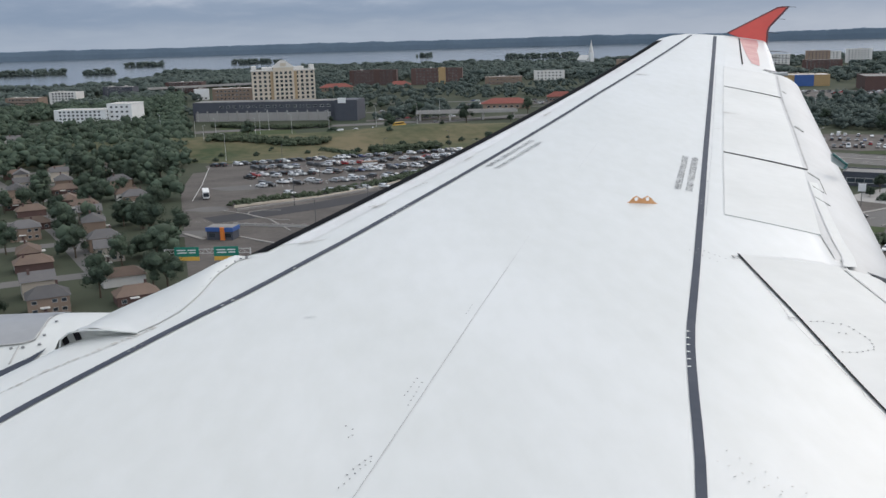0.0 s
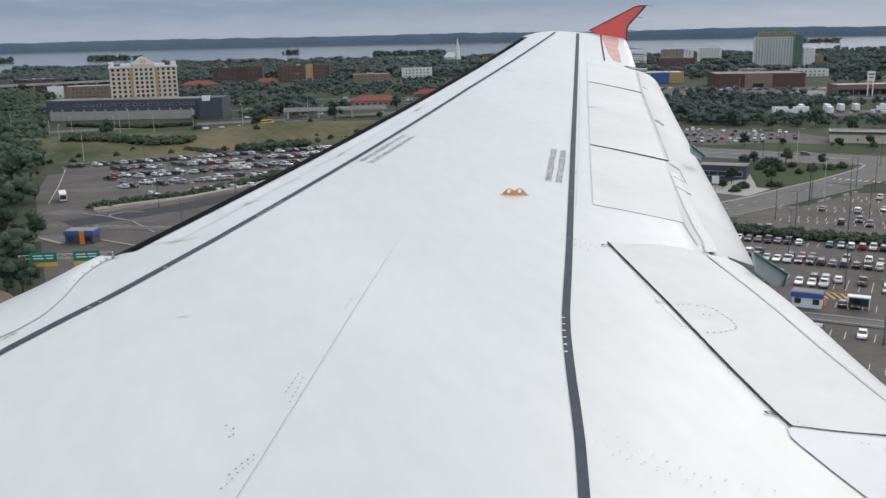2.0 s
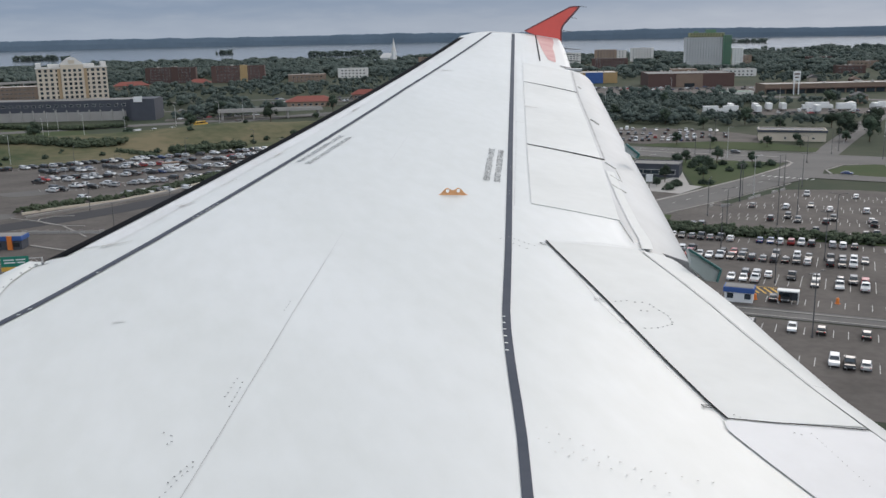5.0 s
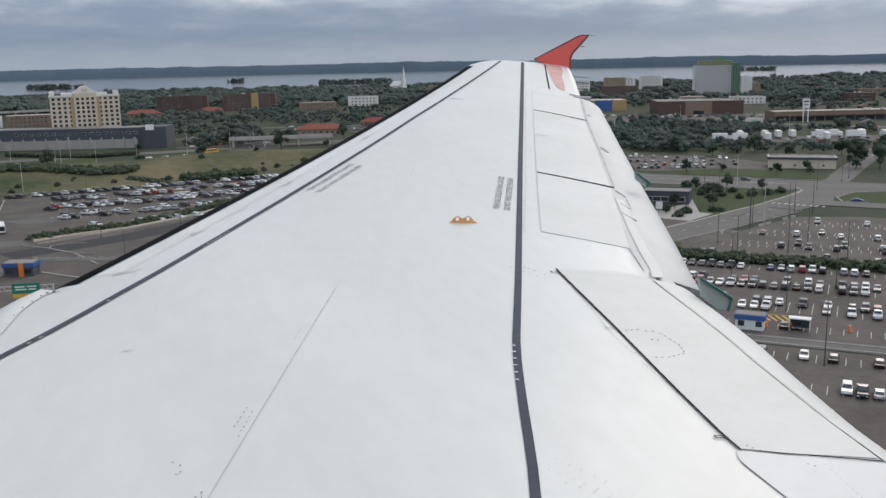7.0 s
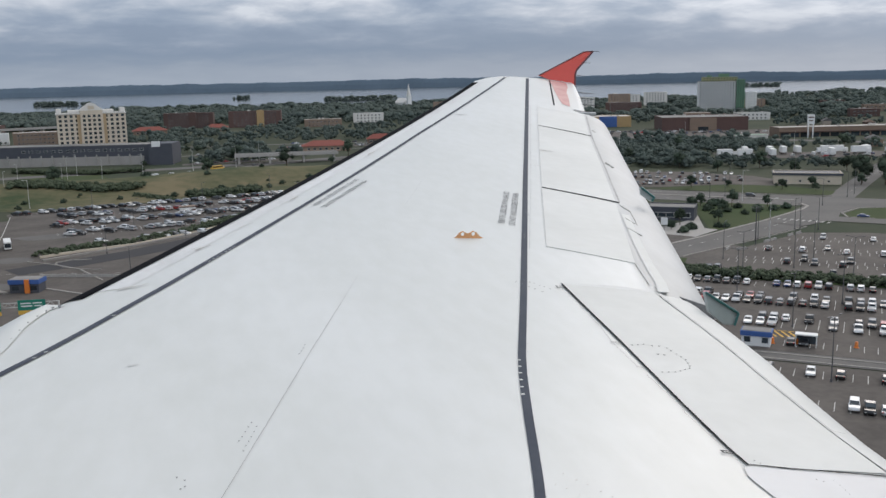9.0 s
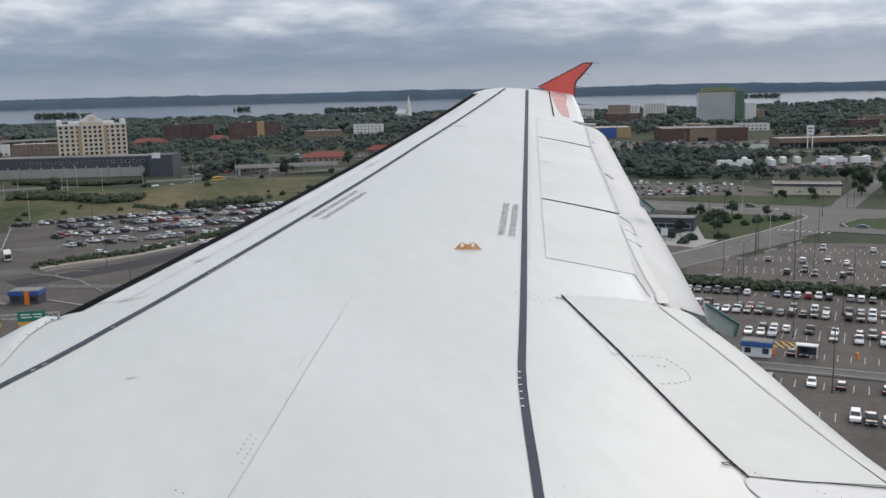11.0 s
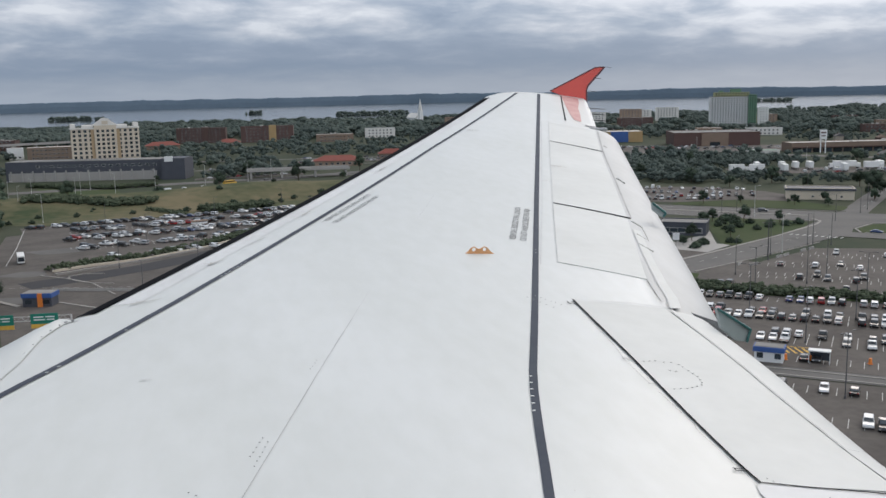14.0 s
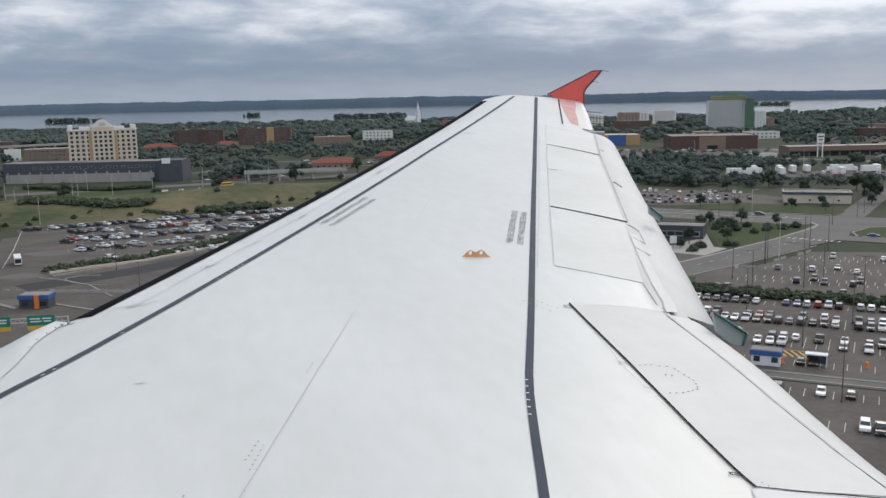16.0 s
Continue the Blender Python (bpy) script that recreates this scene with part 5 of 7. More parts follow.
for i, (x, y, rz, w, d, h, s, b, m) in enumerate(((-12, 1255, -8, 62, 16, 19, 5, 11, M_BRICK), (70, 1228, -8, 66, 16, 20, 5, 12, M_BRICK))):
    o = block("brick_apartments", x, y, rz, w, d, h, m, M_FLATROOF, "dark red brick apartment block with small windows", "apartments", s, b, (2.2, 1.6), units=3, group="brick apartment blocks")
    part("stair_tower", boxed((5 + 2 * i, -8.6, -0.5, 9, 2, h + 2)), M_STOREYELLOW if i else M_BRICK, o)
for x, y, rz, w, d, h, m, n, b in TOWN:
    block("town_block", x, y, rz, w, d, h, m, rnd.choice((M_PALEROOF, M_FLATROOF)), "plain flat roofed town building with rows of windows", "building", n, b, (2.2, 1.6), units=2, group="town blocks")
# church
church = thing("church", 375, 1724, 0, 20, "white church with a tall pointed spire above the trees", "church")
part("nave", boxed((0, 8, -0.5, 16, 32, 12)), M_WHITE, church)
bm = bmesh.new()
a = [bm.verts.new(p) for p in ((-9, -9, 11.4), (9, -9, 11.4), (0, -9, 20), (-9, 25, 11.4), (9, 25, 11.4), (0, 25, 20))]
for q in ((0, 1, 2), (3, 5, 4), (0, 2, 5, 3), (1, 4, 5, 2), (0, 3, 4, 1)):
    bm.faces.new([a[i] for i in q])
bmesh.ops.recalc_face_normals(bm, faces=bm.faces[:])
part("roof", bm, M_PALE, church)
part("tower", boxed((0, -11, -0.5, 7, 7, 25)), M_WHITE, church)
bm = bmesh.new()
bmesh.ops.create_cone(bm, cap_ends=True, segments=8, radius1=4, radius2=0.1, depth=22, matrix=Matrix.Translation((0, -11, 35.5)))
part("spire", bm, M_PALE, church)

# ---------------------------------------------------------------- houses of the suburb
def house_proto(i, w, d, h, wall, roof, storeys):
    t = thing("house", 0, 0, -500, 0, ("brick bungalow with a hipped brown roof", "pale two storey house with a gabled dark roof", "tan brick house with a grey hipped roof",
                                       "white rendered house with a low brown roof")[i], "house", "houses of the suburb")
    part("wall", boxed((0, 0, -0.5, w, d, h + 0.5)), wall, t)
    bm = bmesh.new()
    e, k = 0.6, (0.0 if i == 1 else d * 0.42)
    rise = d * 0.30
    a = [bm.verts.new(p) for p in ((-w / 2 - e, -d / 2 - e, h), (w / 2 + e, -d / 2 - e, h), (w / 2 + e, d / 2 + e, h), (-w / 2 - e, d / 2 + e, h), (-w / 2 - e + k, 0, h + rise), (w / 2 + e - k, 0, h + rise))]
    for q in ((0, 1, 5, 4), (2, 3, 4, 5), (1, 2, 5), (3, 0, 4), (3, 2, 1, 0)):
        bm.faces.new([a[j] for j in q])
    bmesh.ops.recalc_face_normals(bm, faces=bm.faces[:])
    part("roof", bm, roof, t)
    part("chimney", boxed((w * 0.25, d * 0.12, h, 0.8, 0.8, rise + 0.9)), M_BRICK, t)
    part("porch", boxed((-w * 0.1, -d / 2 - 1, 2.6, 3, 2, 0.25), (-w * 0.1, -d / 2 - 1, -0.2, 3, 2, 0.5)), M_PALE, t)
    part("door", boxed((-w * 0.1, -d / 2 - 0.05, 0.3, 1, 0.12, 2.05)), M_BRICK, t)
    me = pane_mesh("window", 1.7, 1.25)
    for s in range(storeys):
        for x in (-w * 0.34, w * 0.14, w * 0.36):
            share("window", me, t, pose(x, -d / 2, 1.0 + 2.8 * s))
        for y in (-d * 0.2, d * 0.22):
            share("window", me, t, pose(w / 2, y, 1.0 + 2.8 * s, 0, 0, 90))
    return t


HOUSES = [house_proto(0, 14, 9, 3.2, M_BRICK, M_SHINGLE, 1), house_proto(1, 11, 9, 5.8, M_STUCCO, M_SHINGLE_GREY, 2),
          house_proto(2, 13, 10, 5.6, M_TANBRICK, M_SHINGLE_GREY, 2), house_proto(3, 15, 9, 3.4, M_PALE, M_SHINGLE, 1)]
tree_spots, homes = [], []
streets = bmesh.new()
# streets of the suburb, beyond the parking ground
SU = Vector((0.93, 0.37))
SV = Vector((-0.37, 0.93))
for row in range(14):
    base = Vector((-40, 215)) + SV * 47 * row
    for i in range(16):
        p = base - SU * (19 * i + rnd.uniform(-2.5, 2.5))
        az = math.degrees(math.atan2(-p.x, p.y))
        if az < (14.6 if p.length < 430 else 13.0) or az > 25 or p.length > 800:
            continue
        for side in (-1, 1):
            q = p + SV * (14 * side + rnd.uniform(-2, 2))
            if clear_of(q.x, q.y, OPEN[:4], 2) and rnd.random() > (0.12 if q.length < 500 else 0.72):
                copy_thing(rnd.choice(HOUSES), pose(q.x, q.y, 0, 0, 0, 21.7 + rnd.choice((0, 0, 180, 90)) + rnd.uniform(-4, 4))).scale = (0.7, 0.7, 0.74)
                homes.append(q)
    far = base - SU * 330
    ribbon(streets, [base - SU * 12, far], 7, 0.05)
ribbon(streets, [(-75, 245), (-108, 311), (-169, 417), (-300, 640)], 8, 0.07)
flat_setting("suburb_streets", streets, M_ROAD, "pale grey asphalt streets between the houses", "road")
places = []
for i in range(4200):
    az, r = rnd.uniform(11.8, 26), math.sqrt(rnd.uniform(215 ** 2, 1080 ** 2))
    q = Vector(polar(az, r))
    k = (q - Vector((-40, 215))).dot(SV) / 47
    if abs(k - round(k)) * 47 < 6.5 and r < 850:
        continue
    if all((q - o).length > 8.6 for o in homes) and clear_of(q.x, q.y, OPEN[:4], 0):
        if r < 480 and az < 12.5:
            continue
        if r < 480 and rnd.random() < 0.34 and len(tree_spots) < 170:
            tree_spots.append((q.x, q.y))
        elif r > 480 or (r > 260 and rnd.random() < 0.35):
            h = rnd.uniform(6, 12)
            places.append((q.x, q.y, h, h * rnd.uniform(0.9, 1.3)))
woodland("garden_trees", places, "dark green garden trees between the houses", M_LEAF, 8, 0.6, 5)
white = block("white_building", -236, 762, -9, 42, 20, 11, M_WHITE, M_PALEROOF, "bright white four storey building among trees", "building", 4, 10, (1.9, 1.5), 4)
wing_block = block("white_building", -205, 764, -9, 20, 24, 15, M_WHITE, M_PALEROOF, "taller white block beside the four storey building", "building", 4, 4, (1.9, 1.5))
for x, y, rz, w, d, h, m, n, b in ((-328, 1004, -12, 30, 16, 14, M_PALE, 5, 7), (-342, 930, -12, 34, 16, 13, M_TANBRICK, 4, 8), (-303, 1116, -12, 36, 16, 13, M_DARKCLAD, 4, 8), (-245, 1196, -8, 46, 16, 13, M_BRICK, 4, 9)):
    block("town_block", x, y, rz, w, d, h, m, M_PALEROOF, "plain flat roofed town building with rows of windows", "building", n, b, (2.2, 1.6), units=2, group="town blocks")
for x, y, rz, w, d in ((-56, 1140, 5, 38, 16), (102, 787, -8, 40, 18), (20, 1160, 0, 26, 14), (160, 850, -10, 24, 12)):
    t = thing("restaurant", x, y, 0, rz, "low tan building with a dull red hipped roof", "building", "red roofed buildings")
    part("wall", boxed((0, 0, -0.5, w, d, 5)), M_TANBRICK, t)
    bm = bmesh.new()
    a = [bm.verts.new(p) for p in ((-w / 2 - 1, -d / 2 - 1, 4.4), (w / 2 + 1, -d / 2 - 1, 4.4), (w / 2 + 1, d / 2 + 1, 4.4), (-w / 2 - 1, d / 2 + 1, 4.4), (-w / 2 + d / 2, 0, 8.6), (w / 2 - d / 2, 0, 8.6))]
    for q in ((0, 1, 5, 4), (2, 3, 4, 5), (1, 2, 5), (3, 0, 4), (3, 2, 1, 0)):
        bm.faces.new([a[j] for j in q])
    bmesh.ops.recalc_face_normals(bm, faces=bm.faces[:])
    part("roof", bm, M_REDROOF, t)
    facade(t, w, 1.2, 1, 3, 7, pane_mesh("window", 2.4, 1.7), -d / 2)
# homes under the trees beyond the boulevard
for i in range(24):
    az, r = rnd.uniform(-24, -41), rnd.uniform(780, 1500)
    x, y = polar(az, r)
    if clear_of(x, y, OPEN, 22) and off_road(x, y, 10):
        copy_thing(rnd.choice(HOUSES), pose(x, y, 0, 0, 0, rnd.choice((-24, 66)) + rnd.uniform(-3, 3)))
for x, y in tree_spots:
    plant(x, y, None, 0.74)

# ---------------------------------------------------------------- parking grounds and roads
bm = bmesh.new()
sheet(bm, [c_at(-60, -2), c_at(75, -2), c_at(75, 68), c_at(-60, 68)], 0.06)
flat_setting("parking_lot", bm, M_ASPHALT, "grey asphalt parking lot packed with cars", "parking lot")
bm = bmesh.new()
sheet(bm, [(146, 262), (163, 267), (182, 281), (213, 296), (234, 287), (276, 246), c_at(95, -10), c_at(-8, -10)], 0.06)
flat_setting("parking_lot", bm, M_ASPHALT, "half empty grey asphalt parking lot with white bays", "parking lot")
bm = bmesh.new()
sheet(bm, [c_at(-60, 76), c_at(75, 76), c_at(75, 125), c_at(-60, 125)], 0.06)
flat_setting("parking_lot", bm, M_ASPHALT, "dark asphalt parking strip beside a road", "parking lot")
bm = bmesh.new()
sheet(bm, [a_at(-14, -3), a_at(135, -3), a_at(150, 60), a_at(120, 140), a_at(-14, 140)], 0.06)
flat_setting("parking_lot", bm, M_ASPHALT, "wide asphalt parking lot full of cars below a bank", "parking lot")
bm = bmesh.new()
sheet(bm, [polar(12.4, 150), polar(12.4, 400), polar(11.6, 455), a_at(-14, 20), a_at(-14, 100), a_at(200, 100), a_at(200, 320)], 0.04)
flat_setting("forecourt", bm, M_ASPHALT, "worn asphalt forecourt in front of the toll booths", "pavement")
bm = bmesh.new()
ribbon(bm, [(-62, 322), (-53, 327), (-44, 332), (-26, 344), (-7, 361), (11, 382), (40, 420)], 13, 0.09)
flat_setting("fresh_road", bm, M_NEWROAD, "fresh black asphalt road curving past a hedge", "road")
# boulevard, side road and highway
for i, (name, pts, w, m, label) in enumerate(ROADS):
    bm = bmesh.new()
    ribbon(bm, pts, w, 0.10 + 0.012 * i)
    flat_setting(name, bm, m, label, "road")
bm = bmesh.new()
for pts, w in (([(40, 582), (140, 487), (241, 391), (262, 372)], 1.8), ([(51, 593), (151, 499), (250, 406), (286, 377)], 0.5), ([(28, 571), (129, 476), (208, 400), (231, 375), (253, 357)], 0.6),
               ([(152, 290), (172, 300), (190, 311), (215, 325), (249, 347), (256, 354), (258, 362)], 1.3), ([(150, 271), (181, 285.5), (211, 301), (222, 307)], 0.5),
               ([(251, 321), (256, 331), (271, 340), (279, 339)], 0.8), ([(258, 314), (252, 320)], 0.6)):
    ribbon(bm, pts, w, 0.0, 0.30)
for v in (-6, 70.5, 74.5):
    ribbon(bm, [c_at(-60, v), c_at(80, v)], 0.5, 0.0, 0.3)
ribbon(bm, [(-55, 339), (-45, 346), (-27, 358), (-7, 376), (11, 398), (30, 425)], 0.9, 0.0, 0.8)
ribbon(bm, [(-60, 340), (-51, 332), (-41, 320), (-32, 299)], 0.6, 0.0, 0.3)
flat_setting("kerbs", bm, M_KERB, "pale concrete kerbs along roads and lots", "kerb")
# grass pieces
for name, pts, m, label in (("verge", [c_at(-60, -10), c_at(90, -10), c_at(90, -2.2), c_at(-60, -2.2)], M_GRASS, "strip of green grass between the lots"),
                            ("verge", [(218, 381), (233, 375), (247, 362), (249, 352), (240, 342), (215, 327), (189, 311), (186, 316), (200, 349)], M_GRASS, "grass corner with bushes at the crossing"),
                            ("verge", [(231, 441), (268, 437), (290, 419), (298, 391), (288, 381), (252, 412), (226, 434)], M_GRASS, "mown grass strip beside the boulevard"),
                            ("verge", [(256, 330), (271, 339), (285, 337), (330, 292), (300, 266), (262, 309), (252, 321)], M_GRASS, "mown grass corner beside the boulevard"),
                            ("verge", [(132, 284), (150, 268), (146, 262), (130, 262), (118, 274)], M_GRASS, "grass at the end of the hedge"),
                            ("lawn", [(-113, 625), (-117, 682), (-64, 650), (-54, 610), (-74, 600)], M_GRASS, "mown green lawn in front of the podium"),
                            ("lawn", [(-200, 520), (60, 590), (140, 520), (110, 505), (40, 506), (-80, 478)], M_DRYGRASS, "rough dry lawn below the ramp")):
    bm = bmesh.new()
    sheet(bm, pts, 0.13)
    flat_setting(name, bm, m, label, "grass")
bm = bmesh.new()
sheet(bm, [(249, 518), (278, 505), (301, 468), (304, 443), (289, 420), (268, 438), (231, 442), (196, 470)], 0.15)
flat_setting("small_lot", bm, M_ASPHALT, "small asphalt lot beside a low building", "parking lot")
bm = bmesh.new()
sheet(bm, [(256, 354), (278, 374), (297, 358), (279, 340), (271, 341), (256, 332), (245, 319), (222, 308), (215, 320), (249, 346)], 0.24)
flat_setting("crossing", bm, M_ROAD, "wide asphalt road crossing", "road")
bm = bmesh.new()
sheet(bm, [(172, 302), (188, 313), (185, 318), (199, 348), (190, 338), (176, 330), (160, 318)], 0.14)
flat_setting("gravel_yard", bm, M_CONC, "worn gravel yard in front of a dark building", "pavement")
# the bank in front of the podium building
def bank_z(x, y):
    """Height of the bank over the ground."""
    p = Vector((x, y)) - Vector((-230, 470))
    s, k = p.dot(Vector((0.9731, 0.2305))) / 390.5, (p.dot(Vector((-0.2305, 0.9731))) - 10) / 75
    if not (0 < s < 1 and 0 < k < 1):
        return 0.0
    return 7.5 * math.sin(math.pi * k) ** 1.3 * (0.75 + 0.5 * noise.noise((s * 5, k * 2, 1))) * min(1, s * 6, (1 - s) * 6)


bm = bmesh.new()
rows = []
for i in range(61):
    s = i / 60
    q = Vector((-230, 470)).lerp(Vector((150, 560)), s)
    n = Vector((-0.23, 0.97))
    row = []
    for j in range(13):
        k = j / 12
        p = q + n * (10 + 75 * k)
        hgt = 7.5 * max(0, math.sin(math.pi * k)) ** 1.3 * (0.75 + 0.5 * noise.noise((s * 5, k * 2, 1))) * min(1, s * 6, (1 - s) * 6)
        row.append(bm.verts.new((p.x, p.y, hgt - 0.05 + (0.25 if 0 < j < 12 else 0))))
    rows.append(row)
for a, b in zip(rows, rows[1:]):
    for j in range(12):
        bm.faces.new((a[j], b[j], b[j + 1], a[j + 1])).smooth = True
bmesh.ops.recalc_face_normals(bm, faces=bm.faces[:])
flat_setting("grass_bank", bm, M_DRYGRASS, "rounded bank of dry and green grass", "bank")
# islands, barriers and worn patches of the forecourt
for pts, w in (([(-39, 337), (-46, 338), (-50, 335), (-50, 332)], 0.4), ([(-50, 332), (-47, 326), (-41, 320), (-34, 317)], 0.4), ([(-47, 292), (-38, 283), (-31, 277)], 0.9), ([(-66, 300), (-58, 290)], 1.6)):
    bm = bmesh.new()
    ribbon(bm, pts, w, 0.0, 0.32)
    flat_setting("kerb_island", bm, M_KERB, "narrow concrete kerb island on the forecourt", "kerb")
bm = bmesh.new()
for i in range(16):
    ribbon(bm, [(-70 + 3.4 * i, 322 - 1.0 * i), (-68.2 + 3.4 * i, 321.4 - 1.0 * i)], 0.2, 0.075)
ribbon(bm, [(-76, 365), (-80, 406), (-87, 463)], 0.3, 0.09)
flat_setting("lane_markings", bm, M_LINE, "worn white lane lines on the forecourt", "road marking", "stuff")
for i, (cx, cy, ra, rb) in enumerate(((-60, 395, 14, 7), (-40, 285, 16, 5), (-62, 300, 9, 6), (-20, 275, 14, 5), (-66, 345, 8, 5))):
    bm = bmesh.new()
    sheet(bm, [(cx + ra * (1 + 0.15 * math.sin(3 * k + i)) * math.cos(k), cy + rb * (1 + 0.2 * math.sin(2 * k + i)) * math.sin(k)) for k in [j * 0.3142 for j in range(20)]], 0.066 + 0.004 * i)
    flat_setting("asphalt_patch", bm, (M_ROAD, M_ASPHALT)[i % 2], "irregular repaired patch in the asphalt", "pavement")
for i in range(7):
    t = thing("jersey_barrier", -50 + 3.8 * i, 311 - 1.3 * i, 0.04, -19, "pale concrete jersey barrier", "barrier", "jersey barriers")
    bm = boxed((0, 0, 0, 3.9, 0.6, 0.25), (0, 0, 0.25, 3.9, 0.3, 0.6))
    part("block", bm, M_CONC, t)
# bays and markings
bm = bmesh.new()


def stalls(at, u0, u1, v, depth=5.0, pitch=2.7):
    u = u0
    while u < u1:
        p, q = Vector(at(u, v)), Vector(at(u, v + depth))
        ribbon(bm, [p, q], 0.15, 0.10)
        u += pitch


C_ROWS = ((-48, 64, 0.5), (-48, 64, 17), (-48, 64, 22.3), (-48, 64, 38.5), (-48, 64, 43.8), (-30, 64, 59), (-48, 70, 80), (-48, 70, 98))
B_ROWS = ((0, 84, -17), (5, 84, -32.5), (7, 84, -37.8), (11, 84, -54), (13, 80, -59.3), (20, 70, -76), (24, 62, -81.3))
A_ROWS = ((-12, 128, 0), (6, 120, 19), (5, 120, 25), (3, 116, 45), (0, 116, 51), (0, 112, 72), (2, 104, 78), (10, 90, 104), (60, 130, 118))
for u0, u1, v in C_ROWS + B_ROWS:
    stalls(c_at, u0, u1, v)
for u0, u1, v in A_ROWS:
    stalls(a_at, u0, u1, v)
flat_setting("bay_markings", bm, M_LINE, "worn white parking bay lines", "road marking", "stuff")
bm = bmesh.new()
d = Vector((101, -96)).normalized()
for k in (-12, -8.6, 8.6, 12):
    n = Vector((-d.y, d.x)) * k
    for i in range(24):
        p = Vector((60, 563)) + d * i * 11 + n
        ribbon(bm, [p, p + d * 4], 0.22, 0.215)
for (ax, ay), (bx, by), n in (((110, 258), (160, 286), 6), ((160, 286), (212, 313), 7), ((212, 313), (240, 331), 4), ((296, 380), (420, 500), 14)):
    a, b = Vector((ax, ay)), Vector((bx, by))
    for i in range(n):
        p = a.lerp(b, i / n)
        ribbon(bm, [p, p + (b - a).normalized() * 3], 0.2, 0.26)
for i in range(9):
    p = Vector((222, 326)) + Vector((1.5, -1.9)) * i
    ribbon(bm, [p, p + Vector((2.6, 1.6))], 0.7, 0.27)
flat_setting("lane_markings", bm, M_LINE, "dashed white lane lines and a crosswalk", "road marking", "stuff")
bm = bmesh.new()
for i in range(9):
    p, q = Vector(c_at(20 + i * 1.6, 52)), Vector(c_at(22.5 + i * 1.6, 57))
    ribbon(bm, [p, q], 0.5, 0.11)
ribbon(bm, [c_at(19, 51.5), c_at(36, 51.5)], 0.3, 0.115)
flat_setting("hatched_marking", bm, M_YELLOW, "yellow hatched no parking area", "road marking", "stuff")

# ---------------------------------------------------------------- cars
PAINTS = {"white": (0.72, 0.73, 0.74), "black": (0.018, 0.018, 0.02), "grey": (0.14, 0.145, 0.15), "silver": (0.42, 0.43, 0.44), "red": (0.32, 0.03, 0.03), "blue": (0.04, 0.07, 0.18),
          "dark grey": (0.05, 0.052, 0.056)}
SHAPES = {  # lengths and heights of the side outline
    "saloon": (4.6, 1.8, [(-2.3, 0.35), (-2.3, 0.85), (-1.75, 0.95), (-1.25, 1.40), (0.35, 1.44), (1.1, 0.98), (2.15, 0.80), (2.3, 0.55), (2.3, 0.35)]),
    "sport utility car": (4.7, 1.9, [(-2.3, 0.4), (-2.35, 1.05), (-2.1, 1.66), (0.35, 1.70), (1.05, 1.12), (2.2, 1.0), (2.35, 0.65), (2.35, 0.4)]),
    "pickup": (5.6, 2.0, [(-2.8, 0.5), (-2.8, 1.12), (-0.85, 1.12), (-0.65, 1.82), (0.75, 1.84), (1.35, 1.18), (2.65, 1.08), (2.8, 0.7), (2.8, 0.5)]),
    "van": (5.6, 2.0, [(-2.8, 0.4), (-2.8, 2.3), (1.2, 2.4), (1.95, 1.3), (2.7, 1.1), (2.8, 0.7), (2.8, 0.4)])}


def wheel_mesh():
    bm = bmesh.new()
    bmesh.ops.create_cone(bm, cap_ends=True, segments=12, radius1=0.34, radius2=0.34, depth=0.24, matrix=pose(0, 0, 0, 90))
    for f in bm.faces:
        f.material_index = 0
    r = bmesh.ops.create_cone(bm, cap_ends=True, segments=8, radius1=0.2, radius2=0.2, depth=0.26, matrix=pose(0, 0, 0, 90))
    for v in r["verts"]:
        for f in v.link_faces:
            f.material_index = 1
    me = bpy.data.meshes.new("wheel")
    bm.to_mesh(me)
    bm.free()
    me.materials.append(M_TYRE)
    me.materials.append(M_RIM)
    return me


WHEEL = wheel_mesh()


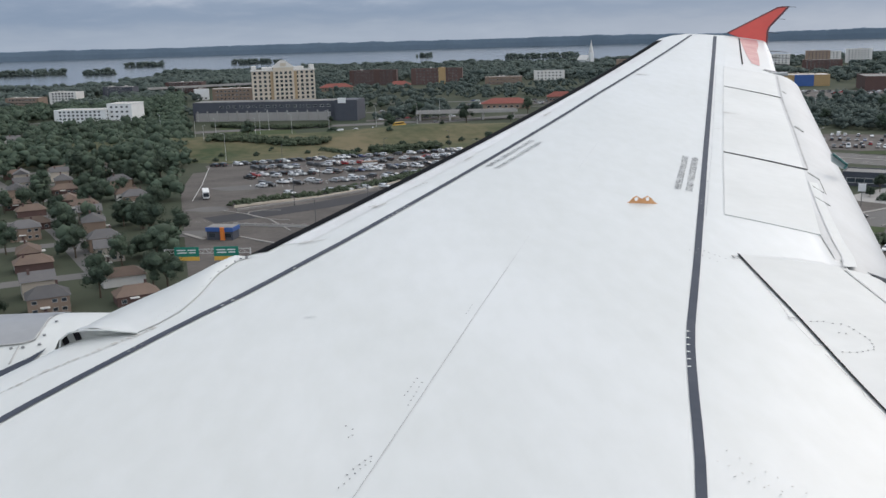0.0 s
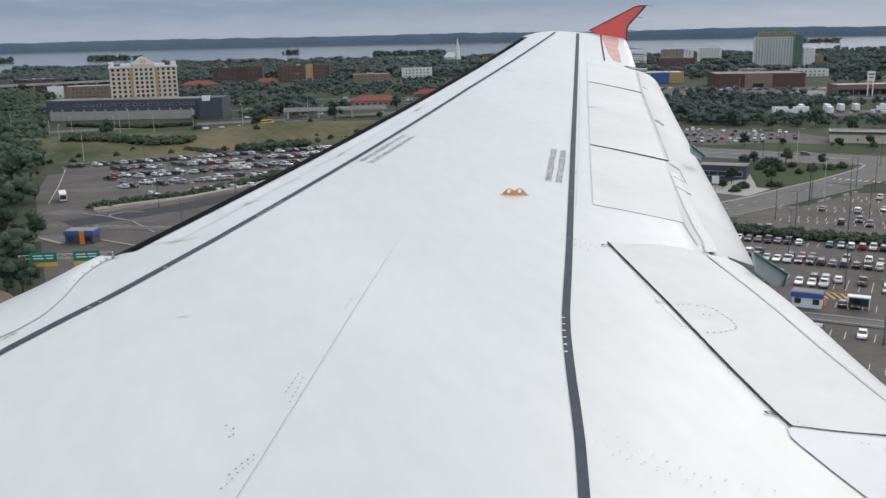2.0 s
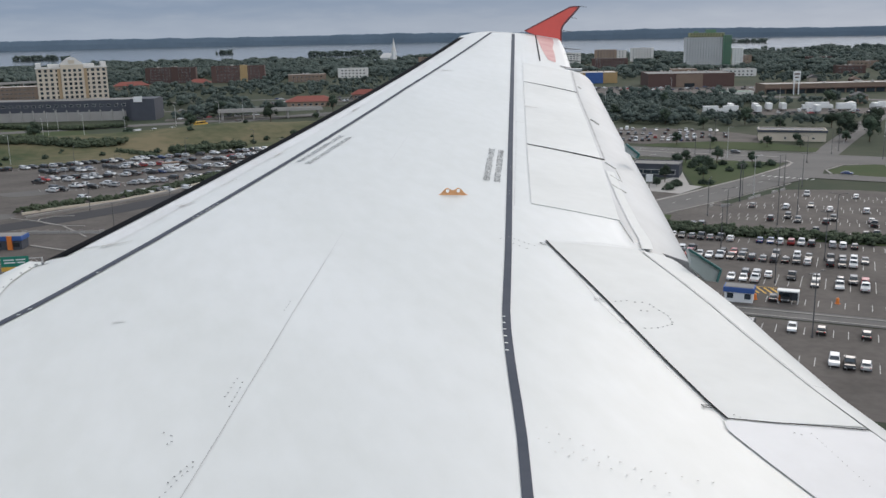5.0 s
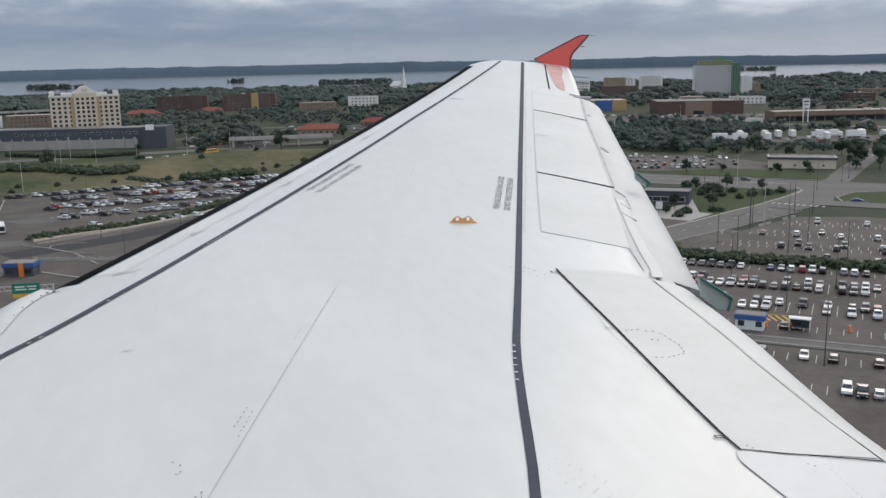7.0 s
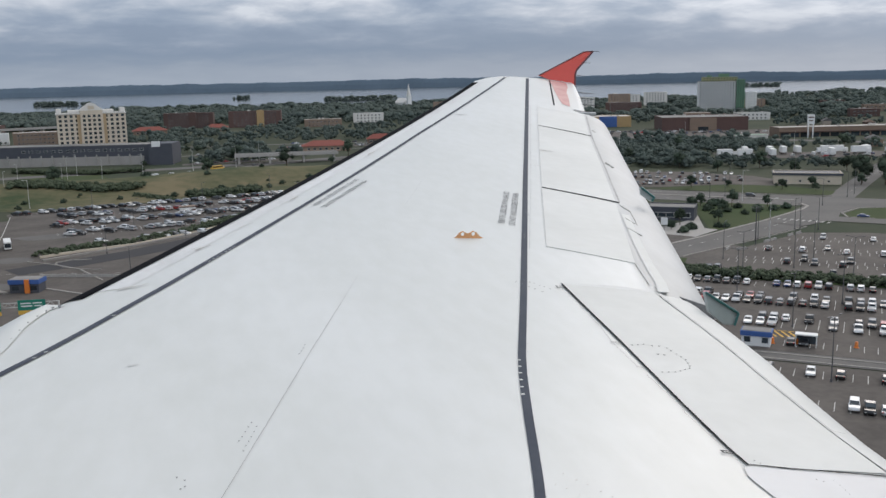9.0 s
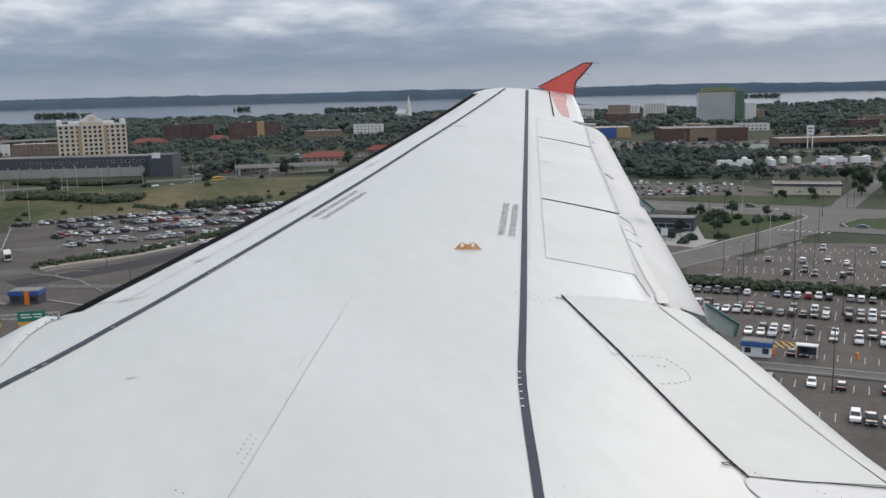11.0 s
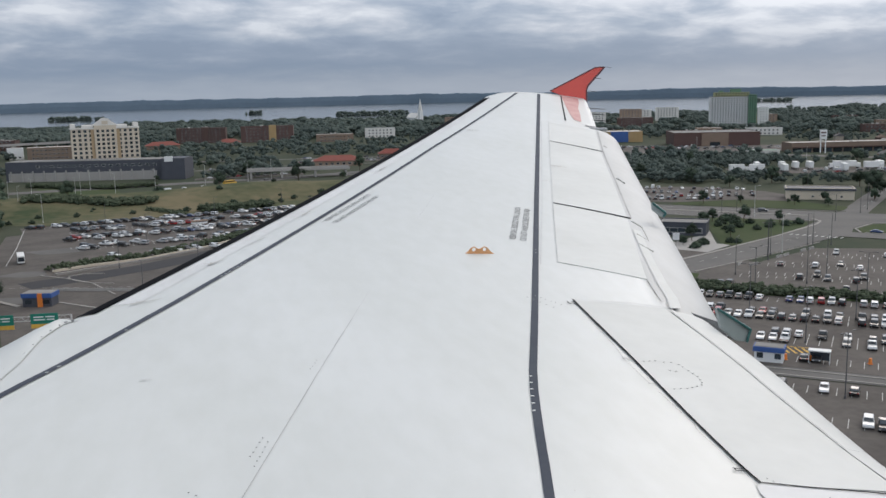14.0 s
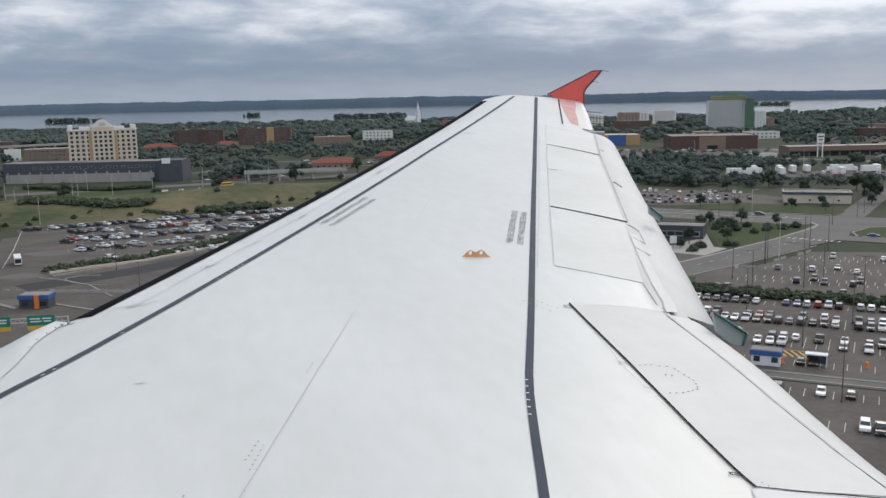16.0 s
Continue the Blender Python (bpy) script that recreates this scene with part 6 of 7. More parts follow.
def car_proto(shape, paint):
    length, width, outline = SHAPES[shape]
    t = thing("car", 0, 0, -500, 0, "%s %s parked on the asphalt" % (paint, shape), "car", "parked cars")
    bm = bmesh.new()
    belt = 1.0 if shape != "van" else 1.35
    sides = []
    for k in (-1, 1):
        sides.append([bm.verts.new((x, k * width / 2 * (1.0 if z < belt + 0.15 else 0.82), z)) for x, z in outline])
    n = len(outline)
    for i in range(n):
        j = (i + 1) % n
        bm.faces.new((sides[0][i], sides[0][j], sides[1][j], sides[1][i]))
    bm.faces.new(sides[0][::-1])
    bm.faces.new(sides[1])
    bmesh.ops.recalc_face_normals(bm, faces=bm.faces[:])
    bmesh.ops.bevel(bm, geom=bm.edges[:], offset=0.07, segments=1, affect="EDGES")
    part("body", bm, CARPAINT[paint], t)
    ox = sorted(outline, key=lambda p: p[0])
    roof = [p for p in outline if p[1] > belt + 0.3]
    x0, x1, zt = min(p[0] for p in roof), max(p[0] for p in roof), max(p[1] for p in roof)
    wide = width * 0.84
    low_front = [p for p in outline if p[0] > x1][0]
    # windscreen, rear and side glass lie just proud of the body
    bm = bmesh.new()
    a, b = Vector((x1 + 0.06, 0, zt - 0.06)), Vector((low_front[0] + 0.02, 0, low_front[1] + 0.06))
    nrm = Vector((b.z - a.z, 0, -(b.x - a.x))) * -1
    nrm = nrm.normalized() * 0.05
    if nrm.z < 0:
        nrm = -nrm
    f = bm.faces.new([bm.verts.new(Vector((p.x, s * w, p.z)) + nrm) for p, s, w in ((a, -1, wide * 0.44), (b, -1, wide * 0.52), (b, 1, wide * 0.52), (a, 1, wide * 0.44))])
    part("windscreen", bm, M_GLASS, t)
    if shape != "van":
        for k in (-1, 1):
            bm = bmesh.new()
            y0, y1 = k * (width / 2 * 0.965 + 0.01), k * (width / 2 * 0.83 + 0.02)
            bm.faces.new([bm.verts.new(p) for p in ((x0 - 0.15, y0, belt + 0.14), (x1 + 0.45, y0, belt + 0.14), (x1 - 0.05, y1, zt - 0.12), (x0 + 0.1, y1, zt - 0.12))])
            part("side_glass", bm, M_GLASS, t)
        bm = bmesh.new()
        low_back = [p for p in outline if p[0] < x0 - 0.05 and p[1] > 0.8]
        q = low_back[-1] if low_back else (x0 - 0.25, belt)
        bm.faces.new([bm.verts.new(p) for p in ((x0 - 0.08, -wide * 0.42, zt - 0.08), (q[0] - 0.03, -wide * 0.46, q[1] + 0.14), (q[0] - 0.03, wide * 0.46, q[1] + 0.14), (x0 - 0.08, wide * 0.42, zt - 0.08))])
        part("rear_glass", bm, M_GLASS, t)
    for x in (-length * 0.31, length * 0.31):
        for k in (-1, 1):
            share("wheel", WHEEL, t, pose(x, k * (width / 2 - 0.1), 0.34))
    front = max(p[0] for p in outline)
    for k in (-1, 1):
        part("headlight", boxed((front - 0.05, k * width * 0.36, 0.62, 0.12, 0.35, 0.16)), M_LAMP, t)
        part("tail_light", boxed((-front + 0.03, k * width * 0.38, 0.72, 0.12, 0.25, 0.2)), M_TAIL, t)
    return t


CARPAINT = {k: material("car_paint_" + k.replace(" ", "_"), c, 0.3, 0.1, other=tuple(v * 0.9 for v in c), scale=0.4, coat=0.6) for k, c in PAINTS.items()}
CARS = {(s, p): car_proto(s, p) for s, p in (("saloon", "white"), ("saloon", "black"), ("saloon", "grey"), ("saloon", "silver"), ("saloon", "red"), ("saloon", "blue"),
                                             ("sport utility car", "white"), ("sport utility car", "black"), ("sport utility car", "dark grey"), ("sport utility car", "red"),
                                             ("sport utility car", "silver"), ("pickup", "white"), ("pickup", "black"), ("van", "white"))}
WEIGHTS = (8, 13, 13, 7, 4, 5, 10, 15, 15, 4, 6, 3, 5, 1)


def park(x, y, rz, kind=None):
    proto = CARS[kind] if kind else rnd.choices(list(CARS.values()), WEIGHTS)[0]
    return copy_thing(proto, pose(x, y, 0.07, 0, 0, rz))


FAR_CARS = []


def park_far(x, y, rz, kind=None):
    proto = CARS[kind] if kind else rnd.choices(list(CARS.values()), WEIGHTS)[0]
    FAR_CARS.append((proto, pose(x, y, 0.07, 0, 0, rz)))


def join_cars(name, rows, label):
    """One mesh of many distant cars, each with its own paint, glass and wheels."""
    vs, fs, mi, mats, n = [], [], [], [], 0
    for proto, m in rows:
        for o in proto.children:
            k = m @ o.matrix_basis
            slots = []
            for mat in o.data.materials:
                if mat not in mats:
                    mats.append(mat)
                slots.append(mats.index(mat))
            vs += [tuple(k @ v.co) for v in o.data.vertices]
            fs += [tuple(i + n for i in f.vertices) for f in o.data.polygons]
            mi += [slots[f.material_index] for f in o.data.polygons]
            n = len(vs)
    me = bpy.data.meshes.new(name)
    me.from_pydata(vs, [], fs)
    for mat in mats:
        me.materials.append(mat)
    me.polygons.foreach_set("material_index", mi)
    tagged(new(name, me), label=label, category="cars", kind="stuff")


def park_row(at, heading, u0, u1, v, fill, depth=5.0, pitch=2.7, put=park):
    u = u0 + pitch / 2
    while u < u1:
        if rnd.random() < fill:
            x, y = at(u + rnd.uniform(-0.12, 0.12), v + depth / 2 + rnd.uniform(-0.3, 0.3))
            put(x, y, heading + rnd.choice((0, 180)) + rnd.uniform(-1.5, 1.5))
        u += pitch


hc = math.degrees(math.atan2(CV.y, CV.x))
ha = math.degrees(math.atan2(AV.y, AV.x))
for (u0, u1, v), fill in zip(C_ROWS, (0.72, 0.7, 0.85, 0.8, 0.7, 0.25, 0.55, 0.3)):
    park_row(c_at, hc, max(u0, -30), min(u1, 52), v, fill)
for (u0, u1, v), fill in zip(B_ROWS, (0.35, 0.2, 0.15, 0.12, 0.1, 0.08, 0.25)):
    park_row(c_at, hc, u0, min(u1, 70), v, fill)
LARGE = [CARS[k] for k in (("sport utility car", "white"), ("sport utility car", "black"), ("sport utility car", "dark grey"), ("pickup", "white"), ("pickup", "black"), ("sport utility car", "silver"), ("sport utility car", "red"), ("saloon", "blue"))]


def park_big(x, y, rz, kind=None):
    o = copy_thing(rnd.choices(LARGE, (9, 7, 7, 3, 4, 4, 1, 2))[0], pose(x, y, 0.07, 0, 0, rz + 38))
    o.scale = (1.14, 1.14, 1.1)


def park_big_far(x, y, rz, kind=None):
    FAR_CARS.append((rnd.choices(LARGE, (9, 7, 7, 3, 4, 4, 1, 2))[0], pose(x, y, 0.07, 0, 0, rz + 38) @ Matrix.Diagonal((1.14, 1.14, 1.1, 1))))


for (u0, u1, v), fill in zip(A_ROWS, (0.82, 0.7, 0.75, 0.72, 0.7, 0.7, 0.6, 0.35, 0.45)):
    park_row(a_at, ha, u0, u1, v, fill, depth=5.5, pitch=3.9, put=park_big if v > 22 else park_big_far)
for k, (p, q) in enumerate((((205, 466), (262, 444)), ((214, 476), (285, 450)), ((226, 494), (292, 462)), ((245, 512), (296, 478)))):
    for i in range(18):
        if rnd.random() < 0.7:
            c = Vector(p).lerp(Vector(q), (i + 0.5) / 18)
            park_far(c.x, c.y, 62 + rnd.choice((0, 180)) + rnd.uniform(-3, 3))
for i in range(110):
    x = rnd.uniform(310, 640)
    park_far(x, 880 - (x - 330) * 0.40 + rnd.choice((-26, -20, -8, -2, 10, 16)) + rnd.uniform(-1, 1), rnd.choice((-20, 160, 70)))
for i in range(60):
    x = rnd.uniform(62, 236)
    park_far(x, 837 - (x - 70) * 0.12 + rnd.choice((-11, -4, 4, 11)) + rnd.uniform(-1, 1), rnd.choice((85, 265)))
for i in range(22):
    x = rnd.uniform(-120, 320)
    park_far(x, float(np.interp(x, (-130, 80, 330), (905, 880, 830))) + rnd.choice((-2.5, 2.5)), rnd.choice((-8, 172)))
for i in range(30):
    x = rnd.uniform(335, 520)
    park_far(x, 590 - (x - 335) * 0.42 + rnd.uniform(-16, 16), rnd.choice((-22, 68, 158)), ("van", "white") if rnd.random() < 0.4 else None)
join_cars("parked_cars", FAR_CARS, "rows of distant parked cars in many colours")
for x, y, rz in ((160, 478, -44), (206, 416, 136), (252, 392, -44), (256, 318, -44), (150, 283, 28)):
    park(x, y, rz)


for x, y, rz, kind in ((-36, 617, 38, ("sport utility car", "white")), (-29, 621, 35, ("van", "white")), (-19, 630, 34, ("sport utility car", "white")), (-8, 637, 40, ("saloon", "white")), (-18, 796, 10, ("saloon", "white")),
                       (-2, 788, 10, ("saloon", "silver")), (12, 813, 10, ("sport utility car", "white")), (17, 798, 10, ("pickup", "white")), (5, 792, 190, ("saloon", "white")), (36, 672, 33, ("saloon", "grey"))):
    park(x, y, rz, kind)


# ---------------------------------------------------------------- lamps, booths, gantry, hedges
def lamp_proto(h, mat, arms):
    t = thing("street_lamp", 0, 0, -500, 0, "tall %s street lamp" % ("pale" if mat is M_PALEPOLE else "dark"), "street lamp", "street lamps")
    part("pole", rod(rod(bmesh.new(), (0, 0, -0.3), (0, 0, h), 0.14, 0.08, 8), (0, 0, -0.3), (0, 0, 0.7), 0.24, 0.24, 8), mat, t)
    for k in arms:
        arm = part("arm", rod(bmesh.new(), (0, 0, h - 0.1), (1.8 * k, 0, h + 0.25), 0.06, 0.05, 6), mat, t)
        part("lamp_head", boxed((2.1 * k, 0, h + 0.18, 0.9, 0.35, 0.16), bevel=0.04), mat, arm)
    return t


LAMP, LAMP2, PALELAMP = lamp_proto(12, M_POLE, (1,)), lamp_proto(13, M_POLE, (-1, 1)), lamp_proto(14, M_PALEPOLE, (1,))
for u, v in ((-12, 20), (14, 20), (40, 20), (0, 47), (30, 47), (58, 40), (12, -8), (42, -8), (30, -36), (60, -36), (10, -60), (8, 86), (40, 86)):
    copy_thing(LAMP2, pose(*c_at(u, v), 0, 0, 0, rnd.uniform(0, 360)))
for u, v in ((20, 30), (70, 30), (110, 10), (30, 74), (85, 76), (10, 132), (34, 150), (52, 140), (100, 128), (8, 190), (40, 175)):
    copy_thing(LAMP, pose(*a_at(u, v), 0, 0, 0, rnd.uniform(0, 360)))
for x, y in ((-80, 586), (-83, 631), (-60, 610), (-37, 627), (-6, 656), (23, 669), (-83, 490), (-115, 577), (-104, 545), (40, 683), (-105, 591), (200, 420), (240, 380), (150, 472), (120, 505), (300, 640), (220, 668), (-150, 640), (-80, 655)):
    copy_thing(PALELAMP, pose(x, y, 0, 0, 0, rnd.uniform(0, 360)))


for x, y in ((285, 330), (262, 352), (240, 395), (300, 380), (330, 350), (222, 300), (196, 292), (270, 440), (320, 455), (360, 420), (420, 600), (360, 640), (480, 640), (560, 600), (300, 700), (420, 760), (540, 700)):
    copy_thing(rnd.choice((LAMP, PALELAMP)), pose(x, y, 0, 0, 0, rnd.uniform(0, 360)))


def booth(x, y, rz, w, d, h, label, band):
    t = thing("toll_booth", x, y, 0, rz, label, "booth")
    part("wall", boxed((0, 0, -0.2, w, d, h * 0.72)), M_DARKCLAD if band else M_WHITE, t)
    part("fascia", boxed((0, 0, h * 0.68, w + 0.6, d + 0.6, h * 0.32), bevel=0.05), M_BLUE, t, "blue fascia")
    part("roof", boxed((0, 0, h, w, d, 0.12)), M_FLATROOF, t)
    if band:
        part("pier", boxed((w * 0.12, -d / 2 - 0.35, -0.2, w * 0.16, 0.5, h + 0.3)), M_ORANGE, t, "orange pier")
    for x in (-w * 0.3, w * 0.32):
        part("window", boxed((x, -d / 2 - 0.03, 0.9, w * 0.22, 0.1, 1.2)), M_GLASS, t)
    return t


booth(-52, 291, -14, 8.5, 5.0, 4.0, "blue and white parking booth with an orange pier", True)
booth(116, 176, -39, 6.0, 3.4, 3.4, "small white booth with a blue roof band", False)
hut = thing("ticket_hut", -8, 446, 0.06, 14, "low red and white ticket hut among parked cars", "hut")
part("wall", boxed((0, 0, -0.1, 7.0, 2.8, 2.6)), M_BRICK, hut)
part("band", boxed((0, 0, 1.5, 7.1, 2.9, 0.8)), M_WHITE, hut, "white window band")
part("roof", boxed((0, 0, 2.6, 7.6, 3.4, 0.35), bevel=0.06), M_TANBRICK, hut)
shelter = thing("bus_shelter", 125, 171, 0.06, -39, "white framed bus shelter beside the parking rows", "shelter")
part("roof", boxed((0, 0, 2.6, 4.6, 2.2, 0.3), bevel=0.08), M_WHITE, shelter)
for x in (-2.1, 2.1):
    for y in (-0.9, 0.9):
        part("post", boxed((x, y, -0.1, 0.14, 0.14, 2.7)), M_WHITE, shelter)
part("back_panel", boxed((0, 0.95, 0.3, 4.0, 0.06, 2.1)), M_GLASS, shelter)
gantry = thing("sign_gantry", -46, 246, 0, -5, "steel gantry with green and yellow road signs", "road sign")
for x in (-14, 9):
    part("post", rod(bmesh.new(), (x, 0, -0.3), (x, 0, 6.6), 0.2, 0.2, 8), M_PALEPOLE, gantry)
bm = bmesh.new()
for z in (5.4, 6.5):
    rod(bm, (-14, 0, z), (9, 0, z), 0.09, 0.09, 6)
for i in range(11):
    rod(bm, (-14 + 2 * i, 0, 5.4), (-13 + 2 * i, 0, 6.5), 0.05, 0.05, 5)
    rod(bm, (-13 + 2 * i, 0, 6.5), (-12 + 2 * i, 0, 5.4), 0.05, 0.05, 5)
part("truss", bm, M_PALEPOLE, gantry)
for x in (-8.0, 2.6):
    s = part("sign_panel", boxed((x, -0.25, 4.6, 6.6, 0.12, 2.6)), M_GREENSIGN, gantry, "green sign panel")
    part("legend_bars", boxed((x - 1.4, -0.33, 6.2, 2.4, 0.05, 0.3), (x + 1.4, -0.33, 6.2, 2.2, 0.05, 0.3), (x - 1.2, -0.33, 5.5, 2.6, 0.05, 0.3), (x + 1.5, -0.33, 5.5, 1.8, 0.05, 0.3)), M_WHITE, s)
    part("yellow_panel", boxed((x, -0.25, 3.5, 6.6, 0.12, 1.05)), M_YELLOW, s, "yellow lane panel")
overpass = thing("overpass", 60, 688, 0, -4, "low concrete road overpass on dark piers", "bridge")
part("deck", boxed((0, 0, 5.2, 74, 13, 1.1), bevel=0.1), M_CONC, overpass)
part("rail", boxed((0, -6.3, 6.3, 74, 0.3, 0.9), (0, 6.3, 6.3, 74, 0.3, 0.9)), M_CONC, overpass)
for x in (-34, -12, 12, 34):
    part("pier", boxed((x, 0, -0.5, 1.4, 11, 5.8)), M_CONC, overpass)
ramp = thing("raised_ramp", -212, 1180, 0, 28, "pale concrete raised ramp behind the hotel", "bridge")
part("deck", boxed((0, 0, 7.5, 150, 11, 1.3), bevel=0.1), M_CONC, ramp)
part("rail", boxed((0, -5.3, 8.8, 150, 0.3, 1.0), (0, 5.3, 8.8, 150, 0.3, 1.0)), M_CONC, ramp)
for x in (-60, -36, -12, 12, 36, 60):
    part("pier", boxed((x, 0, -0.5, 1.5, 9, 8.2)), M_CONC, ramp)
for x in range(-4, 60, 7):
    park(x + rnd.uniform(-1, 1), 706 + rnd.uniform(-2, 2) + x * 0.15, rnd.choice((0, 90, 180)))
bm = bmesh.new()
sheet(bm, [(-14, 696), (66, 706), (66, 724), (-14, 712)], 0.068)
flat_setting("hotel_lot", bm, M_ASPHALT, "small asphalt lot beside the podium building", "parking lot")
bus = thing("bus", -72, 372, 0.07, -78, "white shuttle bus with a dark front", "bus")
part("body", boxed((0, 0, 0.5, 10.5, 2.5, 2.7), bevel=0.15), M_WHITE, bus)
part("window_band", boxed((0, 0, 1.6, 9.6, 2.56, 0.95)), M_GLASS, bus)
part("windscreen", boxed((5.24, 0, 1.1, 0.1, 2.2, 1.6)), M_GLASS, bus)
for x in (-3.2, 3.4):
    for k in (-1, 1):
        share("wheel", WHEEL, bus, pose(x, k * 1.15, 0.4) @ Matrix.Scale(1.35, 4))
sbus = thing("school_bus", 10, 651, 0.15, 41, "yellow school bus on the ramp road", "bus")
part("body", boxed((-0.8, 0, 0.6, 9.0, 2.4, 2.4), (4.4, 0, 0.6, 1.8, 2.2, 1.2), bevel=0.12), M_YELLOW, sbus)
part("window_band", boxed((-0.8, 0, 1.9, 8.6, 2.46, 0.7)), M_GLASS, sbus)
for x in (-3.2, 3.8):
    for k in (-1, 1):
        share("wheel", WHEEL, sbus, pose(x, k * 1.1, 0.4) @ Matrix.Scale(1.3, 4))
for i in range(17):
    x = 352 + 9.2 * i + rnd.uniform(-2, 2)
    y = 588 - (x - 348) * 0.33 + rnd.choice((-12, 0, 9))
    t = thing("box_truck", x, y, 0.2, rnd.choice((-18, 162, 66)), "white box truck parked in the yard", "truck", "trucks in the yard")
    t.scale = (1.35, 1.3, 1.45)
    part("cargo_box", boxed((-1.2, 0, 1.0, 7.5, 2.5, 2.8), bevel=0.06), M_WHITE, t)
    part("cab", boxed((3.7, 0, 0.6, 2.0, 2.3, 2.1), bevel=0.15), M_WHITE, t)
    part("windscreen", boxed((4.68, 0, 1.6, 0.1, 2.0, 0.9)), M_GLASS, t)
    for wx in (-3, 3.4):
        for k in (-1, 1):
            share("wheel", WHEEL, t, pose(wx, k * 1.1, 0.45) @ Matrix.Scale(1.3, 4))


def hedge(name, pts, w, h, label, z=0.0):
    """A long uneven hedge as one mesh of leafy clumps."""
    places = []
    f = along([(*p, ) for p in pts])
    total = sum((Vector(b) - Vector(a)).length for a, b in zip(pts, pts[1:]))
    for i in range(int(total * w / 2.0)):
        x, y = f(rnd.random())
        places.append((x + rnd.uniform(-w, w) / 2, y + rnd.uniform(-w, w) / 2, h * rnd.uniform(0.8, 1.3), h * rnd.uniform(1.2, 1.7)))
        if z:
            q = places[-1]
            places[-1] = (*q, bank_z(q[0], q[1]) - 0.3)
    ob = woodland(name, places, label, M_HEDGE, 7, 1.0, 5)
    return tagged(ob, category="hedge")


hedge("hedge", [c_at(-25, -6.5), c_at(40, -6.5), c_at(85, -6.5)], 7.5, 2.3, "long dark green hedge between two parking lots")
hedge("hedge", [(-58, 350), (-47, 358), (-28, 366), (-7, 386), (12, 411), (28, 436)], 5.5, 2.2, "dark green hedge along the curved wall")
bm = bmesh.new()
ribbon(bm, [(-57, 346), (-46, 353), (-26, 361.5), (-3.5, 382.5), (15.5, 408), (31.5, 433)], 0.7, 0.0, 0.9)
flat_setting("low_wall", bm, M_CREAM, "low curved beige concrete wall below a hedge", "wall")
hedge("hedge", [(-100, 545), (-77, 543), (-53, 538), (-36, 541)], 9, 3.6, "thicket of dark shrubs on the bank's crest", 5.0)
hedge("hedge", [(-36, 525), (-22, 504), (-13, 487)], 5, 2.0, "low strip of shrubs running down the bank", 5.0)
hedge("hedge", [(-7, 508), (9, 504), (28, 517)], 9, 4.0, "dark thicket beside the parking lot", 5.0)
hedge("hedge", [(-125, 695), (-91, 670), (-64, 658), (-40, 668)], 7, 3.0, "dark shrubs in front of the podium building")
for i in range(26):
    x = rnd.uniform(-120, 90)
    y = 530 + x * 0.2 + rnd.uniform(-25, 45)
    plant(x, y, BUSH, rnd.uniform(0.5, 0.9), bank_z(x, y) - 0.5)
pylon = thing("pylon_sign", 509, 705, 0, -20, "tall white shop sign on a pylon", "sign")
part("post", boxed((-2, 0, -0.3, 0.8, 0.8, 16), (2, 0, -0.3, 0.8, 0.8, 16)), M_WHITE, pylon)
part("panel", boxed((0, 0, 12, 6, 1.0, 8), bevel=0.1), M_WHITE, pylon)
part("legend_bars", boxed((0, -0.6, 17, 4.4, 0.1, 1.2), (0, -0.6, 14.4, 3.6, 0.1, 0.9)), M_BRICK, pylon)
for i, (u, v) in enumerate(((22, 62), (27, 62.5), (32, 61.5), (44, 60))):
    t = thing("traffic_cone", *c_at(u, v), 0.07, 0, "orange traffic drum on the asphalt", "cone", "traffic drums")
    bm = bmesh.new()
    rod(bm, (0, 0, 0.05), (0, 0, 1.3), 0.42, 0.30, 12)
    box(bm, 0, 0, 0, 0.9, 0.9, 0.07)
    part("drum", bm, M_ORANGE, t)
places = []
SCRUB = [(150, 625), (258, 545), (318, 503), (350, 503), (410, 478), (452, 470), (436, 515), (360, 545), (335, 580), (400, 612), (450, 650), (400, 720), (300, 735), (200, 700)]


def inside(x, y, poly):
    hit = False
    for (ax, ay), (bx, by) in zip(poly, poly[1:] + poly[:1]):
        if (ay > y) != (by > y) and x < ax + (y - ay) * (bx - ax) / (by - ay):
            hit = not hit
    return hit


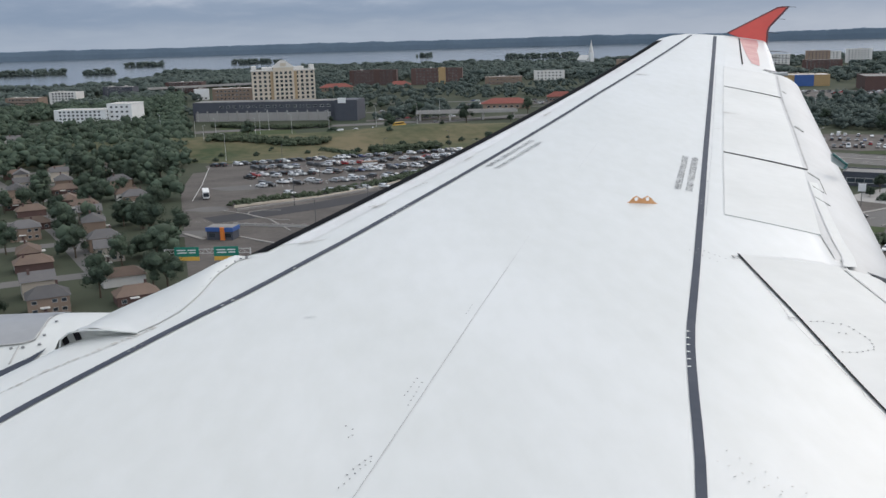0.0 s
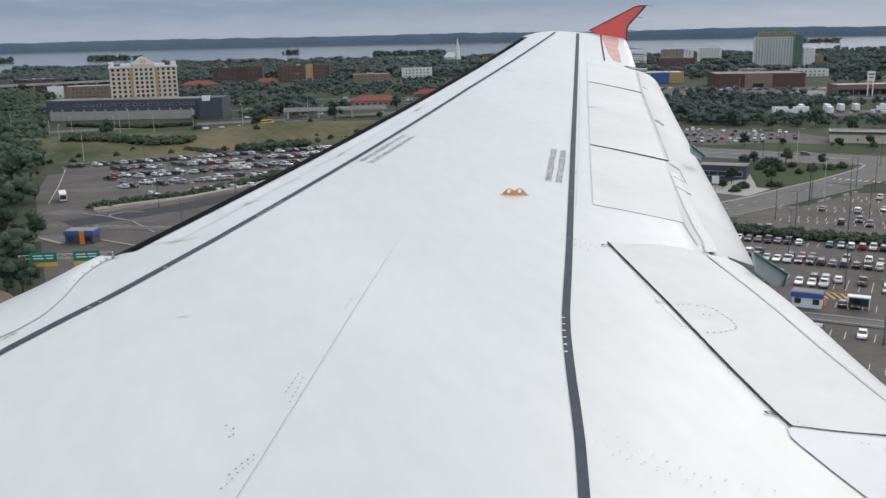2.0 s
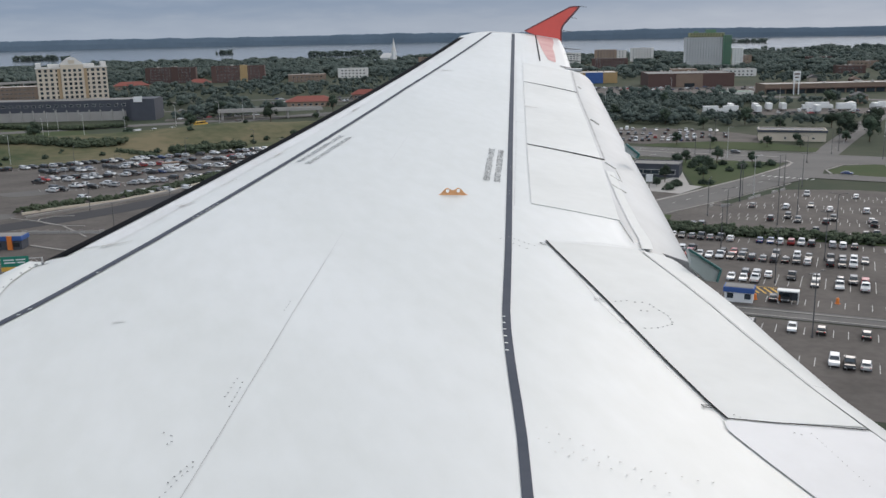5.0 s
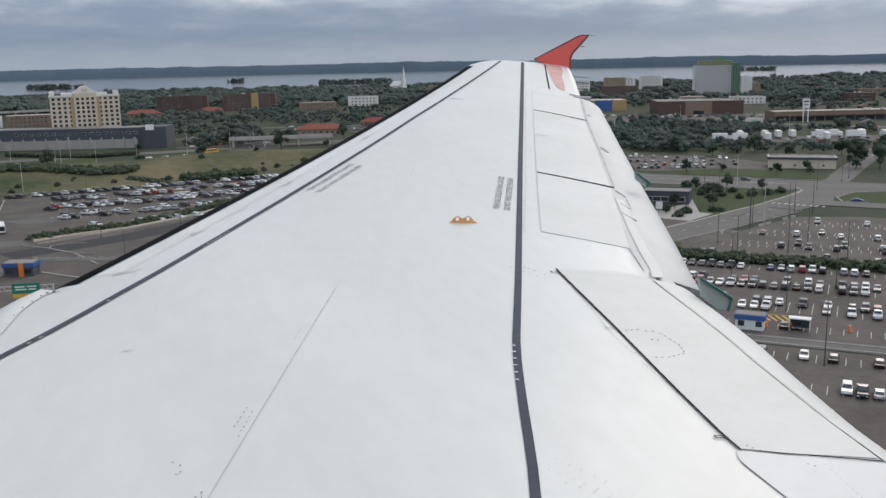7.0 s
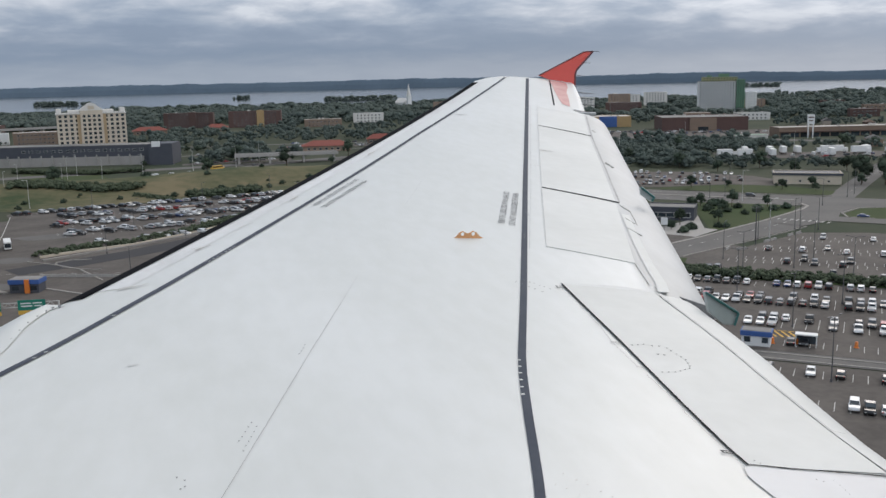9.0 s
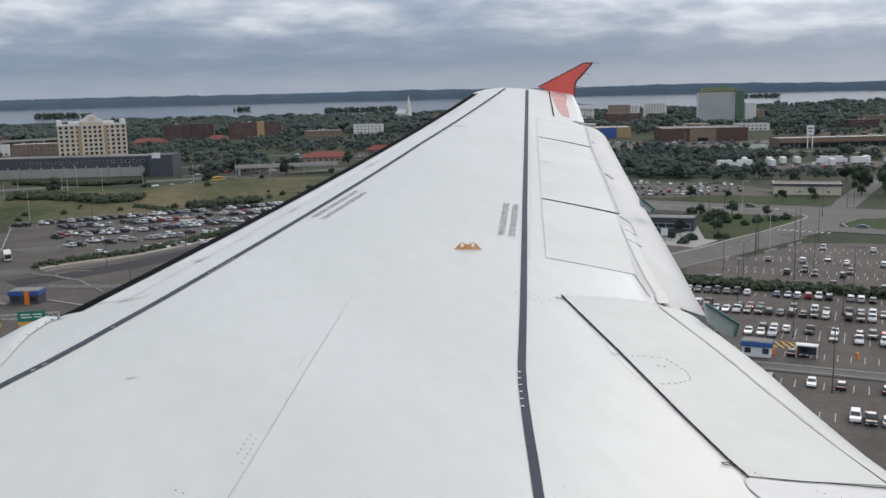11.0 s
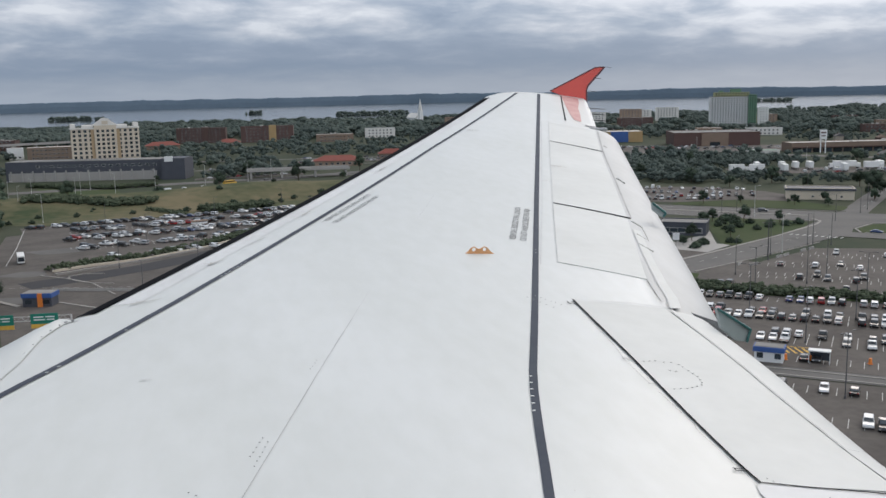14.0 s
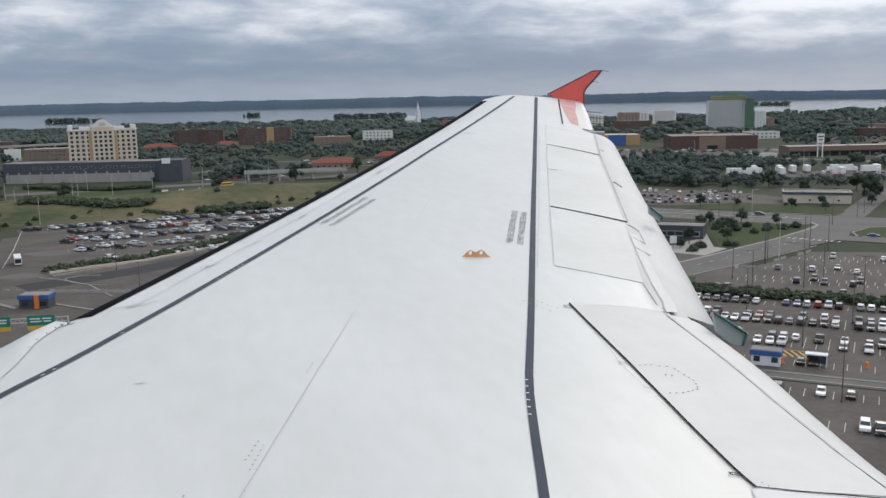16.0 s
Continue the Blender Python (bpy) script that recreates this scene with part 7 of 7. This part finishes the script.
while len(places) < 900:
    x, y = rnd.uniform(150, 455), rnd.uniform(465, 735)
    if inside(x, y, SCRUB) and off_road(x, y, 3):
        h = rnd.uniform(2.5, 4.5) if x > 335 and y < 550 else rnd.uniform(4, 8.5)
        places.append((x, y, h, h * rnd.uniform(1.0, 1.4)))
woodland("scrub_belt", places, "belt of scrubby dark green trees beside the yard", clumps=15, loose=1.0, lobes=7)
for i in range(44):
    az, r = rnd.uniform(12, -40), rnd.uniform(560, 900)
    x, y = polar(az, r)
    if clear_of(x, y, OPEN, 6) and off_road(x, y, 5):
        plant(x, y, None, 0.9)
for x, y in ((208, 356), (212, 362), (221, 369), (225, 360), (220, 342), (228, 348), (235, 350), (231, 354), (190, 317), (193, 315), (178, 318), (176, 326), (182, 322), (214, 352), (241, 352), (218, 372), (171, 310), (205, 350)):
    plant(x + rnd.uniform(-2, 2), y + rnd.uniform(-2, 2), BUSH, 1.1, -0.9)
for x, y, s in ((204, 362, 0.55), (214, 372, 0.5), (226, 366, 0.5), (238, 357, 0.45), (208, 344, 0.5), (198, 330, 0.45), (243, 432, 0.5), (262, 428, 0.55), (280, 408, 0.5), (292, 398, 0.45), (172, 320, 0.4), (180, 328, 0.45),
                (122, 268, 0.45), (134, 272, 0.5), (300, 412, 0.5), (326, 408, 0.7), (332, 415, 1.0), (338, 405, 0.9), (330, 505, 1.1), (365, 470, 1.2), (-40, 700, 0.6), (20, 705, 0.6), (282, 416, 0.4), (350, 440, 1.0), (362, 432, 1.1),
                (-100, 690, 0.5), (110, 720, 0.9), (130, 700, 0.8), (60, 545, 0.5), (100, 530, 0.5), (300, 300, 0.5), (312, 290, 0.5)):
    plant(x, y, None, s)
for x, y in ((160, 263), (190, 290), (187, 287), (214, 303), (217, 304), (172, 243), (262, 352), (290, 372), (300, 350), (232, 395)):
    copy_thing(LAMP, pose(x, y, 0, 0, 0, rnd.uniform(0, 360)))
for x, y, rz in ((170, 277, 40), (174, 275, 10), (190, 284.5, 28), (194, 286.6, 28), (205, 292.5, 28), (210, 295, 28)):
    t = thing("jersey_barrier", x, y, 0.04, rz, "pale concrete jersey barrier", "barrier", "jersey barriers")
    part("block", boxed((0, 0, 0, 3.9, 0.6, 0.25), (0, 0, 0.25, 3.9, 0.3, 0.6)), M_CONC, t)
t = thing("box_sign", 160, 303, 0, -30, "white box sign on a dark pole", "sign")
part("pole", rod(bmesh.new(), (0, 0, -0.3), (0, 0, 6), 0.12, 0.12, 8), M_POLE, t)
part("panel", boxed((0, 0, 5.2, 2.4, 0.5, 2.6), bevel=0.06), M_WHITE, t)
for p in (*TREES, BUSH, *HOUSES, *CARS.values(), LAMP, LAMP2, PALELAMP):
    for o in (*p.children_recursive, p):
        bpy.data.objects.remove(o)
